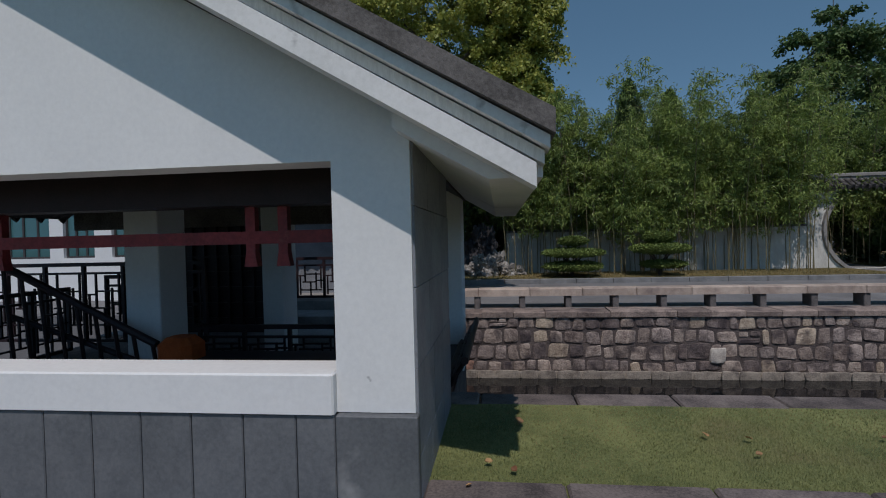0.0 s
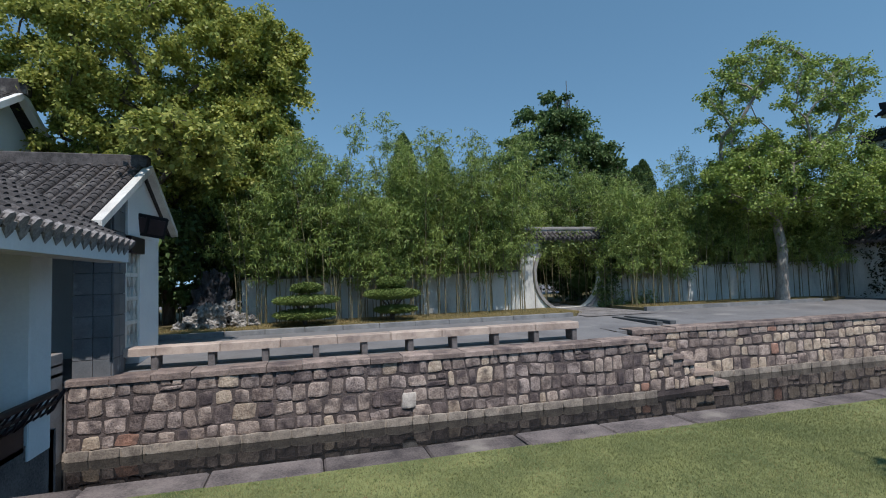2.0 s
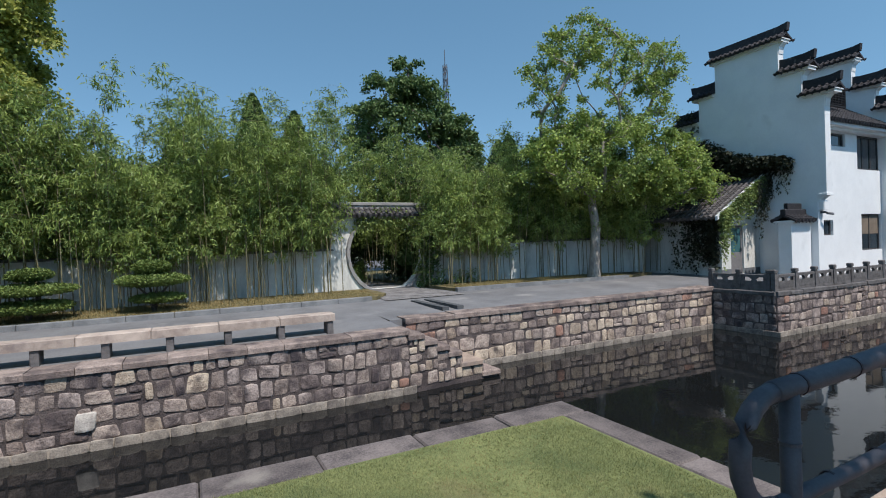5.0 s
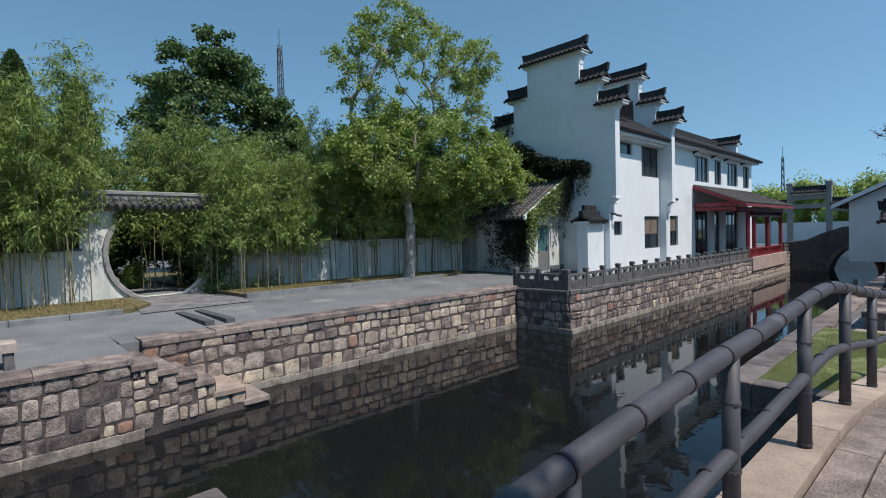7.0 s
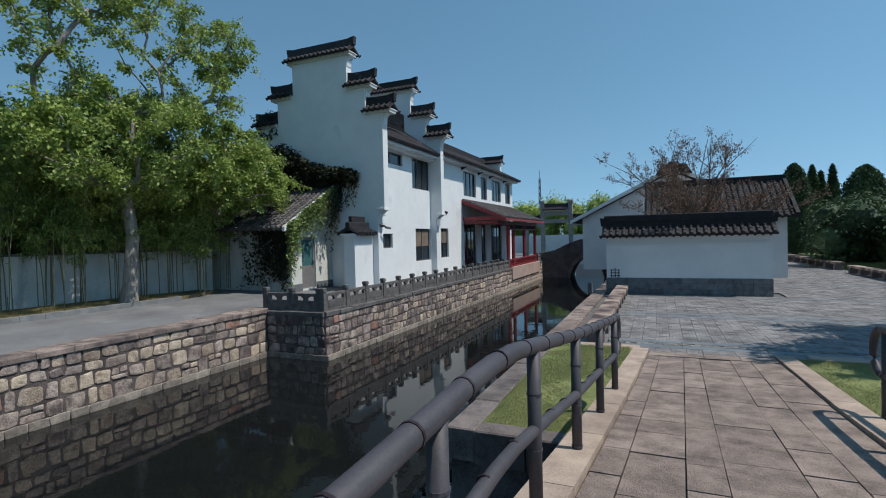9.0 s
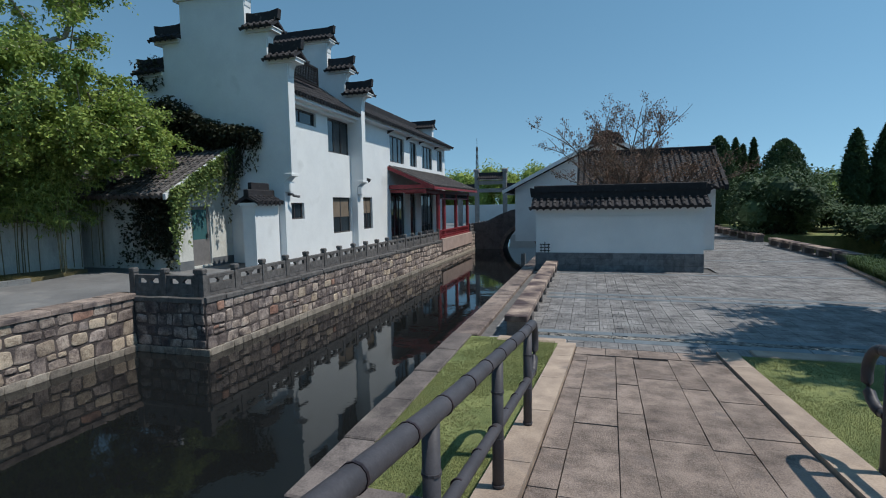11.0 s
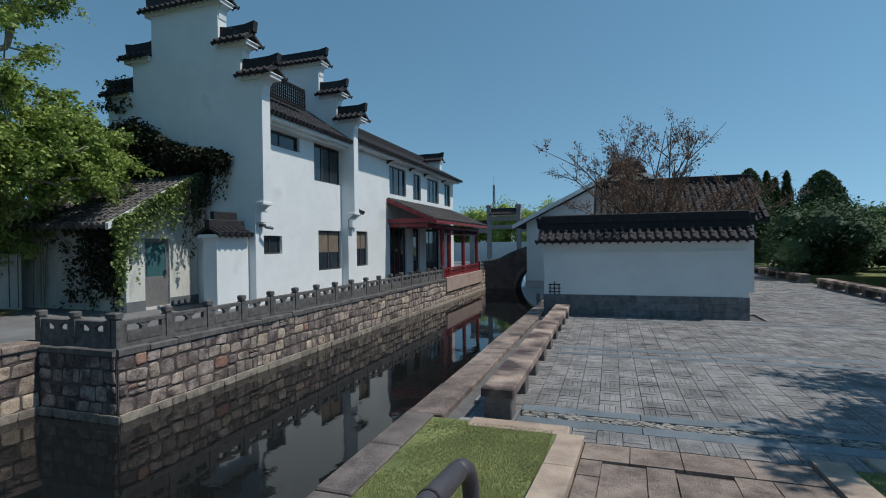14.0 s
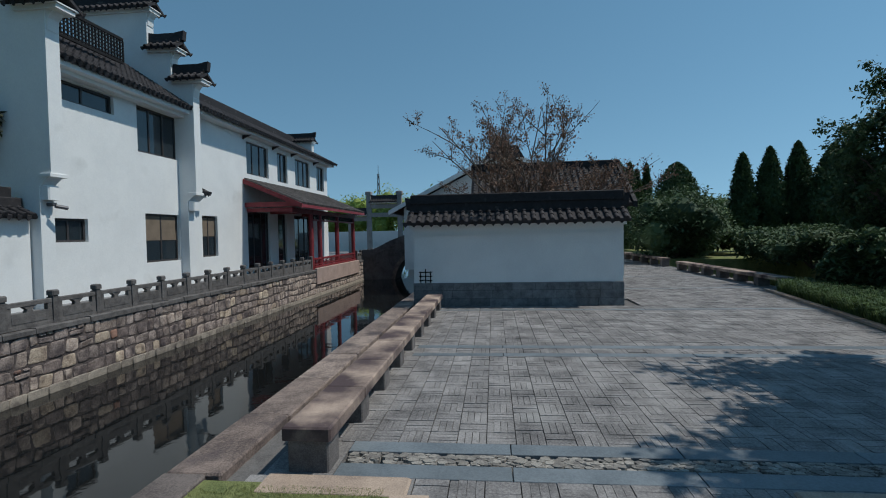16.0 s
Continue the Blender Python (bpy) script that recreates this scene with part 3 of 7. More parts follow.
def rubble_face(wall, p0, p1, z0, z1, rows, keys, seed, width=(0.24, 0.48), as_parts=True, gap=0.034):
    """Courses of rounded stones on the face from p0 to p1; outward is to the right of that way."""
    r = random.Random(seed)
    p0, p1 = Vector((*p0, 0)), Vector((*p1, 0))
    d = (p1 - p0).normalized()
    length = (p1 - p0).length
    turn = math.atan2(d.y, d.x)
    hs = [r.uniform(0.85, 1.2) for _ in range(rows)]
    tot = sum(hs)
    z = z0
    joined = Shape()
    def lay(a, b, low, high):
        """One stone in the field a..b by low..high."""
        c = p0 + d * ((a + b) / 2)
        w, h = (b - a) * r.uniform(0.93, 1.03) - gap, (high - low) * r.uniform(0.90, 1.04) - gap
        m = Matrix.Translation((c.x, c.y, (low + high) / 2 + r.uniform(-0.012, 0.012))) @ Matrix.Rotation(turn, 4, "Z") @ Matrix.Rotation(r.uniform(-0.09, 0.09), 4, "Y") @ Matrix.Diagonal((w, 0.045 * r.uniform(0.4, 1.2), h, 1))
        k = r.randrange(12)
        if as_parts:
            PENDING.append((STONES[r.choices(keys[0], keys[1])[0]][k], wall, m))
        else:
            joined.add([m @ Vector(p) for p in SHAPES[k].v], SHAPES[k].f)
    for i in range(rows):
        h = hs[i] / tot * (z1 - z0)
        u = -r.uniform(0, 0.2)
        while u < length:
            w = r.uniform(*width) * (0.68 if r.random() < 0.25 else 1.0)
            a, b = max(u, 0.0), min(u + w, length)
            sag = 0.03 * math.sin(u * 2.1 + i * 1.7) if 0 < i else 0.0
            top = z + h + (0.03 * math.sin(u * 2.1 + (i + 1) * 1.7) if i < rows - 1 else 0.0)
            if b - a > 0.1:
                if w > 0.33 and r.random() < 0.05:
                    cut = lerp(z + sag, top, r.uniform(0.42, 0.6))
                    lay(a, b, z + sag, cut)
                    lay(a, lerp(a, b, 0.5), cut, top)
                    lay(lerp(a, b, 0.5), b, cut, top)
                else:
                    lay(a, b, z + sag, top)
            u += w
        z += h
    return joined


def retaining(name, p0, p1, top, label, rows=4, seed=1, near_len=None, keys=(("stone", "stonewarm", "stonelight"), (10, 4, 0.06)), cap=True, cap_mat="coping", width=(0.23, 0.43)):
    wall = thing(name, (p0[0], p0[1], WATER_Z), label, "wall", "", "structure")
    d = (Vector(p1) - Vector(p0)).normalized()
    nrm = Vector((d.y, -d.x))
    q0, q1 = Vector(p0), Vector(p1)
    back = nrm * -0.35
    s = Shape()
    def slab(off_top, off_bottom, z0, z1):
        a, b = q0 + nrm * off_bottom, q1 + nrm * off_bottom
        c, e = q0 + nrm * off_top, q1 + nrm * off_top
        g, h = q0 + back, q1 + back
        s.add([(a.x, a.y, z0), (b.x, b.y, z0), (h.x, h.y, z0), (g.x, g.y, z0), (c.x, c.y, z1), (e.x, e.y, z1), (h.x, h.y, z1), (g.x, g.y, z1)],
              [(0, 3, 2, 1), (4, 5, 6, 7), (0, 1, 5, 4), (1, 2, 6, 5), (2, 3, 7, 6), (3, 0, 4, 7)])
    slab(0, 0, -1.8, top - 0.09)
    part("mortar", s, M["mortar"], wall, "dark mortar between the stones")
    s = Shape()
    slab(0.045, 0.10, -1.8, WATER_Z + 0.13)
    part("footing", s, M["footing"], wall, "pale mortar footing at the water line")
    total = (q1 - q0).length
    near = total if near_len is None else near_len
    qn = q0 + d * near
    rubble_face(wall, q0, qn, WATER_Z + 0.12, top - 0.1, rows, keys, seed, width)
    if near < total:
        j = rubble_face(wall, qn, q1, WATER_Z + 0.12, top - 0.1, rows, keys, seed + 7, width, as_parts=False)
        ob = part("far_stones", j, M["stone"], wall, tidy=False, smooth=True)
        tagged(ob, kind="stuff")
    # bulging foot stones
    rr = random.Random(seed + 3)
    u = 0.0
    while u < near:
        w = rr.uniform(0.3, 0.5)
        c = q0 + d * min(u + w / 2, total) + nrm * 0.07
        m = Matrix.Translation((c.x, c.y, WATER_Z + 0.07)) @ Matrix.Rotation(math.atan2(d.y, d.x), 4, "Z") @ Matrix.Diagonal((w - 0.02, 0.022, 0.17, 1))
        PENDING.append((STONES["stonefoot"][rr.randrange(12)], wall, m))
        u += w
    if cap:
        n = max(1, round(total / 0.62))
        for i in range(n):
            a, b = q0 + d * (total * i / n), q0 + d * (total * (i + 1) / n - 0.008)
            o, t = nrm * (0.05 + random.uniform(-0.012, 0.012)), random.uniform(-0.012, 0.012)
            k = nrm * -0.5
            s = Shape()
            z0, z1 = top - 0.11, top + t
            e = nrm * -0.02
            vs = [a + o, b + o, b + k, a + k]
            s.add([(p.x, p.y, z0) for p in vs] + [(p.x, p.y, z1 - 0.02) for p in vs] + [((p + (e if i2 < 2 else -e)).x, (p + (e if i2 < 2 else -e)).y, z1) for i2, p in enumerate(vs)],
                  [(0, 3, 2, 1), (8, 9, 10, 11)] + [(r0 + i2, r0 + (i2 + 1) % 4, r0 + 4 + (i2 + 1) % 4, r0 + 4 + i2) for r0 in (0, 4) for i2 in range(4)])
            part("coping_stone", s, M[cap_mat], wall)
    return wall


wall_a = retaining("wall_north", (-1.605, 9.8), (9.35, 9.8), 0.285, "old rubble stone canal wall with granite coping", 4, 1, keys=(("stonedark", "stone", "stonewarm", "stonered"), (9, 5, 2.0, 0.25)), width=(0.22, 0.42))
wall_b = retaining("wall_north", (9.7, 10.9), (20.3, 10.9), 0.32, "rubble stone canal wall of warm blocks", 4, 2, keys=(("stone", "stonewarm", "stonedark", "stonered"), (7, 6, 2, 0.6)), width=(0.26, 0.46))
# end face turned from the sun: mostly dark stones put its shade into colour
wall_c = retaining("wall_quay", (20.3, 10.9), (20.3, 8.97), 0.27, "rubble stone end of the quay in dark stones for its shade", 4, 3, cap_mat="fence", keys=(("stonedark", "stone"), (10, 2)))
wall_d = retaining("wall_quay", (20.315, 8.95), (52.0, 8.95), 0.27, "long rubble stone quay wall under a balustrade", 4, 4, near_len=15.0, cap_mat="fence", keys=(("stone", "stonewarm", "stonedark", "stonered"), (6, 2, 8, 0.5)), width=(0.24, 0.46))
# left return of the first wall
wall_e = retaining("wall_west", (-1.62, 14), (-1.62, 9.82), 0.25, "short rubble stone return wall beside the pavilion", 4, 6, near_len=1.0, cap=False)
# white patch stone
PENDING.append((STONES["stonelight"][3], wall_a, Matrix.Translation((3.97, 9.775, -0.56)) @ Matrix.Diagonal((0.27, 0.07, 0.29, 1))))

# boat steps of stone going down to the water
steps = thing("stone_steps", (9.4, 9.8, WATER_Z), "worn stone steps sinking into the canal beside the wall", "steps")
for i, (xa, xb, z) in enumerate(((9.3, 9.62, 0.17), (9.62, 9.92, 0.02), (9.92, 10.22, -0.14), (10.22, 10.52, -0.30), (10.52, 11.05, -0.56), (11.05, 11.5, -0.84))):
    s = Shape()
    s.box(xa, xb + 0.05, 9.78 + 0.03 * i, 10.95, -1.8, z - 0.09)
    part("step_body", s, M["mortar"], steps)
    s = Shape()
    s.box(xa - 0.01, xb + 0.03, 9.72 + 0.03 * i, 10.93, z - 0.10, z, 0.02)
    part("step_tread", s, M["palekerb"] if i in (4,) else M["coping"], steps)
    if z > -0.8:
        rubble_face(steps, (xa, 9.78 + 0.03 * i), (xb + 0.05, 9.78 + 0.03 * i), WATER_Z + 0.1, z - 0.1, max(1, round((z + 0.9) / 0.3)), (("stone", "stonewarm"), (6, 5)), 30 + i, (0.28, 0.45))

# ---- walls of white plaster behind the lane ----
def tile_ridge(parent, x0, y0, x1, y1, z, material, width=0.34, height=0.16):
    """A low tiled coping on top of a garden wall."""
    a, b = Vector((x0, y0, 0)), Vector((x1, y1, 0))
    d = (b - a).normalized()
    nrm = Vector((d.y, -d.x, 0))
    s = Shape()
    prof = [(-width / 2, 0), (width / 2, 0), (width / 2, 0.04), (0.06, height), (-0.06, height), (-width / 2, 0.04)]
    vs = [tuple(a + nrm * u + Vector((0, 0, z + v))) for u, v in prof] + [tuple(b + nrm * u + Vector((0, 0, z + v))) for u, v in prof]
    n = 6
    s.add(vs, [tuple(range(n)), tuple(range(2 * n - 1, n - 1, -1))] + [(i, n + i, n + (i + 1) % n, (i + 1) % n) for i in range(n)])
    part("wall_coping", s, material, parent)


def plaster_wall(x0, y0, x1, y1, z0, z1, thick, material, label, cope="mossy"):
    w = thing("wall_garden", (x0, y0, z0), label, "wall", "", "structure")
    a, b = Vector((x0, y0, 0)), Vector((x1, y1, 0))
    d = (b - a).normalized()
    nrm = Vector((d.y, -d.x, 0)) * thick / 2
    s = Shape()
    c = [a + nrm, b + nrm, b - nrm, a - nrm]
    s.add([(p.x, p.y, z0) for p in c] + [(p.x, p.y, z1) for p in c], [(0, 3, 2, 1), (4, 5, 6, 7), (0, 1, 5, 4), (1, 2, 6, 5), (2, 3, 7, 6), (3, 0, 4, 7)])
    part("plaster", s, material, w)
    tile_ridge(w, x0, y0, x1, y1, z1, M[cope], thick + 0.1, 0.08)
    return w


plaster_wall(0.2, 17.15, 9.8, 17.46, 0.3, 1.86, 0.22, M["oldwhite"], "weathered white plaster garden wall")
plaster_wall(13.6, 17.6, 23.2, 16.2, 0.3, 1.92, 0.22, M["oldwhite"], "weathered white plaster garden wall behind bamboo")

# moon gate: thick wall with a round opening and tiled roof
gate = thing("moon_gate", (11.8, 17.5, 0.45), "white plaster moon gate with a round opening and tiled roof", "gate", "", "structure")
cx, cz, rad = 11.75, 1.72, 1.36
outer = [(9.75, 0.3), (13.55, 0.3), (13.55, 2.95), (9.75, 2.95)]
s = Shape()
n = 40
ring, rect = [], []
for i in range(n):
    a = -math.pi / 2 + 2 * math.pi * i / n
    ring.append((cx + rad * math.cos(a), max(0.47, cz + rad * math.sin(a))))
    c, d = math.cos(a), math.sin(a)
    k = min(1.9 / max(1e-6, abs(c)), (1.25 if d > 0 else 1.42) / max(1e-6, abs(d)))
    rect.append((cx + c * k - 0.1, cz + d * k))
vs = [(u, 17.35, v) for u, v in rect] + [(u, 17.35, v) for u, v in ring] + [(u, 17.65, v) for u, v in ring] + [(u, 17.65, v) for u, v in rect]
fs = []
for k in range(4):
    for i in range(n):
        j = (i + 1) % n
        fs.append((k * n + i, k * n + j, ((k + 1) % 4) * n + j, ((k + 1) % 4) * n + i))
s.add(vs, fs)
part("gate_wall", s, M["oldwhite"], gate)
s = Shape()
vs = []
for yy, r in ((17.27, rad + 0.02), (17.27, rad + 0.13), (17.36, rad + 0.15), (17.36, rad + 0.02)):
    vs += [(cx + r * math.cos(2 * math.pi * i / n), yy, max(0.46, cz + r * math.sin(2 * math.pi * i / n))) for i in range(n)]
s.add(vs, [(k * n + i, k * n + (i + 1) % n, ((k + 1) % 4) * n + (i + 1) % n, ((k + 1) % 4) * n + i) for k in range(4) for i in range(n)])
part("gate_rim", s, M["greystone"], gate, "grey stone rim round the opening")
s = Shape()
s.box(9.6, 13.75, 17.2, 17.8, 2.95, 3.07, 0.02)
s.box(9.7, 13.65, 17.38, 17.62, 3.25, 3.42, 0.02)
s.box(9.55, 13.8, 17.34, 17.66, 3.42, 3.52, 0.02)
part("gate_ridge", s, M["greystone"], gate, "weathered grey ridge")
s = Shape()
s.prism([(17.05, 3.03), (17.5, 3.30), (17.95, 3.03), (17.95, 3.07), (17.5, 3.36), (17.05, 3.07)], "x", 9.5, 13.8)
part("gate_roof", s, M["tiledark"], gate)

# ---- tiled roofs ----
def row_mesh(length, r, material, name="cover_tile", drip=True, seg=0.2, drip_mat=None):
    """One row of overlapping half-round cover tiles along +x, with a round end and a pendant drip at x = 0."""
    s = Shape()
    n = 6
    k = max(1, round(length / seg))
    L = length / k
    for i in range(k):
        x0, x1 = i * L, (i + 1) * L + 0.02
        r0, r1 = r * 1.04, r * 0.9
        z0, z1 = 0.012, 0.0
        vs = [(x0, -r0 * math.cos(math.pi * j / n), z0 + r0 * math.sin(math.pi * j / n)) for j in range(n + 1)]
        vs += [(x1, -r1 * math.cos(math.pi * j / n), z1 + r1 * math.sin(math.pi * j / n)) for j in range(n + 1)]
        s.add(vs, [(j, j + 1, n + 2 + j, n + 1 + j) for j in range(n)] + [tuple(range(n, -1, -1))])
    plain = len(s.f)
    if drip:
        s.tube([(-0.02, 0, r * 0.42), (0.02, 0, r * 0.42)], r * 0.95, 8)
        w = r * 1.15
        c = r * 2.0
        s.add([(-0.012, c - w, 0.01), (-0.012, c + w, 0.01), (-0.03, c + w * 0.75, -0.06), (-0.04, c, -0.11), (-0.03, c - w * 0.75, -0.06),
               (0.012, c - w, 0.01), (0.012, c + w, 0.01), (0.0, c + w * 0.75, -0.06), (-0.01, c, -0.11), (0.0, c - w * 0.75, -0.06)],
              [(0, 1, 2, 3, 4), (9, 8, 7, 6, 5), (0, 5, 6, 1), (1, 6, 7, 2), (2, 7, 8, 3), (3, 8, 9, 4), (4, 9, 5, 0)])
    me = s.mesh(name, material)
    if drip:
        me.materials.append(drip_mat or material)
        for q in me.polygons[plain:]:
            q.material_index = 1
    return me


def tiled_slope(parent, eave0, eave1, top0, material, pitch=0.2, r=0.062, drip=True, under=None, thick=0.07, drip_mat=None):
    """Cover-tile rows on a slope. eave0 to eave1 is the eave, top0 lies up-slope of eave0."""
    e0, e1, t0 = Vector(eave0), Vector(eave1), Vector(top0)
    along = (e1 - e0)
    width = along.length
    along.normalize()
    up = (t0 - e0)
    length = up.length
    up.normalize()
    nrm = up.cross(along) * -1
    if nrm.z < 0:
        nrm = -nrm
    t1 = e1 + up * length
    s = Shape()
    pts = [e0, e1, t1, t0]
    s.add([tuple(p) for p in pts] + [tuple(p - nrm * thick) for p in pts], [(0, 1, 2, 3), (7, 6, 5, 4), (0, 4, 5, 1), (1, 5, 6, 2), (2, 6, 7, 3), (3, 7, 4, 0)])
    part("roof_deck", s, under or material, parent)
    me = row_mesh(length, r, material, drip=drip, drip_mat=drip_mat)
    n = max(1, int(width / pitch))
    side = nrm.cross(up)
    for i in range(n):
        p = e0 + along * ((i + 0.5) * width / n) + nrm * 0.004
        m = Matrix(((up.x, side.x, nrm.x, p.x), (up.y, side.y, nrm.y, p.y), (up.z, side.z, nrm.z, p.z), (0, 0, 0, 1)))
        shared("cover_tile", me, parent, m)


def wall_cap(parent, x0, x1, y0, y1, z, along="y", material=None, half=0.42, rise=0.26, ridge=True):
    """A short tiled cap with two slopes, a ridge and upturned ends over a stepped gable or garden wall."""
    material = material or M["tiledark"]
    if along == "y":
        c = (x0 + x1) / 2
        s = Shape()
        s.box(c - half * 0.62, c + half * 0.62, y0 + 0.06, y1 - 0.06, z - 0.10, z - 0.0, 0.01)
        s.box(c - half * 0.82, c + half * 0.82, y0 + 0.02, y1 - 0.02, z, z + 0.03)
        part("cap_cornice", s, M["white"], parent)
        tiled_slope(parent, (c - half, y0, z + 0.03), (c - half, y1, z + 0.03), (c, y0, z + 0.03 + rise), material, 0.2, 0.055)
        tiled_slope(parent, (c + half, y1, z + 0.03), (c + half, y0, z + 0.03), (c, y1, z + 0.03 + rise), material, 0.2, 0.055)
        s = Shape()
        zz = z + rise
        mid = (y0 + y1) / 2
        prof = [(y0 - 0.04, zz + 0.06), (y0 + 0.12, zz + 0.02), (y1 - 0.12, zz + 0.02), (y1 + 0.04, zz + 0.06), (y1 + 0.08, zz + 0.36), (y1 - 0.25, zz + 0.30), (y0 + 0.25, zz + 0.30), (y0 - 0.08, zz + 0.36)]
        s.prism(prof, "x", c - 0.09, c + 0.09)
        s.box(c - 0.13, c + 0.13, y0 + 0.05, y1 - 0.05, zz - 0.02, zz + 0.10)
        part("cap_ridge", s, material, parent)
    else:
        c = (y0 + y1) / 2
        s = Shape()
        s.box(x0 + 0.02, x1 - 0.02, c - half * 0.8, c + half * 0.8, z - 0.06, z + 0.03, 0.01)
        part("cap_cornice", s, M["white"], parent)
        tiled_slope(parent, (x1, c - half, z + 0.03), (x0, c - half, z + 0.03), (x1, c, z + 0.03 + rise), material, 0.2, 0.055)
        tiled_slope(parent, (x0, c + half, z + 0.03), (x1, c + half, z + 0.03), (x0, c, z + 0.03 + rise), material, 0.2, 0.055)
        s = Shape()
        s.box(x0, x1, c - 0.1, c + 0.1, z + rise, z + rise + 0.22, 0.02)
        part("cap_ridge", s, material, parent)


def window(parent, wall, a0, a1, z0, z1, at, facing, panes=2, name="window", depth=0.12, glass="glass", blind=0.0, frame_mat="winframe"):
    """A framed window set into the opening. wall 'y': the wall's face is y = at, facing its sign along y."""
    f = facing
    def bx(s, u0, u1, d0, d1, w0, w1, bev=0.0):
        lo, hi = sorted((at - f * d0, at - f * d1))
        if wall == "y":
            s.box(u0, u1, lo, hi, w0, w1, bev)
        else:
            s.box(lo, hi, u0, u1, w0, w1, bev)
    s = Shape()
    t = 0.055
    for u0, u1, w0, w1 in ((a0, a1, z0, z0 + t), (a0, a1, z1 - t, z1), (a0, a0 + t, z0 + t, z1 - t), (a1 - t, a1, z0 + t, z1 - t)):
        bx(s, u0, u1, depth - 0.03, depth + 0.03, w0, w1)
    for i in range(1, panes):
        u = lerp(a0, a1, i / panes)
        bx(s, u - 0.028, u + 0.028, depth - 0.028, depth + 0.028, z0 + t, z1 - t)
    w = part(name, s, M[frame_mat], parent, "dark aluminium window frame")
    for i in range(panes):
        s = Shape()
        u0, u1 = lerp(a0 + t * 0.6, a1 - t * 0.6, i / panes), lerp(a0 + t * 0.6, a1 - t * 0.6, (i + 1) / panes)
        bx(s, u0, u1, depth - 0.006 + 0.008 * (i % 2), depth + 0.004 + 0.008 * (i % 2), z0 + t * 0.6, z1 - t * 0.6)
        part("pane", s, M[glass], w)
        if blind and i < 2:
            s = Shape()
            bx(s, u0 + 0.03, u1 - 0.03, depth - 0.016, depth - 0.010, lerp(z0, z1, 1 - blind), z1 - t * 1.2)
            part("blind", s, M["curtain"], w, "tan blind behind the glass")
    return w


def holed_wall(s, axis, at, thick, a0, a1, z0, z1, holes):
    """A wall with openings through it; axis 'y': it lies at y = at .. at + thick and runs along x."""
    us = sorted(u for u in {a0, a1, *(h[0] for h in holes), *(h[1] for h in holes)} if a0 <= u <= a1)
    ws = sorted(w for w in {z0, z1, *(h[2] for h in holes), *(h[3] for h in holes)} if z0 <= w <= z1)
    def solid(i, k):
        if not (0 <= i < len(us) - 1 and 0 <= k < len(ws) - 1):
            return False
        u, w = (us[i] + us[i + 1]) / 2, (ws[k] + ws[k + 1]) / 2
        return not any(h[0] < u < h[1] and h[2] < w < h[3] for h in holes)
    verts, index, faces = [], {}, []
    def at_corner(i, k, side):
        key = (i, k, side)
        if key not in index:
            index[key] = len(verts)
            d = at + thick * side
            verts.append((us[i], d, ws[k]) if axis == "y" else (d, us[i], ws[k]))
        return index[key]
    for i in range(len(us) - 1):
        for k in range(len(ws) - 1):
            if not solid(i, k):
                continue
            ring = [(i, k), (i + 1, k), (i + 1, k + 1), (i, k + 1)]
            for side in (0, 1):
                faces.append(tuple(at_corner(a, b, side) for a, b in ring))
            for n, (di, dk) in enumerate(((0, -1), (1, 0), (0, 1), (-1, 0))):
                if not solid(i + di, k + dk):
                    (a, b), (c, e) = ring[n], ring[(n + 1) % 4]
                    faces.append((at_corner(a, b, 0), at_corner(c, e, 0), at_corner(c, e, 1), at_corner(a, b, 1)))
    s.add(verts, faces)


# ---- two-storey white house on the quay ----
house = thing("white_house", (26.2, 10.5, 0.27), "two-storey white plaster house with stepped gables and black tiles", "house")
GY = 10.9
s = Shape()
H1 = [(26.62, 27.65, 1.80, 2.38), (26.72, 28.69, 5.25, 5.75), (29.57, 31.46, 4.41, 5.79), (29.78, 31.40, 1.13, 2.61)]
holed_wall(s, "y", GY + 0.05, 0.3, 26.2, 31.55, 0.2, 6.3, H1)
part("wall", s, M["white"], house)
for (a, b, c, d), p, bl in zip(H1, (2, 2, 3, 2), (0, 0, 0, 0.55)):
    window(house, "y", a, b, c, d, GY + 0.05, -1, p, blind=bl)
RY = 11.05
H2 = [(32.85, 33.85, 1.15, 2.65), (36.25, 38.35, 4.55, 5.95), (39.3, 40.5, 4.52, 5.95), (41.5, 43.6, 4.55, 5.97), (44.7, 46.0, 4.55, 5.99), (36.2, 38.3, 0.38, 2.95), (39.2, 40.2, 0.38, 2.95), (41.2, 43.6, 0.38, 2.95)]
s = Shape()
holed_wall(s, "y", RY, 0.3, 31.85, 46.6, 0.2, 6.4, H2)
part("wall", s, M["white"], house)
s = Shape()
s.box(46.3, 46.6, RY + 0.3, 16.3, 0.2, 6.4)
part("wall", s, M["white"], house)
s = Shape()
s.box(26.6, 46.3, 16.1, 16.3, 0.2, 6.4)
part("wall", s, M["white"], house)
for (a, b, c, d), p in zip(H2, (2, 3, 2, 3, 2, 3, 1, 3)):
    window(house, "y", a, b, c, d, RY, -1, p, blind=0.5 if a < 34 else 0)


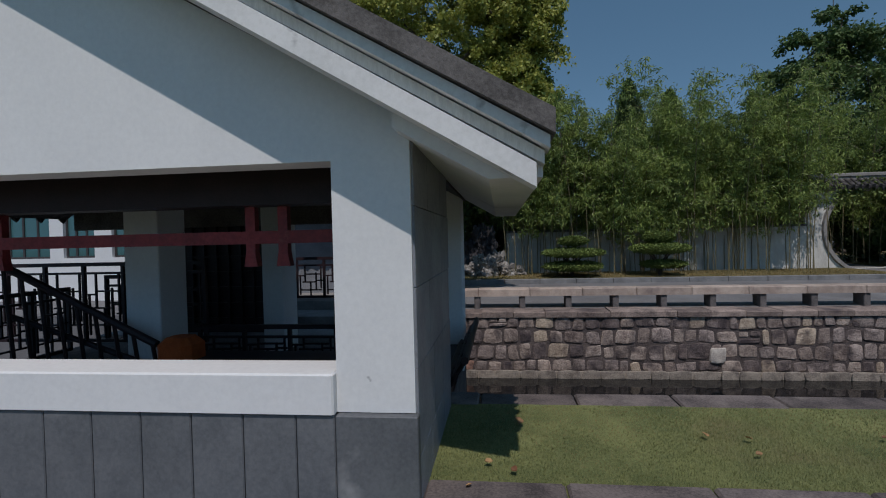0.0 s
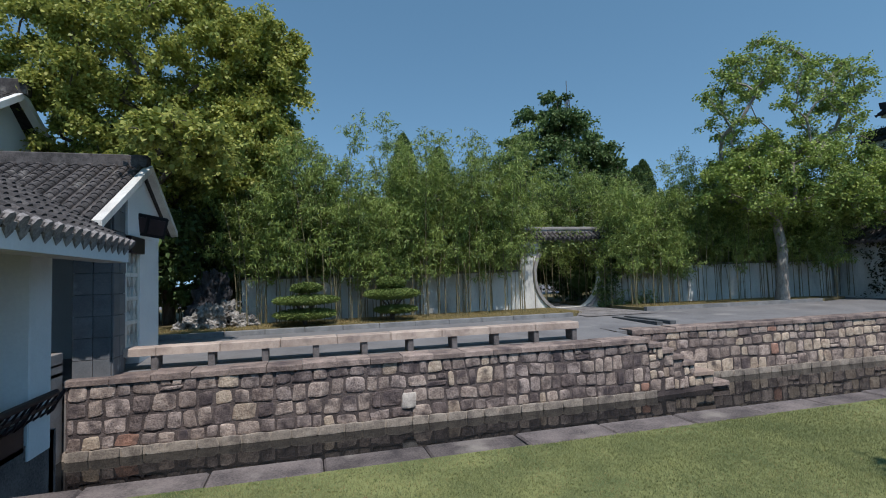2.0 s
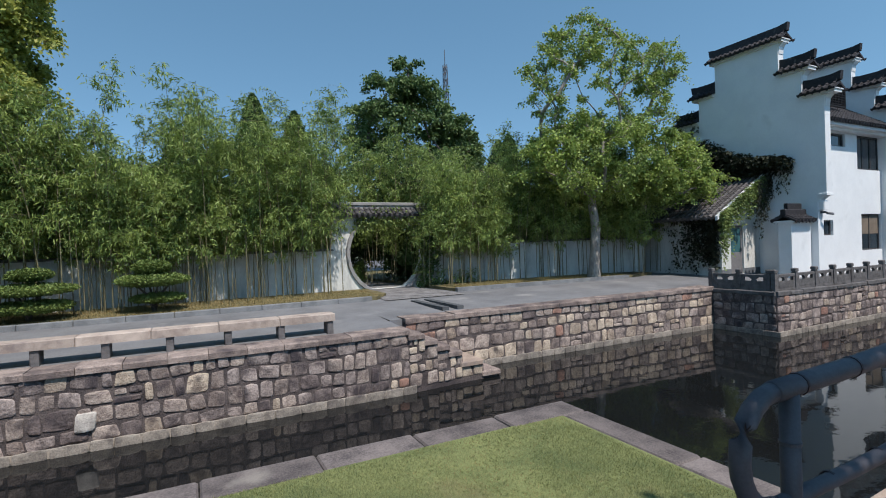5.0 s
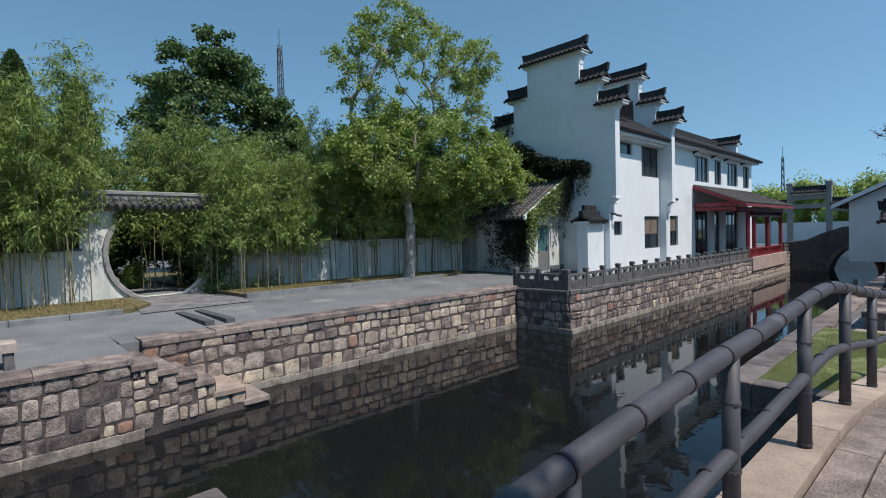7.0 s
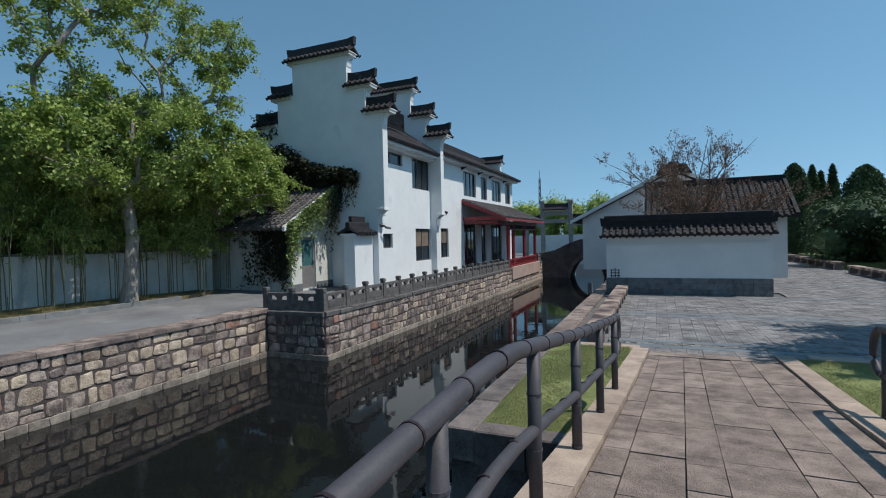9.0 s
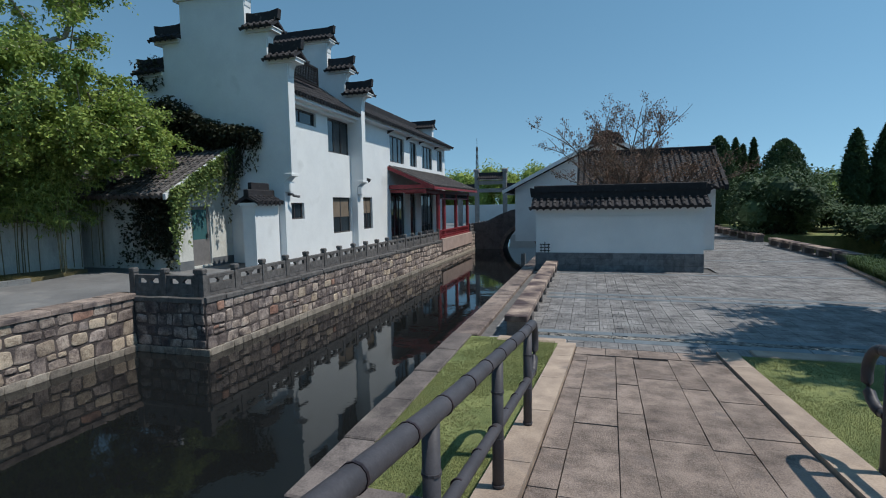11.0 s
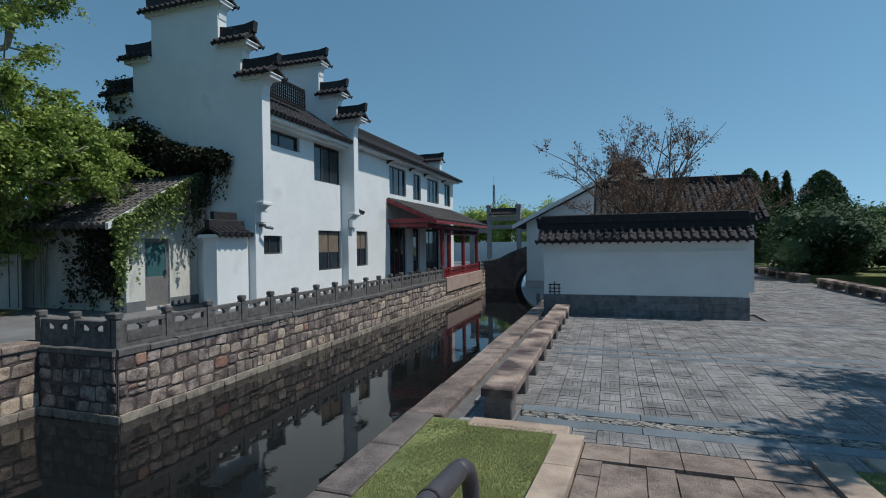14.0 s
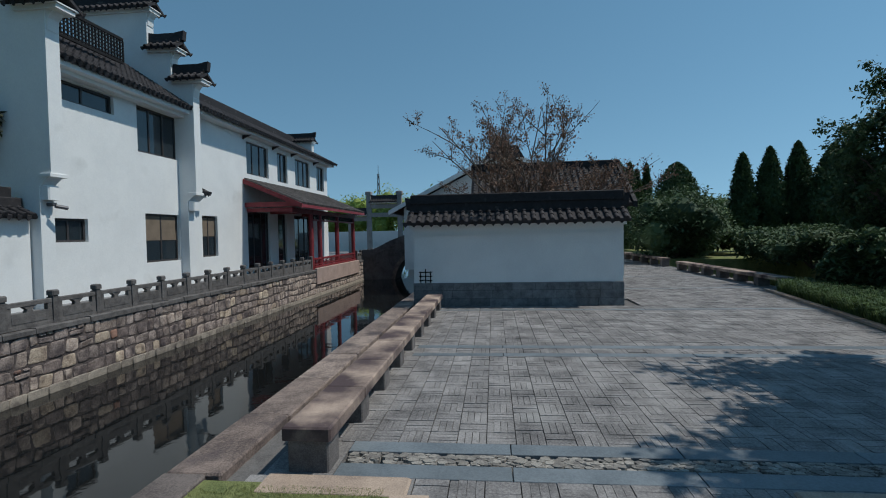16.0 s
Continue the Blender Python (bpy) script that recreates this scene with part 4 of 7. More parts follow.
def stepped_gable(x0, x1, front):
    s = Shape()
    mid, y_hi = 13.2, 16.4
    s.prism([(y_hi, 0.2), (front + 0.3, 0.2), (front + 0.3, 3.05), (front + 0.18, 3.16), (front, 3.3), (front, 7.0), (mid - 2.1, 7.0), (mid - 2.1, 8.05), (mid - 1.3, 8.05), (mid - 1.3, 9.40), (mid + 1.3, 9.40), (mid + 1.3, 8.05), (mid + 2.1, 8.05), (mid + 2.1, 7.0), (y_hi, 7.0)], "x", x0, x1)
    part("gable_wall", s, M["white"], house)
    wall_cap(house, x0, x1, mid - 1.55, mid + 1.55, 9.40)
    wall_cap(house, x0, x1, mid - 2.45, mid - 1.3, 8.05)
    wall_cap(house, x0, x1, mid + 1.3, mid + 2.45, 8.05)
    wall_cap(house, x0, x1, front - 0.42, mid - 2.1, 7.0)
    wall_cap(house, x0, x1, mid + 2.1, mid + 3.3, 7.0)
    # scrolled corbels at the front ends
    for yf, z in ((front, 7.0), (mid - 2.1, 8.05), (mid - 1.3, 9.40)):
        s = Shape()
        s.prism([(yf + 0.02, z - 0.55), (yf - 0.02, z - 0.5), (yf - 0.05, z - 0.25), (yf - 0.16, z - 0.12), (yf - 0.22, z - 0.02), (yf + 0.02, z - 0.02)], "x", x0 + 0.03, x1 - 0.03)
        part("corbel", s, M["white"], house, "white scrolled corbel")
    s = Shape()
    s.box(x0 - 0.05, x1 + 0.05, front - 0.03, front + 0.25, 3.26, 3.34, 0.01)
    part("string_course", s, M["white"], house)
    s = Shape()
    s.box(x0 + 0.03, x1 - 0.03, front + 0.1, front + 0.34, 2.75, 3.08, 0.03)
    part("corbel", s, M["white"], house, "white scrolled corbel")


stepped_gable(26.02, 26.38, 10.36)
stepped_gable(31.45, 31.80, 10.36)
# small tiled ledge under the down pipe beside the second gable
s = Shape()
s.box(31.82, 32.62, 10.72, 11.04, 3.26, 3.38, 0.01)
s.prism([(10.72, 3.26), (11.04, 3.26), (11.04, 3.02)], "x", 31.9, 32.5)
part("ledge_corbel", s, M["white"], house)
tiled_slope(house, (32.75, 10.6, 3.40), (31.82, 10.6, 3.40), (32.75, 11.02, 3.60), M["tiledark"], 0.15, 0.05)
# stepped cap at the far end of the long roof
s = Shape()
s.box(46.35, 46.75, 11.9, 14.5, 6.9, 7.75)
part("end_gable", s, M["white"], house)
wall_cap(house, 46.4, 46.7, 11.75, 14.65, 7.75)
# roofs
tiled_slope(house, (31.44, 10.38, 6.08), (26.39, 10.38, 6.08), (31.44, 13.2, 7.95), M["tiledark"], 0.2, 0.06)
s = Shape()
s.box(26.39, 31.44, 10.48, 10.97, 5.90, 6.02)
s.box(26.39, 31.44, 10.68, 10.97, 5.80, 5.90)
s.box(31.87, 46.7, 10.62, 11.1, 6.14, 6.3)
part("eave_board", s, M["white"], house, "white eave moulding")
tiled_slope(house, (46.9, 10.45, 6.30), (31.88, 10.45, 6.30), (46.9, 13.2, 7.75), M["tiledark"], 0.21, 0.06)
tiled_slope(house, (31.72, 16.7, 6.3), (46.9, 16.7, 6.3), (31.72, 13.2, 7.75), M["tiledark"], 0.42, 0.06)
s = Shape()
s.box(31.8, 46.9, 13.08, 13.32, 7.7, 8.1, 0.02)
part("roof_ridge", s, M["tiledark"], house)
# roof lattice screen between the gables
s = Shape()
s.box(26.9, 29.6, 11.30, 11.36, 7.62, 7.70)
s.box(26.9, 29.6, 11.30, 11.36, 6.95, 7.02)
for i in range(25):
    x = 26.9 + i * 0.1125
    s.box(x, x + 0.03, 11.31, 11.35, 7.02, 7.62)
for i in range(6):
    z = 7.06 + i * 0.1
    s.box(26.9, 29.6, 11.312, 11.348, z, z + 0.025)
part("roof_screen", s, M["black"], house, "black lattice screen on the roof")
# down pipe, lamp brackets under the right eave
s = Shape()
s.tube([(32.15, 10.98, 6.1), (32.15, 10.98, 3.6)], 0.05, 8)
part("downpipe", s, M["white"], house)
for x in (36.0, 38.8, 41.0, 44.2):
    s = Shape()
    s.prism([(10.7, 6.12), (11.04, 6.12), (11.04, 5.95), (10.95, 6.02)], "x", x - 0.05, x + 0.05)
    part("eave_bracket", s, M["darkwood"], house)
s = Shape()
s.box(26.18, 26.28, 10.5, 10.66, 2.62, 2.7)
s.tube([(26.2, 10.46, 2.62), (26.42, 10.36, 2.58)], 0.045, 8)
solo("security_camera", s, M["metal"], "small grey security camera on a bracket by the house corner", "camera", at=(26.2, 10.6, 2.62))

# stub wall with tiled top beside the house corner
stub = thing("stub_wall", (25.4, 11.0, 0.27), "short white plaster wall with a black tiled top", "wall")
s = Shape()
s.box(24.75, 25.98, 10.9, 11.35, 0.2, 2.35)
part("plaster", s, M["white"], stub)
wall_cap(stub, 24.65, 25.98, 10.9, 11.35, 2.36, "x", half=0.45, rise=0.22)
s = Shape()
s.box(24.85, 25.75, 11.06, 11.2, 2.78, 3.02, 0.01)
part("fretwork", s, M["tiledark"], stub, "pierced tile panel on top")

# lean-to building with tiled roof and door
lean = thing("lean_to_house", (23.8, 12.8, 0.30), "single-storey white lean-to with tiled roof and overgrown verge", "house")
s = Shape()
holed_wall(s, "y", 12.8, 0.25, 23.62, 26.0, 0.2, 2.75, [(24.18, 24.98, 0.42, 2.3)])
part("wall", s, M["oldwhite"], lean)
s = Shape()
s.prism([(23.62, 2.75), (26.0, 2.75), (26.0, 4.0)], "y", 12.8, 13.05)
part("gable", s, M["oldwhite"], lean)
s = Shape()
s.box(23.62, 23.87, 13.05, 17.5, 0.2, 2.8)
part("wall", s, M["oldwhite"], lean)
s = Shape()
s.box(23.6, 24.17, 12.78, 12.8, 0.2, 0.62)
s.box(24.99, 26.0, 12.78, 12.8, 0.2, 0.62)
part("plinth", s, M["slate"], lean, "grey painted plinth")
s = Shape()
s.box(24.18, 24.98, 12.86, 12.92, 0.42, 1.25)
s.box(24.18, 24.26, 12.86, 12.92, 1.25, 2.3)
s.box(24.90, 24.98, 12.86, 12.92, 1.25, 2.3)
s.box(24.26, 24.90, 12.86, 12.92, 2.2, 2.3)
door = part("door_1", s, M["greenframe"], lean, "grey framed door with a teal glass upper half")
s = Shape()
s.box(24.26, 24.90, 12.88, 12.90, 1.25, 2.2)
part("pane", s, M["teal"], door)
s = Shape()
s.box(24.84, 24.88, 12.80, 12.86, 1.28, 1.42)
part("door_handle", s, M["metal"], door)
tiled_slope(lean, (22.9, 17.6, 2.62), (22.9, 12.45, 2.62), (26.0, 17.6, 4.35), M["tilegrey"], 0.2, 0.066)
s = Shape()
s.add([(22.85, 12.40, 2.50), (26.0, 12.40, 4.26), (26.0, 12.40, 4.42), (22.85, 12.40, 2.66), (22.85, 12.50, 2.50), (26.0, 12.50, 4.26), (26.0, 12.50, 4.42), (22.85, 12.50, 2.66)],
      [(0, 1, 2, 3), (7, 6, 5, 4), (0, 4, 5, 1), (1, 5, 6, 2), (2, 6, 7, 3), (3, 7, 4, 0)])
part("verge_board", s, M["white"], lean, "white verge board")

# ---- balustrade on the quay ----
def balustrade(p0, p1, count, z, label):
    f = thing("balustrade", (*p0, z), label, "balustrade")
    a, b = Vector((*p0, 0)), Vector((*p1, 0))
    d = (b - a)
    L = d.length / count
    d.normalize()
    turn = Matrix.Rotation(math.atan2(d.y, d.x), 4, "Z")
    s = Shape()
    s.box(-0.07, 0.07, -0.07, 0.07, 0, 0.50)
    s.box(-0.055, 0.055, -0.055, 0.055, 0.50, 0.53)
    s.box(-0.08, 0.08, -0.08, 0.08, 0.53, 0.63, 0.02)
    post = s.mesh("post", M["fence"])
    s.tidy(post)
    s = Shape()
    s.box(0.07, L - 0.07, -0.05, 0.05, 0.40, 0.48, 0.01)
    s.box(0.07, L - 0.07, -0.045, 0.045, 0.05, 0.28)
    s.box(0.07, L - 0.07, -0.06, 0.06, 0.0, 0.06)
    for u in (0.07, L - 0.16):
        s.box(u, u + 0.09, -0.04, 0.04, 0.28, 0.40)
    c = L / 2
    s.prism([(c - 0.14, 0.40), (c - 0.05, 0.33), (c - 0.07, 0.28), (c + 0.07, 0.28), (c + 0.05, 0.33), (c + 0.14, 0.40)], "y", -0.04, 0.04)
    s.box(0.16, L - 0.16, -0.052, 0.052, 0.10, 0.23)
    panel = s.mesh("panel", M["fence"])
    s.tidy(panel)
    for i in range(count + 1):
        p = a + d * (L * i)
        m = Matrix.Translation((p.x, p.y, z)) @ turn
        shared("post", post, f, m)
        if i < count:
            shared("panel", panel, f, m)


balustrade((20.42, 9.08), (38.2, 9.08), 17, 0.27, "dark stone balustrade with square posts and cut-out panels on the quay")
balustrade((20.42, 11.0), (20.42, 9.2), 2, 0.27, "short dark stone balustrade on the quay's end")
balustrade((45.9, 9.08), (52.0, 9.08), 6, 0.27, "dark stone balustrade near the arched bridge")

# ---- red veranda over the canal ----
ver = thing("red_veranda", (38.4, 9.0, 0.2), "dark red timber veranda with a tiled lean-to roof over the canal", "veranda")
for x in (38.45, 39.6, 42.3, 45.4):
    s = Shape()
    s.tube([(x, 9.12, 0.25), (x, 9.12, 3.05)], 0.11, 12)
    part("column", s, M["red"], ver)
s = Shape()
s.box(36.1, 45.7, 9.03, 9.2, 2.85, 3.06)
s.box(38.4, 45.5, 9.05, 9.18, 2.55, 2.63)
for x in (36.2, 38.4, 42.3, 45.5):
    s.box(x - 0.06, x + 0.06, 9.1, 11.04, 2.9, 3.06)
s.box(36.0, 36.12, 8.75, 11.05, 3.1, 3.3)
part("beam", s, M["red"], ver)
s = Shape()
for i in range(34):
    x = 38.6 + i * 0.2
    s.box(x, x + 0.03, 9.09, 9.14, 2.63, 2.86)
part("hanging_lattice", s, M["darkwood"], ver)
s = Shape()
s.box(38.5, 45.5, 9.02, 9.1, 0.72, 0.80)
s.box(38.5, 45.5, 9.04, 9.1, 0.48, 0.52)
s.box(38.5, 45.5, 8.98, 9.2, 0.34, 0.42)
for i in range(36):
    x = 38.55 + i * 0.195
    s.box(x, x + 0.04, 9.04, 9.08, 0.42, 0.72)
part("railing", s, M["red"], ver)
s = Shape()
s.box(38.4, 45.75, 8.86, 8.98, -0.42, 0.33, 0.02)
part("concrete_slab", s, M["pink"], ver, "pinkish concrete slab under the railing")
tiled_slope(ver, (45.95, 8.55, 3.22), (35.95, 8.55, 3.22), (45.95, 11.05, 4.30), M["tile"], 0.2, 0.055)
s = Shape()
s.prism([(8.5, 3.0), (11.04, 4.1), (11.04, 4.28), (8.5, 3.2)], "x", 35.86, 35.94)
s.box(35.95, 45.95, 8.52, 8.58, 3.05, 3.18)
part("fascia", s, M["red"], ver)

# ---- free-standing screen wall on the plaza ----
screen = thing("screen_wall", (27.8, 0, 0.09), "white plaster screen wall with slate base and black tiled cap", "wall")
s = Shape()
s.box(27.80, 28.3, -2.33, 2.58, 0.05, 2.02)
s.box(27.76, 28.34, -2.35, 2.60, 1.78, 1.80)
part("plaster", s, M["white"], screen)
s = Shape()
s.box(27.785, 28.32, -2.34, 2.59, 0.05, 0.635)
base = part("slate_base", s, M["slatejoint"], screen, "grey slate base course")
rnd = random.Random(52)
for z0, z1 in ((0.06, 0.26), (0.26, 0.46), (0.46, 0.64)):
    y = -2.35
    while y < 2.6:
        w = min(rnd.uniform(0.22, 0.6), 2.6 - y)
        s = Shape()
        s.box(27.766 + rnd.uniform(0, 0.008), 27.80, y + 0.003, y + w - 0.003, z0 + 0.003, z1 - 0.003, 0.004)
        part("slate_slab", s, M["slatepatch"], base)
        y += w
wall_cap(screen, 27.8, 28.3, -2.46, 2.72, 2.06, "y", half=0.52, rise=0.30)
s = Shape()
s.box(27.94, 28.16, -2.41, 2.66, 2.42, 2.78, 0.02)
s.box(27.9, 28.2, -2.43, 2.68, 2.56, 2.62)
part("tall_ridge", s, M["tiledark"], screen)

# ---- stone benches ----
def stone_bench(x0, x1, y0, y1, z, h, legs, label, group, thick=0.10, leg_w=0.26, material="bench"):
    b = thing("stone_bench", (x0, y0, z), label, "bench", group)
    n = max(1, round((x1 - x0) / 1.05))
    for i in range(n):
        s = Shape()
        a, c = lerp(x0, x1, i / n), lerp(x0, x1, (i + 1) / n)
        s.box(a + 0.003, c - 0.003, y0, y1, z + h - thick, z + h + random.uniform(-0.004, 0.004), 0.014)
        part("seat_slab", s, M[material], b)
    for i in range(legs):
        s = Shape()
        x = lerp(x0 + 0.04, x1 - 0.04 - leg_w, i / (legs - 1))
        s.box(x, x + leg_w, y0 + 0.03, y1 - 0.03, z - 0.05, z + h - thick, 0.012)
        part("leg", s, M["benchleg"], b)


stone_bench(19.32, 27.3, 1.85, 2.22, 0.09, 0.34, 9, "long pink granite bench on block legs beside the canal", "granite benches")
stone_bench(-1.55, 8.02, 10.42, 10.80, 0.24, 0.42, 11, "long pale granite bench on block legs above the canal wall", "granite benches", 0.15, 0.12, "benchpale")
stone_bench(30.2, 38.2, -7.5, -7.1, 0.09, 0.36, 7, "granite bench beside the pond", "granite benches")
stone_bench(40.0, 50.0, -7.5, -7.1, 0.09, 0.40, 7, "granite bench far down the plaza", "granite benches")

# ---- railing of the ramp ----
def rail_line(xa, xb, y_of, posts, label):
    r = thing("handrail", (xa, y_of(xa), path_z(xa)), label, "railing", "ramp handrails")
    def crest(x):
        return 0.035 * max(0.0, 1 - abs(x - 11.7) / 1.6)
    def pts(h, x0, x1):
        n = max(2, int((x1 - x0) / 0.25))
        return [(lerp(x0, x1, i / n), y_of(lerp(x0, x1, i / n)), path_z(lerp(x0, x1, i / n)) + h + crest(lerp(x0, x1, i / n))) for i in range(n + 1)]
    top_h, low_h = 0.835, 0.415
    def loop(x, way):
        z1, z0 = path_z(x) + top_h, path_z(x) + low_h
        c, r0 = (z1 + z0) / 2, (z1 - z0) / 2
        return [(x + way * 0.20 * math.sin(math.pi * k / 10), y_of(x), c + r0 * math.cos(math.pi * k / 10)) for k in range(11)]
    s = Shape()
    s.tube(pts(top_h, xa, xb), 0.040, 12)
    part("top_rail", s, M["rail"], r, smooth=True)
    s = Shape()
    s.tube(pts(low_h, xa, xb), 0.031, 12)
    part("lower_rail", s, M["rail"], r, smooth=True)
    for x, way in ((xa, -1), (xb, 1)):
        s = Shape()
        s.tube(loop(x, way), 0.036, 12)
        part("end_loop", s, M["rail"], r, smooth=True)
    for x in posts:
        s = Shape()
        z = path_z(x)
        s.tube([(x, y_of(x), z - 0.03), (x, y_of(x), z + top_h + crest(x))], 0.035, 12)
        p = part("post", s, M["rail"], r, smooth=True)
        for h in (0.05, 0.34, 0.62):
            s = Shape()
            s.tube([(x, y_of(x), z + h), (x, y_of(x), z + h + 0.012)], 0.039, 12)
            part("node_ring", s, M["rail"], p)
    x = xa + 0.15
    while x < xb:
        s = Shape()
        s.tube([(x, y_of(x), path_z(x) + top_h + crest(x)), (x + 0.012, y_of(x), path_z(x + 0.012) + top_h + crest(x))], 0.0435, 12)
        part("joint_ring", s, M["darkwood"], r)
        s = Shape()
        s.tube([(x + 0.2, y_of(x), path_z(x + 0.2) + low_h + crest(x + 0.2)), (x + 0.212, y_of(x), path_z(x + 0.212) + low_h + crest(x + 0.2))], 0.0345, 12)
        part("joint_ring", s, M["darkwood"], r)
        x += 0.36


rail_line(7.35, 15.7, lambda x: 1.46 - 0.031 * (x - 13), (7.45, 8.6, 9.75, 10.9, 12.0, 13.12, 14.28, 15.45), "dark painted tubular handrail shaped like bamboo along the ramp")
rail_line(7.35, 15.35, lambda x: path_right(x) - 0.05, (7.45, 8.6, 9.75, 10.9, 12.0, 13.1, 14.2, 15.25), "dark painted tubular handrail on the ramp's other side")

# ---- pavilion beside the start of the walk ----
pav = thing("pavilion", (-3.2, 4.3, 0.3), "white plaster pavilion with grey slate base and tiled roof", "pavilion")
s = Shape()
holed_wall(s, "y", 2.5, 0.22, -6.0, -0.45, 0.86, 2.2, [(-5.5, -0.86, 1.06, 2.16)])
RX, RZ = -3.1, 4.02
part("wall", s, M["white"], pav)
s = Shape()
s.prism([(-6.0, 2.2), (-0.45, 2.2), (-0.45, 2.36), (RX, RZ - 0.14), (-6.0, 2.36)], "y", 2.5, 2.72)
part("gable_wall", s, M["white"], pav)
s = Shape()
s.box(-0.86, -0.448, 2.497, 2.74, 0.86, 2.2)
part("pier", s, M["piermould"], pav, "white plaster pier with specks of black mould")
s = Shape()
s.box(-5.5, -0.862, 2.44, 2.735, 0.862, 1.072, 0.01)
part("window_sill", s, M["white"], pav)
base = thing("slate_plinth", (-3.2, 2.45, 0.2), "grey slate slabs cladding the pavilion's base", "wall", "", "structure")
x = -6.0
while x < -0.9:
    w = min(0.29, -0.86 - x)
    s = Shape()
    s.box(x + 0.002, x + w - 0.003, 2.455, 2.50, 0.18, 0.856, 0.006)
    part("slate_slab", s, M["slate"], base)
    x += 0.29
s = Shape()
s.box(-0.858, -0.43, 2.45, 2.52, 0.18, 0.856, 0.006)
part("slate_slab", s, M["slate"], base)
s = Shape()
s.box(-6.0, -0.45, 2.5, 2.72, 0.15, 0.85)
part("plinth_core", s, M["slatejoint"], base)
endw = thing("slate_end_wall", (-0.45, 3.3, 0.2), "dark grey slate clad end wall of the pavilion", "wall", "", "structure")
s = Shape()
s.box(-0.68, -0.46, 2.74, 4.15, 0.15, 2.3)
part("wall_core", s, M["slatejoint"], endw)
zz = [0.15, 0.62, 1.08, 1.5, 1.92, 2.3]
for i in range(5):
    yy = 2.52
    k = 0
    while yy < 4.1:
        w = (0.62 if (i + k) % 2 else 0.48)
        y1 = min(4.15, yy + w)
        s = Shape()
        s.box(-0.46, -0.435, yy + 0.002, y1 - 0.002, zz[i] + 0.002, zz[i + 1] - 0.002, 0.004)
        part("slate_slab", s, M["slatedark"], endw)
        yy = y1
        k += 1
# roof: slopes to +x and -x, ridge along y
def pav_roof(y0, y1, yr0, yr1):
    tiled_slope(pav, (0.22, yr0, 2.20), (0.22, yr1, 2.20), (RX, yr0, RZ + 0.12), M["tile"], 0.17, 0.056, under=M["tile"], thick=0.05, drip_mat=M["drip"])
    tiled_slope(pav, (-6.42, yr1, 2.20), (-6.42, yr0, 2.20), (RX, yr1, RZ + 0.12), M["tile"], 0.34, 0.062, thick=0.05)
pav_roof(2.5, 6.2, 2.42, 6.75)
s = Shape()
def slope_strip(s, y0, y1, off0, off1, xa=0.22, za=2.20, sides=(0, 1)):
    """A board along the roof's slopes, from off0 to off1 under or over the tile plane."""
    for ex in [(xa, -6.2 - xa)[k] for k in sides]:
        s.prism([(ex, za + off0), (RX, RZ + 0.12 + off0), (RX, RZ + 0.12 + off1), (ex, za + off1)], "y", y0, y1)
for side in (0, 1):
    s = Shape()
    slope_strip(s, 2.18, 2.34, -0.24, -0.135, 0.16, 2.20, (side,))
    part("bargeboard", s, M["mouldwhite"], pav, "white bargeboard with black mould stains")
    s = Shape()
    slope_strip(s, 2.18, 2.36, -0.075, -0.02, 0.22, 2.20, (side,))
    part("verge_lip", s, M["mouldwhite"], pav, "white lip under the verge")
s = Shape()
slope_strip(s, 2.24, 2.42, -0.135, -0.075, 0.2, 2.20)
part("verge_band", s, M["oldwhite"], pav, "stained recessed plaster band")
s = Shape()
slope_strip(s, 2.14, 2.44, -0.02, 0.085, 0.24, 2.20)
part("verge_tiles", s, M["mossy"], pav, "grey mortar verge on the roof edge")
s = Shape()
s.box(RX - 0.12, RX + 0.12, 2.1, 6.8, RZ + 0.1, RZ + 0.42, 0.03)
part("roof_ridge", s, M["tile"], pav)
s = Shape()
s.prism([(0.14, 2.16), (0.2, 2.16), (0.2, 2.02), (-0.05, 2.02), (-0.5, 2.28), (-0.5, 2.36)], "y", 2.34, 6.7)
part("eave_soffit", s, M["white"], pav, "white plaster eave")
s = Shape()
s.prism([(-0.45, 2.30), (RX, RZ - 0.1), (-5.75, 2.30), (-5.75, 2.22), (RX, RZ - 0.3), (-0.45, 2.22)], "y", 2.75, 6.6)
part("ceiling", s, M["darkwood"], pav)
for x, y, w in ((-0.72, 6.36, 0.24), (-2.95, 6.4, 0.14), (-3.62, 4.9, 0.19)):
    s = Shape()
    s.box(x - w, x + w, y - 0.22, y + 0.22, 0.1 if y > 6 else 0.3, 2.35, 0.01)
    part("pillar", s, M["white"], pav, "white plaster pillar")
s = Shape()
s.box(-6, -0.7, 6.45, 6.6, 1.98, 2.4)
s.box(-6, -0.7, 4.2, 6.7, 0.12, 0.33)
s.box(-6, -0.7, 2.72, 4.2, 0.2, 0.33)
s.box(-0.66, -0.5, 4.15, 6.7, -1.8, 0.25)
s.box(-6, -0.5, 6.6, 6.75, -1.8, 0.25)
part("floor_slab", s, M["concrete"], pav)
# red tie beams behind the opening
s = Shape()
s.box(-6.0, -0.66, 3.36, 3.43, 1.74, 1.83)
for x in (-1.76, -1.52, -3.77):
    s.box(x - 0.035, x + 0.035, 3.365, 3.425, 1.60, 2.12)
    s.prism([(x - 0.05, 1.58), (x + 0.05, 1.58), (x + 0.03, 1.70), (x - 0.03, 1.70)], "y", 3.36, 3.43)
part("tie_beam", s, M["red"], pav, "worn red tie beam")


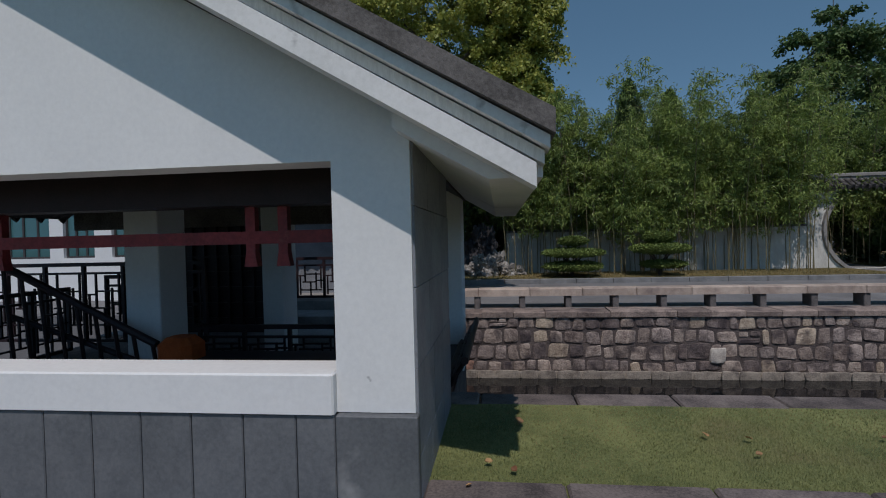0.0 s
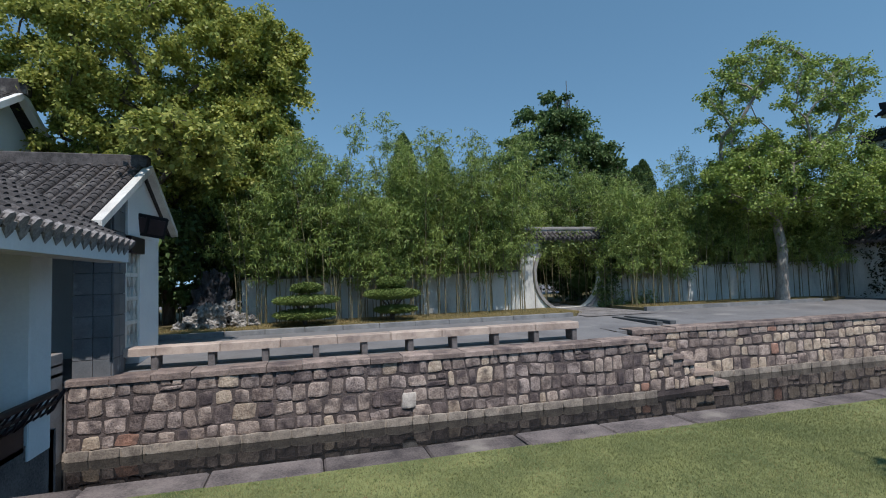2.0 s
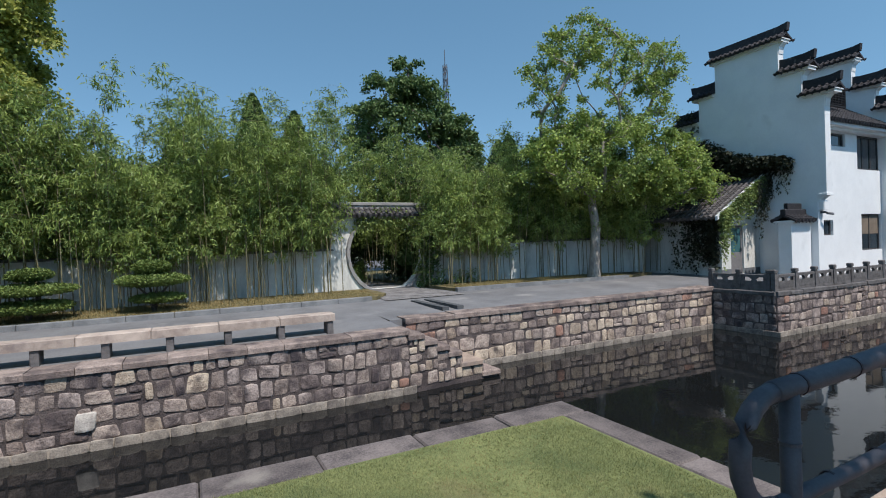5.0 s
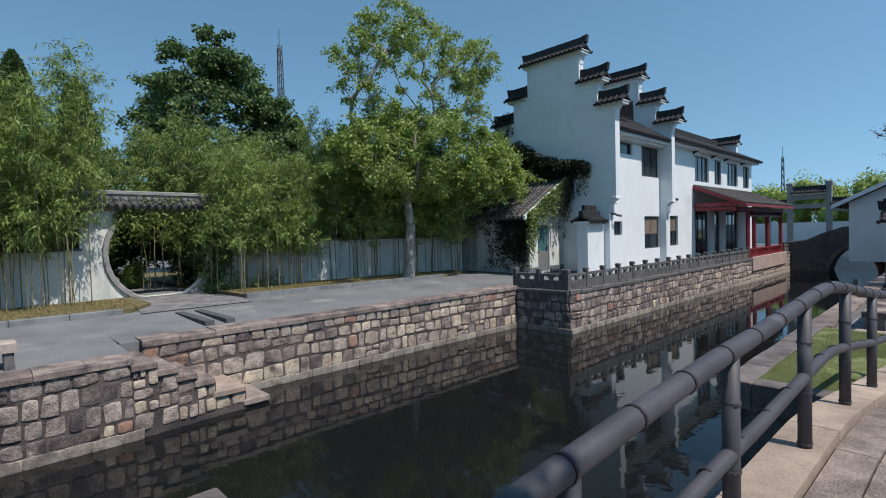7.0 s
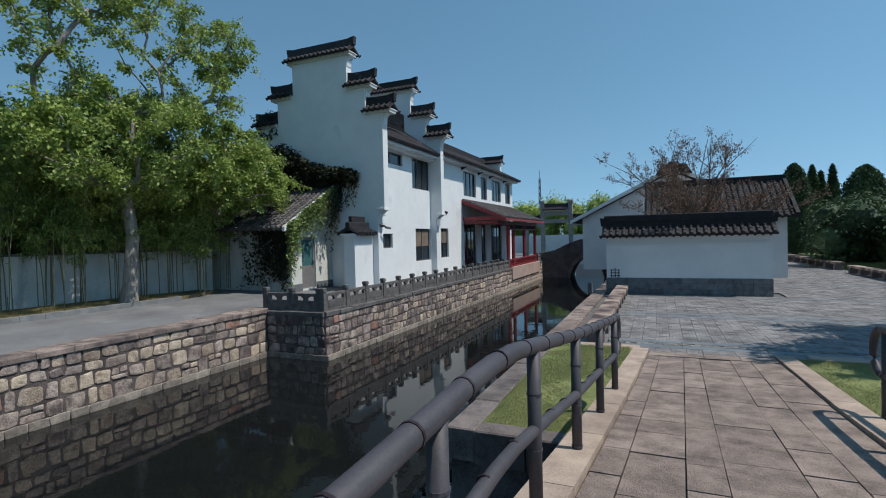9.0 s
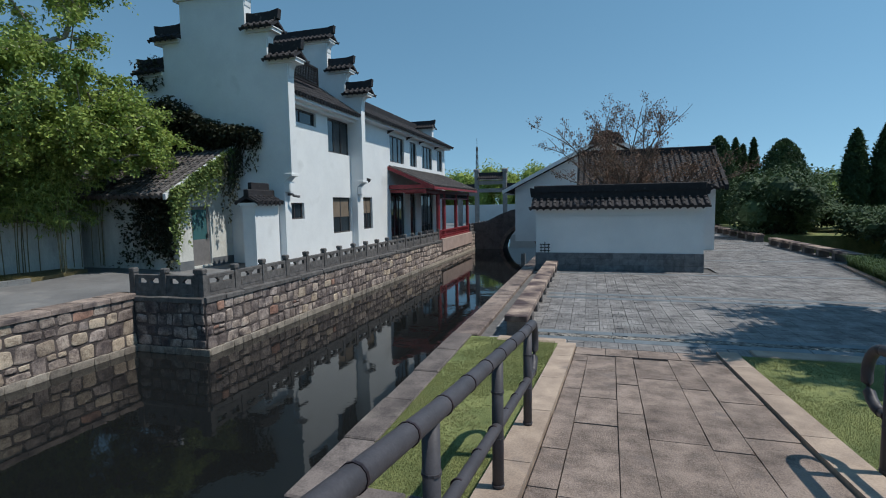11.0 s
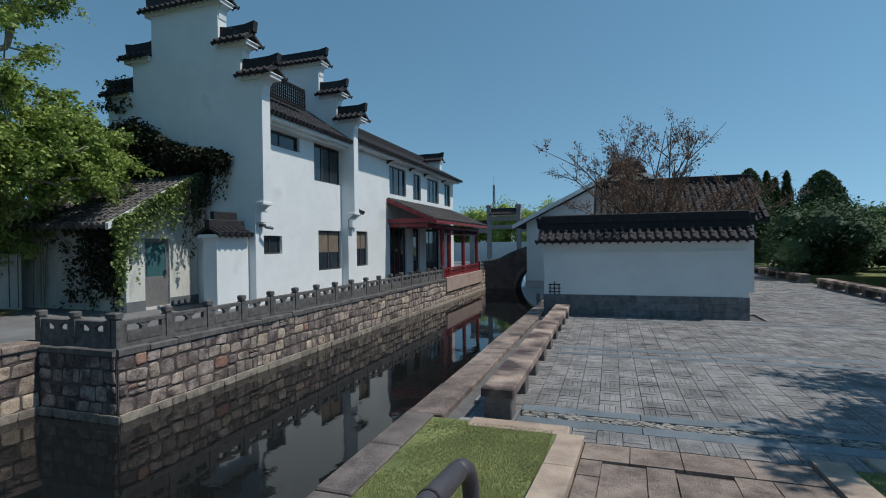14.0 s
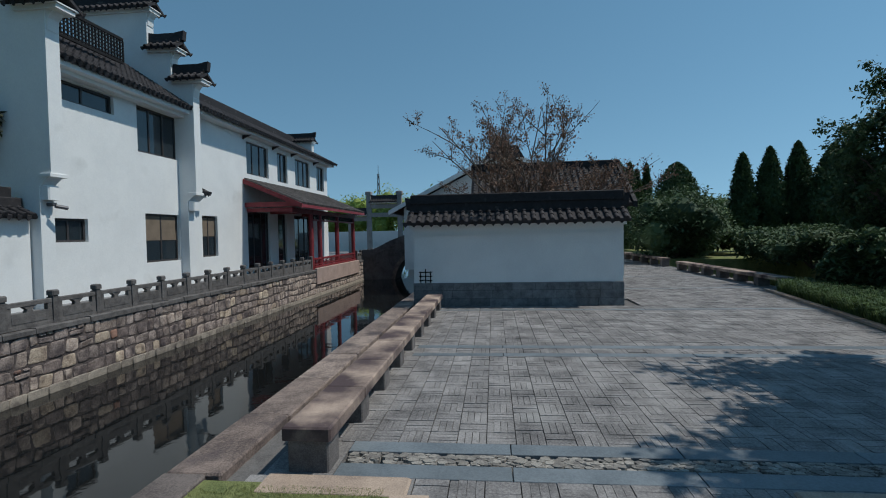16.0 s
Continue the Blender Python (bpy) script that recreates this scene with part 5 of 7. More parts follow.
def lattice(name, x0, x1, y, z0, z1, label, seed=0, axis="x"):
    f = thing(name, (x0, y, z0) if axis == "x" else (y, x0, z0), label, "railing", "lattice railings")
    def bx(s, a, b, c, d, t=0.018):
        if axis == "x":
            s.box(a, b, y - t, y + t, c, d)
        else:
            s.box(y - t, y + t, a, b, c, d)
    s = Shape()
    bx(s, x0, x1, z1 - 0.05, z1, 0.03)
    bx(s, x0, x1, z0, z0 + 0.04, 0.025)
    bx(s, x0, x1, z1 - 0.16, z1 - 0.13)
    n = max(1, round((x1 - x0) / 0.55))
    for i in range(n + 1):
        u = lerp(x0, x1, i / n)
        bx(s, u - 0.02, u + 0.02, z0, z1, 0.025)
    part("rail_frame", s, M["darkwood"], f)
    s = Shape()
    h = z1 - 0.16 - z0
    for i in range(n):
        a, b = lerp(x0, x1, i / n), lerp(x0, x1, (i + 1) / n)
        w = b - a
        for u0, u1, v in ((0.1, 0.5, 0.25), (0.5, 0.9, 0.25), (0.2, 0.7, 0.5), (0.3, 0.85, 0.75), (0.05, 0.3, 0.7), (0.7, 0.95, 0.55)):
            bx(s, a + u0 * w, a + u1 * w, z0 + v * h - 0.011, z0 + v * h + 0.011, 0.013)
        for u, v0, v1 in ((0.12, 0.1, 0.7), (0.3, 0.5, 1.0), (0.5, 0.05, 0.5), (0.7, 0.25, 0.8), (0.88, 0.3, 1.0)):
            bx(s, a + u * w - 0.011, a + u * w + 0.011, z0 + v0 * h, z0 + v1 * h, 0.013)
    part("fretwork", s, M["darkwood"], f)


lattice("lattice_railing", -3.6, -0.8, 5.6, 0.36, 0.78, "low dark wooden fretwork railing of the pavilion")
lattice("lattice_railing", 2.9, 6.2, -5.9, 0.33, 1.2, "dark wooden fretwork railing on the pavilion's far side", axis="y")
lattice("lattice_railing", -7.4, -3.9, 6.2, 0.45, 1.53, "tall dark wooden fretwork railing of the pavilion")
lattice("lattice_railing", -4.6, -2.6, 8.5, 0.75, 1.47, "dark wooden fretwork railing of the corridor")
lattice("lattice_railing", -5.4, -4.7, 6.3, 0.45, 1.35, "dark wooden fretwork railing beside the pillar")
corr = thing("corridor_floor", (-3, 8, 0.4), "grey stone corridor floor with two steps beyond the pavilion", "floor", "", "structure")
for y0, z in ((6.8, 0.42), (7.6, 0.56), (8.3, 0.72)):
    s = Shape()
    s.box(-6.0, -1.7, y0, 9.9, -1.8 if y0 < 7 else z - 0.2, z, 0.01)
    part("step", s, M["greystone"], corr)
# slate tone on this white wall stands for the shade that falls on it
s = Shape()
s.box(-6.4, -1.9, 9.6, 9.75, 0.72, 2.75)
part("back_wall", s, M["slatedark"], corr, "back wall of the corridor, coloured dark for its shade")
# screen and beam added as dark stand-ins for shade, closing the corridor's west part
scr = thing("timber_screen", (-4.4, 7.0, 0.42), "dark panel added for the corridor's shade, with close fretwork", "screen")
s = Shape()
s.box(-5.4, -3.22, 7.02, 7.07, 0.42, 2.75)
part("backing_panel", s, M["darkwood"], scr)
for i in range(12):
    s = Shape()
    x = -5.35 + i * 0.19
    s.box(x, x + 0.03, 6.96, 7.02, 0.55, 2.1)
    part("slat", s, M["darkwood"], scr)
for i in range(7):
    s = Shape()
    z = 0.62 + i * 0.23
    s.box(-5.35, -3.26, 6.97, 7.015, z, z + 0.025)
    part("slat", s, M["darkwood"], scr)
# beam added only to keep the pavilion's inside dark
s = Shape()
s.box(-6.0, -0.7, 3.2, 3.42, 2.0, 2.26, 0.01)
part("cross_beam", s, M["darkwood"], pav, "dark beam added to darken the pavilion's inside")
lean_back = thing("bench_back", (-4.7, 4.5, 0.33), "dark timber leaning bench back inside the pavilion", "bench")
s = Shape()
s.tube([(-5.05, 4.5, 1.60), (-3.35, 4.5, 0.78)], 0.04, 8)
part("top_rail", s, M["darkwood"], lean_back)
s = Shape()
s.tube([(-5.05, 4.6, 1.05), (-3.35, 4.6, 0.50)], 0.03, 8)
part("lower_rail", s, M["darkwood"], lean_back)
for i in range(9):
    u = i / 8
    s = Shape()
    s.tube([(lerp(-5.0, -3.4, u), 4.5, lerp(1.58, 0.80, u)), (lerp(-5.0, -3.4, u), 4.6, 0.33)], 0.02, 6)
    part("slat", s, M["darkwood"], lean_back)
# bench seat with sloping back over the water, on the pavilion's open side
seat = thing("leaning_bench", (-0.55, 5.4, 0.2), "dark red-brown timber leaning bench with fretwork back", "bench")
s = Shape()
s.prism([(-0.56, 0.42), (-0.52, 0.42), (-0.47, 0.48), (-0.51, 0.50)], "y", 4.2, 6.55)
part("lower_rail", s, M["darkwood"], seat)
s = Shape()
s.prism([(-0.44, 0.56), (-0.40, 0.56), (-0.38, 0.60), (-0.42, 0.60)], "y", 4.2, 6.55)
part("middle_rail", s, M["darkwood"], seat)
for i in range(17):
    y = 4.24 + i * 0.142
    s = Shape()
    s.tube([(-0.53, y, 0.43), (-0.44, y, 0.50), (-0.40, y, 0.58), (-0.32, y, 0.70)], [0.022 if i % 4 == 0 else 0.012] * 4, 6)
    part("slat", s, M["darkwood"], seat)
s = Shape()
s.tube([(-0.32, 4.18, 0.71), (-0.32, 6.3, 0.71)], 0.035, 8)
part("top_rail", s, M["darkwood"], seat)
s = Shape()
s.box(-0.95, -0.5, 4.2, 6.1, 0.38, 0.44)
s.box(-0.55, -0.5, 4.2, 6.1, 0.2, 0.38)
part("seat", s, M["darkwood"], seat)
s = Shape()
s.box(-3.34, -2.98, 4.42, 4.78, 0.62, 0.84, 0.07)
solo("cushion", s, M["orange"], "bright orange cloth cushion on the pavilion bench", "cushion", at=(-3.1, 4.6, 0.62))
s = Shape()
s.box(-3.4, -0.9, 4.3, 4.95, 0.32, 0.62, 0.02)
solo("wooden_seat", s, M["darkwood"], "dark wooden seat inside the pavilion", "bench", at=(-2.1, 4.6, 0.33))

# corridor building behind, where the canal wall ends
cor = thing("corridor_house", (-2.6, 11.0, 0.24), "white plaster corridor house with slate corner and tiled gable roof", "house")
s = Shape()
s.box(-1.58, -1.03, 9.98, 10.52, 0.1, 3.42)
part("wall_core", s, M["slatejoint"], cor)
rnd = random.Random(61)
z = 0.2
while z < 3.35:
    h = min(0.36, 3.40 - z)
    for y0, y1 in ((9.95, 10.24), (10.24, 10.53)):
        s = Shape()
        s.box(-1.03, -1.0 + rnd.uniform(-0.006, 0.008), y0 + 0.004, y1 - 0.004, z + 0.004, z + h - 0.004, 0.006)
        part("slate_block", s, M["slate"], cor)
    for x0, x1 in ((-1.60, -1.30), (-1.30, -1.03)):
        s = Shape()
        s.box(x0 + 0.004, x1 - 0.004, 9.95 + rnd.uniform(-0.008, 0.006), 9.98, z + 0.004, z + h - 0.004, 0.006)
        part("slate_block", s, M["slate"], cor)
    z += h
s = Shape()
s.box(-1.22, -0.98, 11.26, 12.55, 0.2, 2.72)
part("wall", s, M["white"], cor)
s = Shape()
s.prism([(10.54, 2.70), (12.55, 2.70), (12.55, 3.30), (11.2, 4.02), (10.54, 3.66)], "x", -1.22, -0.97)
part("gable", s, M["white"], cor)
s = Shape()
s.box(-7.0, -1.23, 12.3, 12.5, 0.2, 2.9)
part("rear_wall", s, M["white"], cor)
# one dark block holds a dark bracket and the shadow around it
s = Shape()
s.box(-1.12, -0.90, 10.54, 11.3, 2.38, 2.68, 0.01)
part("lintel", s, M["darkwood"], cor, "dark block for a bracket and its shadow over the openwork blocks")
for k in range(4):
    z0 = 0.62 + 0.44 * k
    s = Shape()
    s.box(-1.08, -1.0, 10.54, 11.26, z0, z0 + 0.07)
    s.box(-1.08, -1.0, 10.54, 10.60, z0 + 0.07, z0 + 0.44)
    s.box(-1.08, -1.0, 11.20, 11.26, z0 + 0.07, z0 + 0.44)
    for q in (0.25, 0.5, 0.75):
        s.prism([(10.9 - 0.30 * q, z0 + 0.07), (10.93 - 0.30 * q, z0 + 0.07), (10.93 - 0.12, z0 + 0.25), (10.93 - 0.30 * q, z0 + 0.44), (10.9 - 0.30 * q, z0 + 0.44), (10.9 - 0.12, z0 + 0.25)], "x", -1.07, -1.01)
        s.prism([(10.9 + 0.30 * q, z0 + 0.07), (10.93 + 0.30 * q, z0 + 0.07), (10.93 + 0.12, z0 + 0.25), (10.93 + 0.30 * q, z0 + 0.44), (10.9 + 0.30 * q, z0 + 0.44), (10.9 + 0.12, z0 + 0.25)], "x", -1.07, -1.01)
    part("openwork_block", s, M["oldwhite"], cor, "white openwork screen block")
s = Shape()
s.box(-1.5, -1.46, 10.53, 11.3, 0.2, 2.6)
part("screen_backing", s, M["darkwood"], cor)
tiled_slope(cor, (-7.2, 8.7, 2.74), (-0.85, 8.7, 2.74), (-7.2, 11.2, 4.10), M["tile"], 0.2, 0.06)
tiled_slope(cor, (-0.85, 13.2, 3.0), (-7.2, 13.2, 3.0), (-0.85, 11.2, 4.10), M["tile"], 0.4, 0.06)
s = Shape()
s.box(-7.2, -0.8, 11.08, 11.32, 4.06, 4.30, 0.02)
part("roof_ridge", s, M["tile"], cor)
for a, b in (((8.68, 2.62), (11.2, 3.99)), ((13.2, 2.88), (11.2, 3.99))):
    s = Shape()
    s.prism([a, b, (b[0], b[1] + 0.12), (a[0], a[1] + 0.12)], "x", -0.88, -0.74)
    part("bargeboard", s, M["oldwhite"], cor)
flood = thing("floodlight", (-0.72, 11.35, 2.95), "black floodlight panel fixed under the gable", "lamp")
s = Shape()
R = Matrix.Translation((-0.88, 11.30, 2.95)) @ Matrix.Rotation(0.45, 4, "Z") @ Matrix.Rotation(0.25, 4, "X") @ Matrix.Rotation(0.16, 4, "Y")
s.box(-0.36, 0.36, -0.06, 0.06, -0.21, 0.21, 0.02)
s.v = [tuple(R @ Vector(p)) for p in s.v]
part("housing", s, M["black"], flood)
for du in (-0.17, 0.17):
    s = Shape()
    s.box(du - 0.14, du + 0.14, -0.075, -0.06, -0.15, 0.15)
    s.v = [tuple(R @ Vector(p)) for p in s.v]
    part("lens", s, M["darkwood"], flood)
s = Shape()
s.tube([(-0.99, 11.45, 2.95), (-0.8, 11.36, 2.95)], 0.025, 6)
part("bracket", s, M["black"], flood)
hall = thing("rear_hall", (-9, 15, 0.3), "taller white hall with a tiled roof behind the corridor", "house")
s = Shape()
s.box(-14, -6.0, 14.4, 19.5, 0.2, 5.4)
s.prism([(14.4, 5.4), (19.5, 5.4), (17.0, 7.2)], "x", -14, -6.0)
part("wall", s, M["white"], hall)
tiled_slope(hall, (-14, 13.7, 5.45), (-5.6, 13.7, 5.45), (-14, 16.95, 7.35), M["tile"], 0.22, 0.065)
tiled_slope(hall, (-5.6, 20.2, 5.45), (-14, 20.2, 5.45), (-5.6, 16.95, 7.35), M["tile"], 0.44, 0.065)
s = Shape()
s.box(-14, -5.4, 16.8, 17.1, 7.3, 7.75, 0.03)
part("roof_ridge", s, M["tile"], hall)
s = Shape()
for a, b in (((13.65, 5.3), (16.95, 7.2)), ((20.2, 5.3), (16.95, 7.2))):
    s.prism([a, b, (b[0], b[1] + 0.2), (a[0], a[1] + 0.2)], "x", -5.72, -5.5)
part("bargeboard", s, M["white"], hall)
side = thing("side_wing", (-9, 11.5, 0.3), "white wing with teal windows seen through the pavilion", "house")
s = Shape()
HW = [(-13.2, -11.9, 1.45, 2.75), (-11.5, -10.6, 1.45, 2.75), (-10.1, -9.2, 1.45, 2.75)]
holed_wall(s, "y", 12.0, 0.25, -14, -5.5, 0.2, 3.4, HW)
s.box(-14, -5.5, 12.25, 14.3, 3.2, 3.4)
part("wall", s, M["white"], side)
for a, b, c, d in HW:
    window(side, "y", a, b, c, d, 12.0, -1, 3, glass="teal")

# dark fretted mark on the screen wall's foot
s = Shape()
for u in (2.18, 2.30, 2.42):
    s.box(27.788, 27.8, u - 0.012, u + 0.012, 0.64, 0.98 - abs(u - 2.3) * 0.5)
for z in (0.70, 0.80, 0.90):
    s.box(27.786, 27.8, 2.14, 2.46, z - 0.012, z + 0.012)
part("painted_mark", s, M["black"], screen, "black fretted mark on the plaster")

# ---- plants ----
def leaf_cloud(s, centre, radii, count, size, rnd, aspect=0.5, droop=0.0, shell=0.55, flat=0.0):
    """Leaves as small bent blades scattered through an uneven cloud."""
    cx, cy, cz = centre
    for _ in range(count):
        while True:
            u, v, w = rnd.uniform(-1, 1), rnd.uniform(-1, 1), rnd.uniform(-1, 1)
            q = u * u + v * v + w * w
            if q <= 1 and (q > shell * shell or rnd.random() < 0.25):
                break
        p = Vector((cx + u * radii[0], cy + v * radii[1], cz + w * radii[2]))
        leaf(s, p, size * rnd.uniform(0.65, 1.25), rnd, aspect, droop, flat)


def leaf(s, p, L, rnd, aspect=0.5, droop=0.0, flat=0.0, wild=0.5):
    a = rnd.uniform(0, 2 * math.pi)
    tilt = rnd.uniform(-0.9, 0.9) * (1 - flat) - droop
    d = Vector((math.cos(a) * math.cos(tilt), math.sin(a) * math.cos(tilt), math.sin(tilt)))
    side = d.cross(Vector((rnd.uniform(-wild, wild), rnd.uniform(-wild, wild), 1))).normalized() * (L * aspect / 2)
    m = p + d * (L * 0.5) + Vector((0, 0, L * 0.06))
    e = p + d * L - Vector((0, 0, L * 0.08))
    k = len(s.v)
    s.v.extend((tuple(p), tuple(m + side), tuple(e), tuple(m - side)))
    s.f.append((k, k + 1, k + 2, k + 3))


def bamboo_kind(seed, height, culms, width, plumes, label):
    """Arching culms, bare below, with drooping plumes of narrow leaves."""
    rnd = random.Random(seed)
    t = thing("bamboo_clump", (0, 0, 0), label, "bamboo", "bamboo grove")
    f = Shape()
    for i in range(culms):
        c = Shape()
        x, y = rnd.uniform(-width, width), rnd.uniform(-width * 0.6, width * 0.6)
        h = height * rnd.uniform(0.62, 1.1)
        bend = Vector((rnd.uniform(-1, 1), rnd.uniform(-1, 1), 0)) * 0.19 * h
        pts = [Vector((x, y, 0)) + Vector((bend.x * (t0 ** 2.2), bend.y * (t0 ** 2.2), h * (t0 - 0.10 * t0 ** 4))) for t0 in (0, 0.2, 0.4, 0.6, 0.8, 0.92, 1)]
        c.tube(pts, [0.014, 0.0135, 0.012, 0.010, 0.007, 0.005, 0.003], 5, caps=False)
        for j in range(plumes):
            u0 = lerp(0.30, 1.0, (j + rnd.random()) / plumes)
            a = min(5.999, u0 * 6)
            k = int(a)
            p = pts[k].lerp(pts[k + 1], a - k)
            th = rnd.uniform(0, 2 * math.pi)
            reach = (0.85 * math.sin(math.pi * min(1, 0.2 + 0.75 * u0)) + 0.10) * rnd.uniform(0.3, 1.0)
            q = p + Vector((math.cos(th), math.sin(th), -0.05)) * reach
            c.tube([p, p.lerp(q, 0.6) + Vector((0, 0, 0.04)), q], [0.004, 0.003, 0.002], 3, caps=False)
            for _ in range(int(lerp(17, 5, max(0, u0 - 0.7) / 0.3))):
                u = rnd.random() ** 0.6
                g = 0.06 + 0.07 * u
                w = p.lerp(q, u) + Vector((rnd.gauss(0, g), rnd.gauss(0, g), rnd.gauss(0, g * 0.9) - 0.16 * u * u))
                for _ in range(6):
                    leaf(f, w + Vector((rnd.gauss(0, 0.035), rnd.gauss(0, 0.035), rnd.gauss(0, 0.03))), rnd.uniform(0.085, 0.16), rnd, 0.23, 0.55, 0.0, 1.4)
        part("culm", c, M["culm"], t, tidy=False, smooth=True)
    part("foliage", f, M["bamboo"], t, tidy=False)
    return t


kinds = [bamboo_kind(40 + i, h, n, w, lv, "tall green bamboo clump against the white garden wall") for i, (h, n, w, lv) in enumerate(((5.6, 10, 0.95, 13), (6.2, 10, 0.9, 14), (5.0, 11, 1.0, 12), (6.8, 9, 0.8, 15)))]
rb = random.Random(8)
spots = []
for i in range(12):
    spots.append((0.9 + i * 0.78 + rb.uniform(-0.2, 0.2), 16.25 + 0.04 * i + rb.uniform(-0.2, 0.3), 0.5))
for i in range(14):
    spots.append((-4.0 + i * 1.05 + rb.uniform(-0.3, 0.3), 18.3 + rb.uniform(-0.3, 0.8), 0.5))
for i in range(11):
    spots.append((13.7 + i * 0.92 + rb.uniform(-0.2, 0.2), 16.9 - 0.10 * i + rb.uniform(-0.2, 0.2), 0.5))
for i in range(9):
    spots.append((12.2 + i * 1.25 + rb.uniform(-0.3, 0.3), 18.8 + rb.uniform(-0.3, 0.8), 0.5))
used = [False] * 4
for i, p in enumerate(spots):
    k = rb.randrange(4)
    sc = rb.uniform(0.9, 1.13)
    m = Matrix.Translation(p) @ Matrix.Rotation(rb.uniform(0, 6.28), 4, "Z") @ Matrix.Diagonal((sc, sc, sc, 1))
    if not used[k]:
        kinds[k].matrix_basis = m
        used[k] = True
    else:
        copy_thing(kinds[k], Matrix.Translation(p) @ Matrix.Rotation(rb.uniform(0, 6.28), 4, "Z")).scale = (sc, sc, sc)

def lump_tree(name, at, label, seed, fork_z, trunk_r, groups, leaf_mat, bark, leaf_size, aspect=0.7, category="tree", group="", lean=(0, 0)):
    """A trunk that forks into limbs and boughs, each ending in an uneven clump of leaves. groups: centre, radii, clumps, clump size, leaves each."""
    t = thing(name, at, label, category, group)
    rnd = random.Random(seed)
    a = Vector(at)
    fork = a + Vector((lean[0], lean[1], fork_z))
    wood, crown = Shape(), Shape()
    wood.tube([a - Vector((0, 0, 0.1)), a + Vector((lean[0] * 0.3, lean[1] * 0.3, fork_z * 0.25)), a + Vector((lean[0] * 0.6, lean[1] * 0.7, fork_z * 0.6)), fork], [trunk_r * 1.35, trunk_r, trunk_r * 0.92, trunk_r * 0.85], 10, caps=False)
    clumps = []
    for centre, radii, count, size, leaves in groups:
        for i in range(count):
            z = 1 - 2 * (i + 0.5) / count
            ph = 2.399963 * i + seed
            rr = math.sqrt(max(0, 1 - z * z))
            k = rnd.uniform(0.45, 1.0) ** 0.6
            p = Vector((centre[0] + radii[0] * rr * math.cos(ph) * k, centre[1] + radii[1] * rr * math.sin(ph) * k, centre[2] + radii[2] * z * k))
            clumps.append((p, size * rnd.uniform(0.65, 1.25), leaves))
    # every clump is reached from the nearest wood that already grows towards it
    nodes, parents = [fork - Vector((0, 0, 0.15)), fork], [-1, 0]
    clumps.sort(key=lambda c: (c[0] - fork).length)
    ends = []
    for p, size, leaves in clumps:
        k = min(range(len(nodes)), key=lambda i: (nodes[i] - p).length + 0.7 * max(0, nodes[i].z - p.z) + 0.22 * (nodes[i] - fork).length)
        h = nodes[k]
        n = max(2, int((p - h).length / 0.55))
        for q in range(1, n + 1):
            u = q / n
            w = h.lerp(p, u) + Vector((rnd.uniform(-0.09, 0.09), rnd.uniform(-0.09, 0.09), 0.35 * math.sin(math.pi * u) * min(1.0, (p - h).length / 3)))
            nodes.append(w)
            parents.append(k)
            k = len(nodes) - 1
        ends.append((k, p, size, leaves))
    load = [0] * len(nodes)
    for k, *_ in ends:
        while k >= 0:
            load[k] += 1
            k = parents[k]
    rad = [max(0.011, trunk_r * 0.85 * (load[i] / len(ends)) ** 0.45) for i in range(len(nodes))]
    for i in range(1, len(nodes)):
        wood.tube([nodes[parents[i]], nodes[i]], [rad[parents[i]] if parents[i] != 0 and load[parents[i]] == load[i] else rad[i] * 1.08, rad[i]], 7 if rad[i] > 0.05 else 4, caps=False)
    for k, p, size, leaves in ends:
        for _ in range(6):
            th = rnd.uniform(0, 6.283)
            tip = p + Vector((math.cos(th), math.sin(th), rnd.uniform(-0.8, 0.75))) * size * rnd.uniform(0.6, 1.25)
            mid = p.lerp(tip, 0.5) + Vector((0, 0, size * 0.14))
            wood.tube([p, mid, tip], [0.011, 0.008, 0.004], 3, caps=False)
            for _ in range(int(leaves * rnd.uniform(0.10, 0.20))):
                u = rnd.random() ** 0.7
                c = (p.lerp(mid, 2 * u) if u < 0.5 else mid.lerp(tip, 2 * u - 1)) + Vector((rnd.gauss(0, size * 0.15), rnd.gauss(0, size * 0.15), rnd.gauss(-0.04, size * 0.15)))
                leaf(crown, c, leaf_size * rnd.uniform(0.65, 1.25), rnd, aspect, 0.3, 0.0, 1.3)
    part("trunk", wood, bark, t, smooth=True, tidy=False)
    part("crown", crown, leaf_mat, t, tidy=False)
    return t


lump_tree("ginkgo_tree", (-2.9, 19.0, 0.5), "large ginkgo with yellow-green autumn leaves behind the corridor", 3, 3.4, 0.26, (((-2.4, 18.6, 8.4), (4.6, 2.8, 3.9), 125, 0.85, 1150), ((-0.7, 17.4, 6.0), (2.9, 1.5, 1.6), 42, 0.7, 1000), ((0.8, 18.0, 9.2), (1.4, 1.3, 1.8), 18, 0.6, 800), ((-0.3, 11.4, 4.7), (0.8, 1.5, 0.45), 16, 0.42, 330), ((-0.6, 14.5, 5.3), (0.9, 1.6, 0.6), 12, 0.5, 420)), M["ginkgo"], M["bark"], 0.122, 0.85)
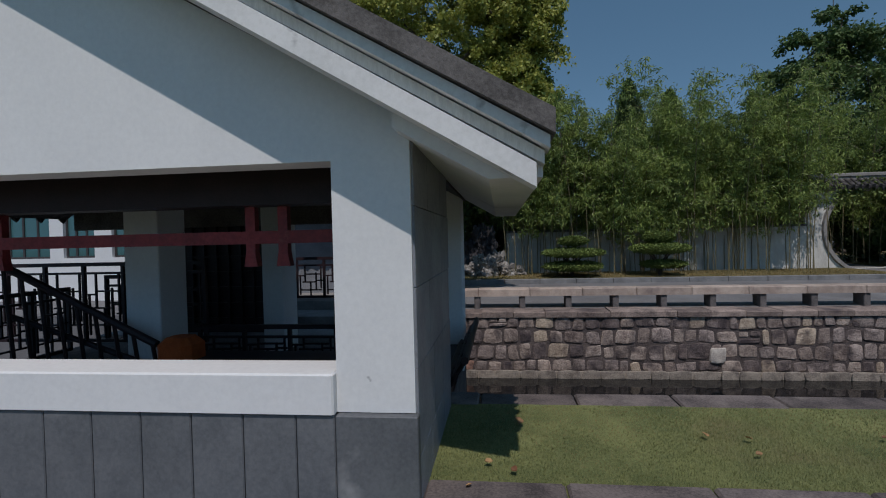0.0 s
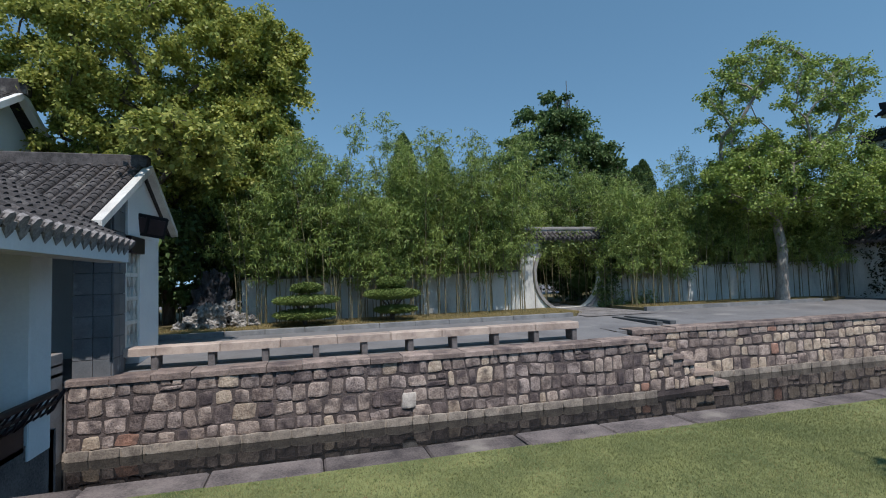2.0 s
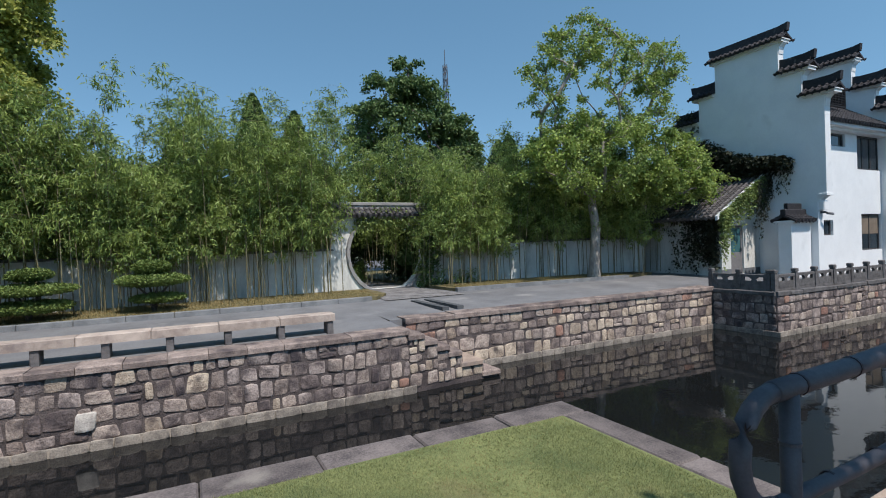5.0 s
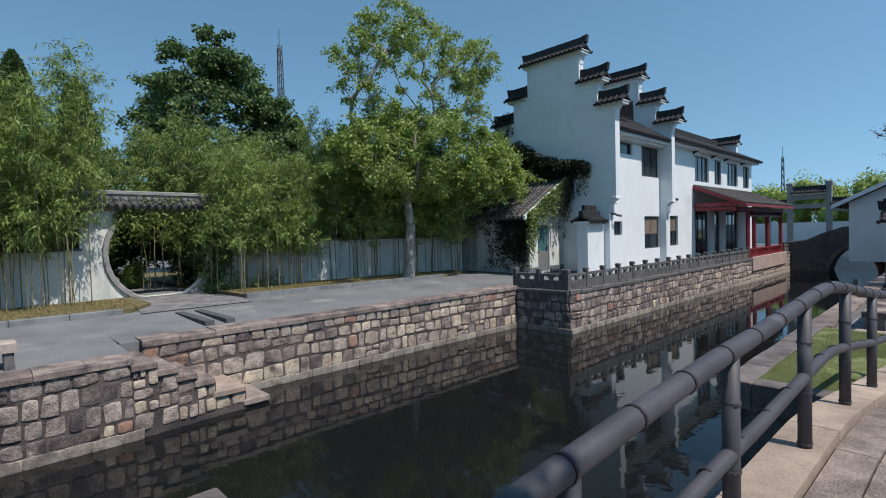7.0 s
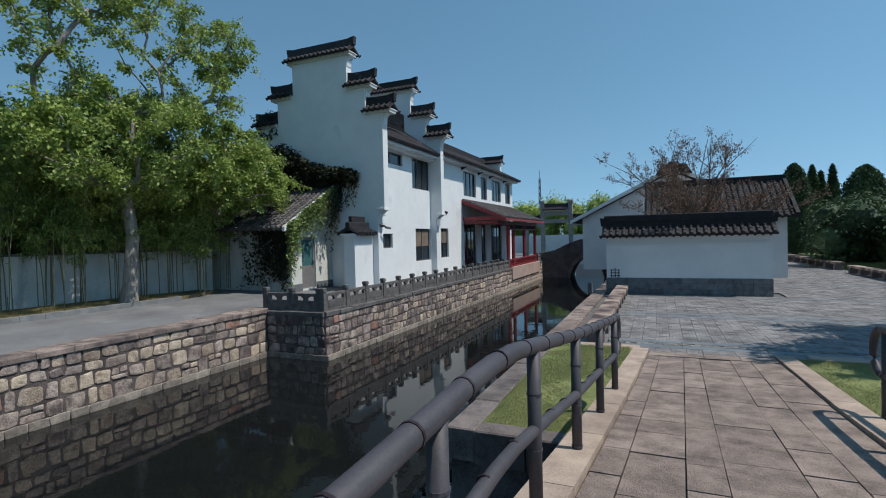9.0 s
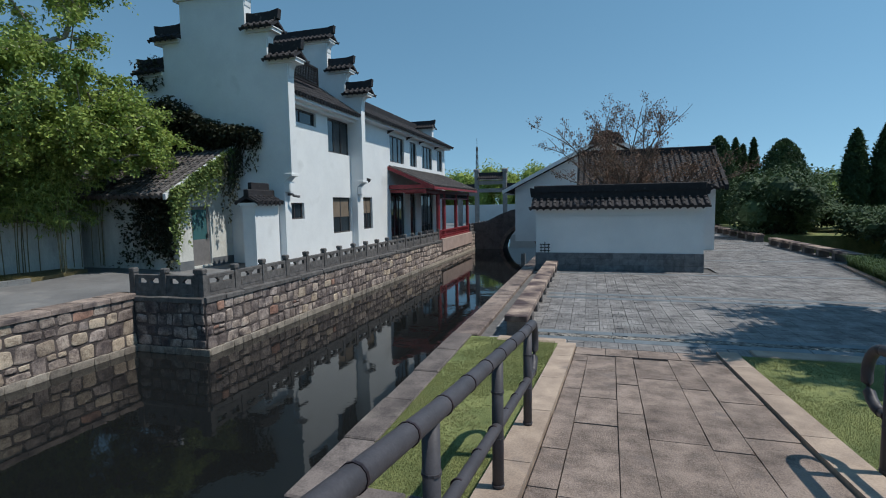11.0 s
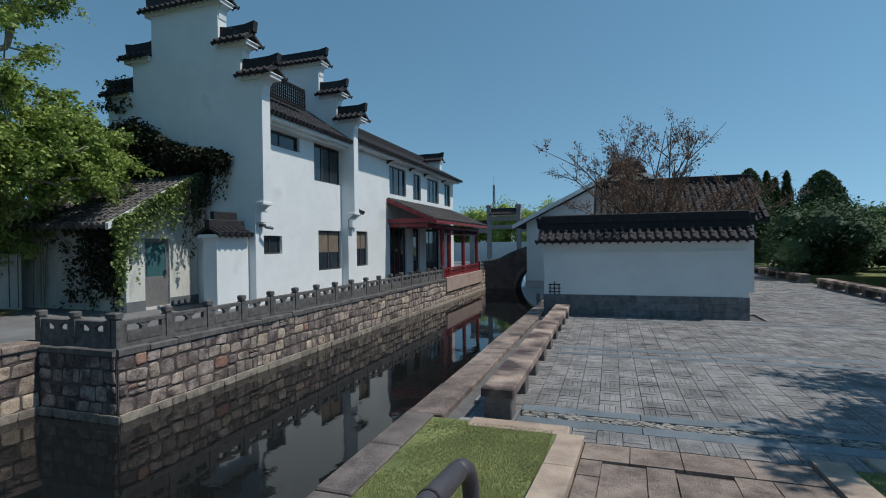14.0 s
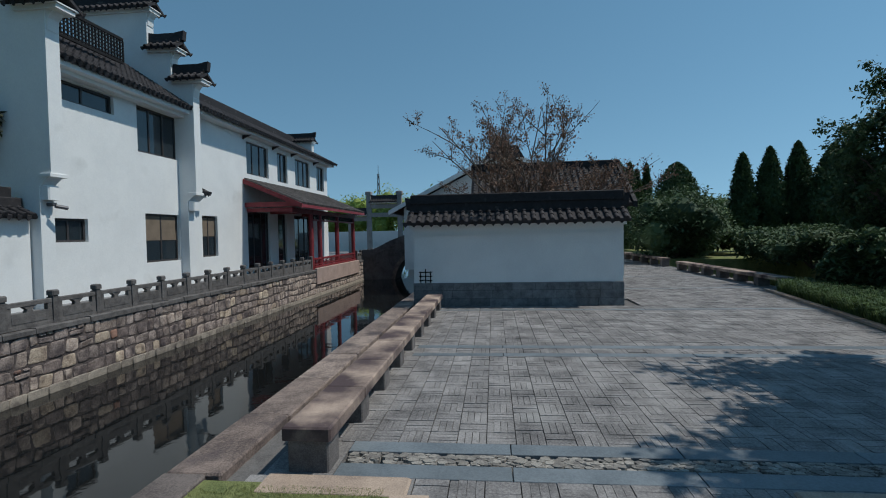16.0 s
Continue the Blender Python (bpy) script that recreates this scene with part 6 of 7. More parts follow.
lump_tree("young_tree", (19.2, 15.0, 0.5), "forked tree with pale trunk and airy yellow-green crown", 12, 1.95, 0.20, (((20.2, 14.8, 5.0), (4.7, 2.2, 1.6), 66, 0.68, 780), ((20.0, 15.0, 7.9), (3.9, 2.0, 2.3), 58, 0.52, 290), ((18.7, 15.0, 9.3), (1.5, 1.1, 1.1), 16, 0.44, 240), ((22.6, 15.0, 8.8), (1.3, 1.0, 1.2), 16, 0.46, 260), ((22.6, 13.8, 4.2), (1.9, 0.9, 0.9), 24, 0.6, 700)), M["greenleaf"], M["palebark"], 0.105, 0.7, lean=(0.2, 0))
# leafy tree on the near lawn whose shade reaches the canal side
lump_tree("broad_tree", (7.6, -2.9, 0.2), "leafy tree on the lawn beside the path", 44, 2.6, 0.16, (((7.2, -1.0, 5.6), (1.45, 0.5, 0.6), 18, 0.55, 150),), M["greenleaf"], M["bark"], 0.14, 0.65)
lump_tree("broad_tree", (17.4, 28.0, 0.4), "dense dark green tree behind the bamboo", 21, 4.0, 0.25, (((17.2, 28.0, 8.2), (3.6, 2.5, 4.0), 60, 1.0, 620), ((17.4, 28.0, 11.6), (0.8, 0.8, 1.3), 8, 0.6, 420), ((20.6, 28.0, 7.6), (1.6, 1.5, 2.6), 18, 0.9, 560)), M["midleaf"], M["bark"], 0.21, 0.6)
for i, (x, y, h) in enumerate(((0.5, 21.5, 6.2), (4, 21.5, 6.0), (7.5, 21.5, 6.4), (14.5, 21.5, 6.3), (18, 21.0, 6.0), (-9, 24, 8.0), (22.2, 19.3, 5.2), (26.5, 21.0, 6.0), (31, 24, 6.5), (-5, 21.0, 6.2), (11.5, 27.5, 7.0), (-2.2, 18.6, 4.6), (-4.8, 18.0, 4.6))):
    lump_tree("broad_tree", (x, y, 0.4), "dark leafy tree behind the bamboo", 50 + i, h * 0.3, 0.2, (((x, y, h * 0.58), (2.7, 1.8, h * 0.36), 26, 0.95, 300),), M["darkleaf"], M["bark"], 0.25, 0.55)


def conifer(at, h, r, label, mat_, seed, column=False):
    t = thing("conifer_tree", at, label, "tree", "conifers")
    s = Shape()
    s.tube([at, (at[0], at[1], at[2] + h * 0.85)], [h * 0.03, 0.02], 6)
    part("trunk", s, M["bark"], t, tidy=False)
    rnd = random.Random(seed)
    c = Shape()
    def reach(u, a):
        prof = (min(1, (0.25 + 2.2 * u)) * (1 - u ** 2.6) ** 0.8 if column else min(1, 0.75 + 1.2 * u) * (1 - u ** 2.4) ** 0.62)
        w = Vector((math.cos(a) * 1.6, math.sin(a) * 1.6, u * h * (0.8 if column else 0.5) + seed))
        return r * prof * (1 + 0.22 * noise.noise(w) + 0.14 * noise.noise(w * 2.7))
    # dense inner foliage
    nu, na = 14, 14
    vs = [(at[0] + 0.80 * reach(i / nu, 6.283 * j / na) * math.cos(6.283 * j / na), at[1] + 0.80 * reach(i / nu, 6.283 * j / na) * math.sin(6.283 * j / na), at[2] + 0.02 * h + 0.95 * h * i / nu) for i in range(nu + 1) for j in range(na)]
    c.add(vs, [(i * na + j, i * na + (j + 1) % na, (i + 1) * na + (j + 1) % na, (i + 1) * na + j) for i in range(nu) for j in range(na)])
    n = int((650 + 420 * r) * h)
    for _ in range(n):
        u = rnd.random() ** 0.9
        a = rnd.uniform(0, 2 * math.pi)
        rr = reach(u, a) * rnd.uniform(0.72, 1.06)
        leaf(c, Vector((at[0] + rr * math.cos(a), at[1] + rr * math.sin(a), at[2] + 0.02 * h + u * h)), rnd.uniform(0.14, 0.30), rnd, 0.5, -0.7)
    part("crown", c, mat_, t, tidy=False)


# shaped conifers and hedges beyond the plaza
for i, (x, y, h, r, col) in enumerate(((55, -8.6, 6.6, 1.5, False), (57, -10.2, 6.6, 0.6, True), (58, -11.0, 6.2, 0.55, True), (58.5, -11.9, 6.7, 0.55, True), (52, -12.0, 5.85, 1.85, False), (50, -15.4, 6.1, 0.92, True), (50, -17.05, 6.42, 1.02, True), (50, -18.75, 6.7, 1.05, True), (48, -19.6, 6.2, 1.5, True))):
    conifer((x, y, 0.3), h, r, "dark clipped columnar cypress on the lawn" if col else "dark conical conifer on the lawn", M["conifer"], 70 + i, col)
for i, (x, y, h) in enumerate(((10.0, 40, 13.2), (13.0, 40, 12.2), (32.8, 40, 11.8), (25.0, 34, 10.4), (29, 36, 10.2))):
    conifer((x, y, -1.8), h + 1.8, 1.8, "tall far conifer rising behind the bamboo", M["darkleaf"], 90 + i)


def bush(name, at, radii, label, mat_, n, size, seed, lumps=9, category="bush"):
    t = thing(name, at, label, category)
    s = Shape()
    for k in range(5):
        a = 2.4 * k
        s.tube([at, (at[0] + 0.5 * radii[0] * math.cos(a), at[1] + 0.5 * radii[1] * math.sin(a), at[2] + radii[2])], [0.05, 0.015], 5)
    part("stem", s, M["bark"], t, tidy=False)
    rnd = random.Random(seed)
    c = Shape()
    for k in range(lumps):
        p = (at[0] + radii[0] * rnd.uniform(-0.65, 0.65), at[1] + radii[1] * rnd.uniform(-0.65, 0.65), at[2] + radii[2] * rnd.uniform(0.5, 1.35))
        f = rnd.uniform(0.45, 0.7)
        leaf_cloud(c, p, (radii[0] * f, radii[1] * f, radii[2] * f), n // lumps, size, rnd, 0.5, 0, 0.5)
        # dense inner foliage of the lump
        k0 = len(c.v)
        g = 0.62 * f
        ring = [(math.cos(0.785 * j), math.sin(0.785 * j)) for j in range(8)]
        vs = [(p[0] + radii[0] * g * q * u * rnd.uniform(0.85, 1.1), p[1] + radii[1] * g * q * v * rnd.uniform(0.85, 1.1), p[2] + radii[2] * g * w) for w, q in ((-0.95, 0.3), (-0.5, 0.85), (0.1, 1.0), (0.6, 0.8), (0.97, 0.25)) for u, v in ring]
        c.add(vs, [(i * 8 + j, i * 8 + (j + 1) % 8, i * 8 + 8 + (j + 1) % 8, i * 8 + 8 + j) for i in range(4) for j in range(8)] + [tuple(32 + j for j in range(8))])
    part("leaves", c, mat_, t, tidy=False)


for i in range(7):
    bush("evergreen_bush", (43.5 + i * 1.2, -8.9 - 0.62 * i, 0.1), (2.3, 2.0, 2.15), "large dark evergreen bush beside the plaza", M["conifer"], 5200, 0.24, 100 + i)
lump_tree("evergreen_tree", (31.4, -11.8, 0.1), "big dark evergreen tree at the plaza's side", 120, 1.6, 0.2, (((31.4, -11.8, 3.4), (2.5, 2.4, 2.6), 60, 0.8, 560), ((31.6, -12.2, 6.0), (1.3, 1.3, 1.5), 22, 0.7, 460)), M["conifer"], M["bark"], 0.16, 0.5)
bush("evergreen_bush", (28.6, -8.6, 0.1), (1.0, 0.9, 0.9), "dark evergreen bush beside the pond", M["conifer"], 5000, 0.2, 121)
bush("evergreen_bush", (37.0, -16.5, 0.2), (3.2, 2.6, 2.4), "dark evergreen mass behind the pond", M["conifer"], 9000, 0.26, 122, 14)
bush("flowering_bush", (60.0, -18.0, 0.3), (1.6, 1.6, 1.8), "sunlit yellow-green bush behind conifers", M["greenleaf"], 4000, 0.2, 123)
for i in range(10):
    bush("far_woods", (66 + i * 3.0, -34 + i * 2.0, 0.2), (4, 5, 3.0), "far green trees beyond the lawn", M["darkleaf"], 2500, 0.5, 140 + i, category="tree")
for i in range(8):
    bush("far_woods", (75 + 2 * i, 6 + i * 3.4, 0.2), (3, 3.2, 4.0), "far sunlit green trees behind the gateway", M["greenleaf"], 2200, 0.45, 160 + i, category="tree")
# low bushes added in place of the shade under the far trees
for i in range(4):
    bush("evergreen_bush", (46.0 + 0.4 * i, -13.4 - 1.9 * i, 0.3), (1.5, 1.3, 0.85), "dark evergreen bush added to shade the far lawn", M["conifer"], 4200, 0.2, 180 + i)
for i, (x, y, r) in enumerate(((36.5, -11.6, 1.9), (40.0, -12.2, 1.8), (42.6, -14.8, 1.7), (34.0, -14.0, 2.0))):
    bush("evergreen_bush", (x, y, 0.2), (r, r * 0.9, 0.95), "low dark evergreen mass added for shade beside the pond", M["conifer"], 4600, 0.2, 190 + i)
# tree whose shade falls on the plaza
lump_tree("camphor_tree", (22.6, -6.9, 0.1), "dense dark evergreen tree shading the plaza", 31, 3.4, 0.2, (((20.3, -7.5, 5.9), (3.1, 2.8, 1.5), 70, 0.8, 540),), M["conifer"], M["bark"], 0.2, 0.5)

# clipped cloud shrubs
def cloud_shrub(at, w, label, seed, tiers):
    t = thing("cloud_shrub", at, label, "shrub", "clipped cloud shrubs")
    s = Shape()
    for k in range(4):
        a = k * 1.6 + seed
        s.tube([at, (at[0] + 0.12 * math.cos(a), at[1] + 0.12 * math.sin(a), at[2] + 0.4), (at[0] + 0.3 * w * math.cos(a), at[1] + 0.3 * w * math.sin(a), at[2] + 0.75)], [0.05, 0.035, 0.015], 6)
    part("stem", s, M["bark"], t, tidy=False)
    rnd = random.Random(seed)
    for z, r, h, ox in tiers:
        c = Shape()
        leaf_cloud(c, (at[0] + ox, at[1], at[2] + z), (r, r, h), int(15000 * r), 0.06, rnd, 0.6, -0.3, 0.55)
        part("leaf_pad", c, M["shrub"], t, tidy=False)


cloud_shrub((2.1, 15.2, 0.5), 1.5, "clipped shrub in three flat green tiers", 4, ((0.32, 0.90, 0.15, 0), (0.72, 0.94, 0.14, 0.03), (1.06, 0.46, 0.15, 0.05)))
cloud_shrub((4.62, 15.25, 0.5), 1.5, "clipped shrub with a domed green top", 5, ((0.34, 0.66, 0.12, 0.1), (0.80, 0.86, 0.17, 0), (1.12, 0.46, 0.19, -0.02)))

# ivy on the lean-to, its verge and the wall beside it
ivy = thing("ivy", (24.4, 12.5, 0.3), "ivy hanging over the lean-to's verge and wall", "climbing plant")
rnd = random.Random(77)
c = Shape()
for i in range(300):
    u = rnd.random() ** 1.15 * 0.86
    x, z = lerp(23.0, 26.1, u), lerp(2.66, 4.4, u)
    hang = rnd.uniform(0.1, 0.55) + (1.0 * rnd.random() if rnd.random() < 0.35 else 0) + (1.2 * rnd.random() if u < 0.2 and rnd.random() < 0.5 else 0)
    n = int(8 + hang * 15)
    for k in range(n):
        t = rnd.random()
        leaf(c, Vector((x + rnd.uniform(-0.06, 0.06), 12.34 + rnd.uniform(-0.07, 0.10), z + 0.1 - hang * t)), rnd.uniform(0.07, 0.12), rnd, 0.7, 0.5, 0.0, 1.2)
part("verge_ivy", c, M["ivy"], ivy, tidy=False)
c = Shape()
VINE_TOP = [(11.4, 4.70), (12.75, 4.95), (14.0, 5.45), (14.8, 6.05), (16.7, 5.85), (17.4, 5.6)]
for i in range(760):
    y = rnd.uniform(11.5, 17.3)
    top = profile(VINE_TOP, y)
    low = 4.30 if y > 12.5 else top - 0.22
    z = lerp(low, top, rnd.random())
    leaf_cloud(c, (25.78 + rnd.uniform(-0.30, 0.12), y, z), (0.20, 0.22, 0.17), 20, 0.13, rnd, 0.7, 0.4)
for i in range(46):
    y, z = rnd.uniform(15.35, 16.7), rnd.uniform(6.5, 7.55)
    leaf_cloud(c, (26.1 + rnd.uniform(-0.3, 0.3), y, z), (0.18, 0.18, 0.16), 20, 0.12, rnd, 0.7, 0.5)
for i in range(26):
    x, y = 25.15 + rnd.random() * 0.95, 12.3 + rnd.uniform(-0.12, 0.1)
    top, drop = lerp(3.95, 4.62, (x - 25.15) / 0.95), rnd.uniform(0.5, 1.3) + (1.2 * rnd.random() if i % 2 else 0)
    for k in range(int(38 * drop)):
        t = rnd.random() ** 0.9
        leaf(c, Vector((x + rnd.gauss(0, 0.035 * (1.3 - t)) - 0.12 * t, y + rnd.gauss(0, 0.03), top - drop * t)), 0.11, rnd, 0.5, 0.9, 0.0, 1.2)
for i in range(9):
    y = 11.45 + i * 0.1
    for k in range(34):
        leaf(c, Vector((25.88 + rnd.uniform(-0.08, 0.08), y + rnd.uniform(-0.06, 0.06), 4.6 - rnd.random() * (0.35 + 0.4 * (i % 3)))), 0.11, rnd, 0.5, 0.9)
part("dark_ivy", c, M["ivydark"], ivy, "dark dry ivy mass", tidy=False)
c = Shape()
for i in range(300):
    u = rnd.random() ** 1.4
    leaf_cloud(c, (23.55 + rnd.uniform(-0.1, 0.05), 13.0 + 2.6 * u * rnd.random(), 0.5 + 2.2 * rnd.random() ** 0.6), (0.16, 0.2, 0.2), 16, 0.11, rnd, 0.7, 0.5)
part("wall_ivy", c, M["ivydark"], ivy, tidy=False)
# ivy over the moon gate
ivy2 = thing("ivy", (12.6, 17.2, 0.45), "ivy draped over the moon gate", "climbing plant")
c = Shape()
for i in range(150):
    a = rnd.uniform(-0.75, 2.5)
    r = 1.36 + rnd.uniform(-0.22, 0.3)
    leaf_cloud(c, (cx + r * math.cos(a), 17.2 + rnd.uniform(-0.12, 0.05), cz + r * math.sin(a)), (0.16, 0.1, 0.2), 16, 0.10, rnd, 0.7, 0.6)
for i in range(44):
    leaf_cloud(c, (13.0 + rnd.random() * 2.2, 16.9, 0.55 + 0.5 * rnd.random() ** 2), (0.22, 0.15, 0.12), 16, 0.1, rnd, 0.6, 0.4)
part("leaves", c, M["ivy"], ivy2, tidy=False)
c = Shape()
for i in range(46):
    a = rnd.uniform(-0.95, 0.6)
    leaf_cloud(c, (cx + (1.5 + 0.4 * rnd.random()) * math.cos(a), 17.05 + rnd.uniform(-0.15, 0.05), cz + 1.5 * math.sin(a)), (0.2, 0.14, 0.26), 16, 0.12, rnd, 0.6, 0.7)
part("dark_frond", c, M["darkleaf"], ivy2, "dark hanging fronds", tidy=False)
c = Shape()
for i in range(14):
    leaf_cloud(c, (rnd.uniform(9.6, 10.5), 16.95 + rnd.uniform(-0.3, 0.1), rnd.uniform(2.5, 3.7)), (0.2, 0.16, 0.16), 14, 0.15, rnd, 0.24, 0.7)
for i in range(24):
    leaf_cloud(c, (rnd.uniform(13.4, 14.3), 16.95 + rnd.uniform(-0.3, 0.1), rnd.uniform(2.4, 3.6)), (0.2, 0.16, 0.16), 14, 0.15, rnd, 0.24, 0.7)
part("hanging_spray", c, M["bamboo"], ivy2, "bamboo leaves drooping over the gate", tidy=False)
tiled_slope(gate, (9.5, 17.0, 3.07), (13.8, 17.0, 3.07), (9.5, 17.42, 3.34), M["tile"], 0.19, 0.05)
# garden beyond the gate
# dark bushes added behind the wall so that gaps in the bamboo stay dark
for i, x in enumerate((0.4, 2.6, 4.8, 7.0, 9.0, 14.8, 17.0, 19.2, 21.4)):
    bush("shade_bush", (x, 20.4, 0.3), (1.9, 0.9, 1.5), "dark undergrowth added behind the garden wall to close bright gaps", M["darkleaf"], 3200, 0.22, 210 + i)
bush("garden_bush", (11.75, 20.6, 0.45), (0.42, 0.42, 0.55), "yellow-green rounded bush beyond the moon gate", M["greenleaf"], 1400, 0.1, 200)
bush("garden_bush", (11.9, 22.6, 0.45), (3.4, 0.9, 1.9), "dark hedge beyond the moon gate", M["darkleaf"], 9000, 0.2, 201)

# bare tree behind the screen wall
def vase_tree(at, label, seed, limbs, reach, material, bark):
    """Many thin limbs rising and spreading from a short trunk, with twigs and few leaves."""
    t = thing("bare_tree", at, label, "tree")
    rnd = random.Random(seed)
    a = Vector(at)
    fork = a + Vector((0, 0, 1.5))
    wood, crown = Shape(), Shape()
    wood.tube([a, fork], [0.13, 0.11], 8, caps=False)
    def shoot(p, d, length, r, lv):
        pts, rad, q, e = [p], [r], p.copy(), d.copy()
        for i in range(5):
            e = (e + Vector((rnd.uniform(-0.13, 0.13), rnd.uniform(-0.13, 0.13), rnd.uniform(-0.06, 0.09)))).normalized()
            q = q + e * (length / 5)
            pts.append(q.copy())
            rad.append(max(0.006, r * (1 - 0.8 * (i + 1) / 5)))
        wood.tube(pts, rad, 5 if lv < 2 else 3, caps=False)
        if lv < 3:
            for k in range((7, 4, 3)[lv]):
                b = pts[rnd.randint(1, 4)]
                th = rnd.uniform(0, 6.283)
                nd = (e + Vector((math.cos(th), math.sin(th), rnd.uniform(-0.1, 0.5))) * 0.75).normalized()
                shoot(b, nd, length * rnd.uniform(0.26, 0.42), r * 0.4, lv + 1)
        if lv >= 1:
            for k in range(7):
                leaf_cloud(crown, rnd.choice(pts), (0.15, 0.15, 0.12), 1, 0.075, rnd, 0.6, 0.4, 0.0)
    for i in range(limbs):
        th = 2 * math.pi * (i + rnd.uniform(-0.3, 0.3)) / limbs
        el = rnd.uniform(0.42, 1.3)
        shoot(fork, Vector((math.cos(th) * math.cos(el), math.sin(th) * math.cos(el), math.sin(el))), reach * rnd.uniform(0.7, 1.08), 0.045, 0)
    part("trunk", wood, bark, t, tidy=False)
    part("crown", crown, material, t, tidy=False)


vase_tree((31.0, -0.45, 0.1), "nearly bare tree with sparse red-brown leaves", 23, 22, 4.1, M["sparse"], M["bark"])


# rocks
def rock(name, at, r, label, material, seed, squash=0.7, rough=0.35, cat="rock"):
    me = bpy.data.meshes.new(name)
    bm = bmesh.new()
    bmesh.ops.create_icosphere(bm, subdivisions=4, radius=1)
    for v in bm.verts:
        d = 1 + rough * noise.fractal(v.co * 1.7 + Vector((seed, 0, 0)), 1.0, 2.0, 4) + rough * 0.5 * noise.noise(v.co * 4 + Vector((0, seed, 0)))
        v.co = Vector((v.co.x * r[0], v.co.y * r[1], v.co.z * r[2])) * d
    bm.to_mesh(me)
    bm.free()
    me.materials.append(material)
    ob = new(name, me)
    ob.location = at
    return tagged(ob, label, cat)


for i, (x, y, z, r) in enumerate(((-0.9, 16.2, 0.62, 0.3), (-0.45, 16.0, 0.7, 0.36), (-0.1, 16.2, 0.95, 0.28), (0.25, 16.1, 0.62, 0.26), (0.55, 16.2, 0.58, 0.2), (-1.35, 16.0, 0.55, 0.16), (-0.7, 16.4, 0.9, 0.26))):
    rock("garden_rock", (x, y, z), (r, r * 0.8, r), "pale weathered limestone garden rock on the bed", M["limestone"], i * 3.1, rough=0.6)
for i, (x, z, r, h) in enumerate(((-0.95, 1.0, 0.36, 0.6), (-0.5, 1.25, 0.28, 0.75), (-0.7, 1.8, 0.24, 0.4))):
    rock("scholar_rock", (x, 17.3, z), (r, r * 0.7, h), "tall gnarled garden rock, coloured dark for the trees' shade", M["shaderock"], 40 + i * 2.7, rough=0.75)


def lettered_boulder(at, half, turn):
    """An upright flat-topped boulder with worn strokes of red paint on its face."""
    t = thing("boulder", (at[0], at[1], at[2] - half[2]), "dark blue-grey upright boulder with faded red lettering on the lawn", "rock")
    bm = bmesh.new()
    bmesh.ops.create_icosphere(bm, subdivisions=5, radius=1)
    R = Matrix.Rotation(turn, 3, "Z")
    for v in bm.verts:
        n = v.co.copy()
        q = Vector([math.copysign(abs(c) ** 0.5, c) for c in n])
        k = 1 + 0.10 * noise.fractal(n * 1.8 + Vector((4, 2, 0)), 1.0, 2.0, 4) + 0.05 * noise.noise(n * 6)
        top = 1 - 0.18 * max(0, q.z)
        v.co = R @ Vector((q.x * half[0] * top, q.y * half[1] * top, q.z * half[2])) * k + Vector((0, 0, half[2]))
    me = bpy.data.meshes.new("stone_body")
    bm.to_mesh(me)
    bm.free()
    me.materials.append(M["rock"])
    me.polygons.foreach_set("use_smooth", [True] * len(me.polygons))
    ob = new("stone_body", me)
    ob.parent = t
    for cxx, czz in ((-0.13, 0.40), (0.03, 0.41), (-0.13, 0.20), (0.03, 0.19)):
        for du, dv, w, h in ((0, 0.045, 0.08, 0.013), (0, 0.0, 0.095, 0.012), (-0.025, -0.025, 0.012, 0.08), (0.03, -0.015, 0.012, 0.065), (0.0, -0.048, 0.07, 0.012)):
            s = Shape()
            o = Vector(t.location)
            pts = []
            for yy in (-half[1] * 0.80, -half[1] * 1.06):
                for u, v in ((-w / 2, -h / 2), (w / 2, -h / 2), (w / 2, h / 2), (-w / 2, h / 2)):
                    pts.append(o + R @ Vector((cxx + du + u, yy, 0)) + Vector((0, 0, czz + dv + v)))
            s.add(pts, [(0, 1, 2, 3), (7, 6, 5, 4), (0, 4, 5, 1), (1, 5, 6, 2), (2, 6, 7, 3), (3, 7, 4, 0)])
            part("painted_stroke", s, M["redpaint"], t)


lettered_boulder((6.33, 2.02, 0.62), (0.265, 0.16, 0.262), -0.75)

# ---- arched stone bridge and gateway ----
br = thing("arch_bridge", (47, 6, -1), "dark stone arched footbridge over the canal", "bridge")
s = Shape()
n = 20
arch = [(5.7 + 1.25 * math.cos(math.pi * i / n), -1.5 + 1.95 * math.sin(math.pi * i / n)) for i in range(n + 1)]
deck = [(9.2, 0.45), (8.2, 0.55), (7.2, 1.05), (6.2, 1.42), (5.2, 1.5), (4.2, 1.35), (3.2, 0.9), (2.0, 0.35)]
s.prism([(9.2, -1.6), (9.2, 0.45)] + deck[1:] + [(2.0, -1.6)] + [(a, b) for a, b in reversed(arch)], "x", 47.0, 49.2)
part("span", s, M["concrete"], br)
s = Shape()
vs = []
for x, r in ((46.94, 1.25), (46.94, 1.5), (47.02, 1.5), (47.02, 1.25)):
    vs += [(x, 5.7 + r * math.cos(math.pi * i / n), -1.5 + (r + 0.70) * math.sin(math.pi * i / n)) for i in range(n + 1)]
s.add(vs, [(k * (n + 1) + i, k * (n + 1) + i + 1, ((k + 1) % 4) * (n + 1) + i + 1, ((k + 1) % 4) * (n + 1) + i) for k in range(4) for i in range(n)])
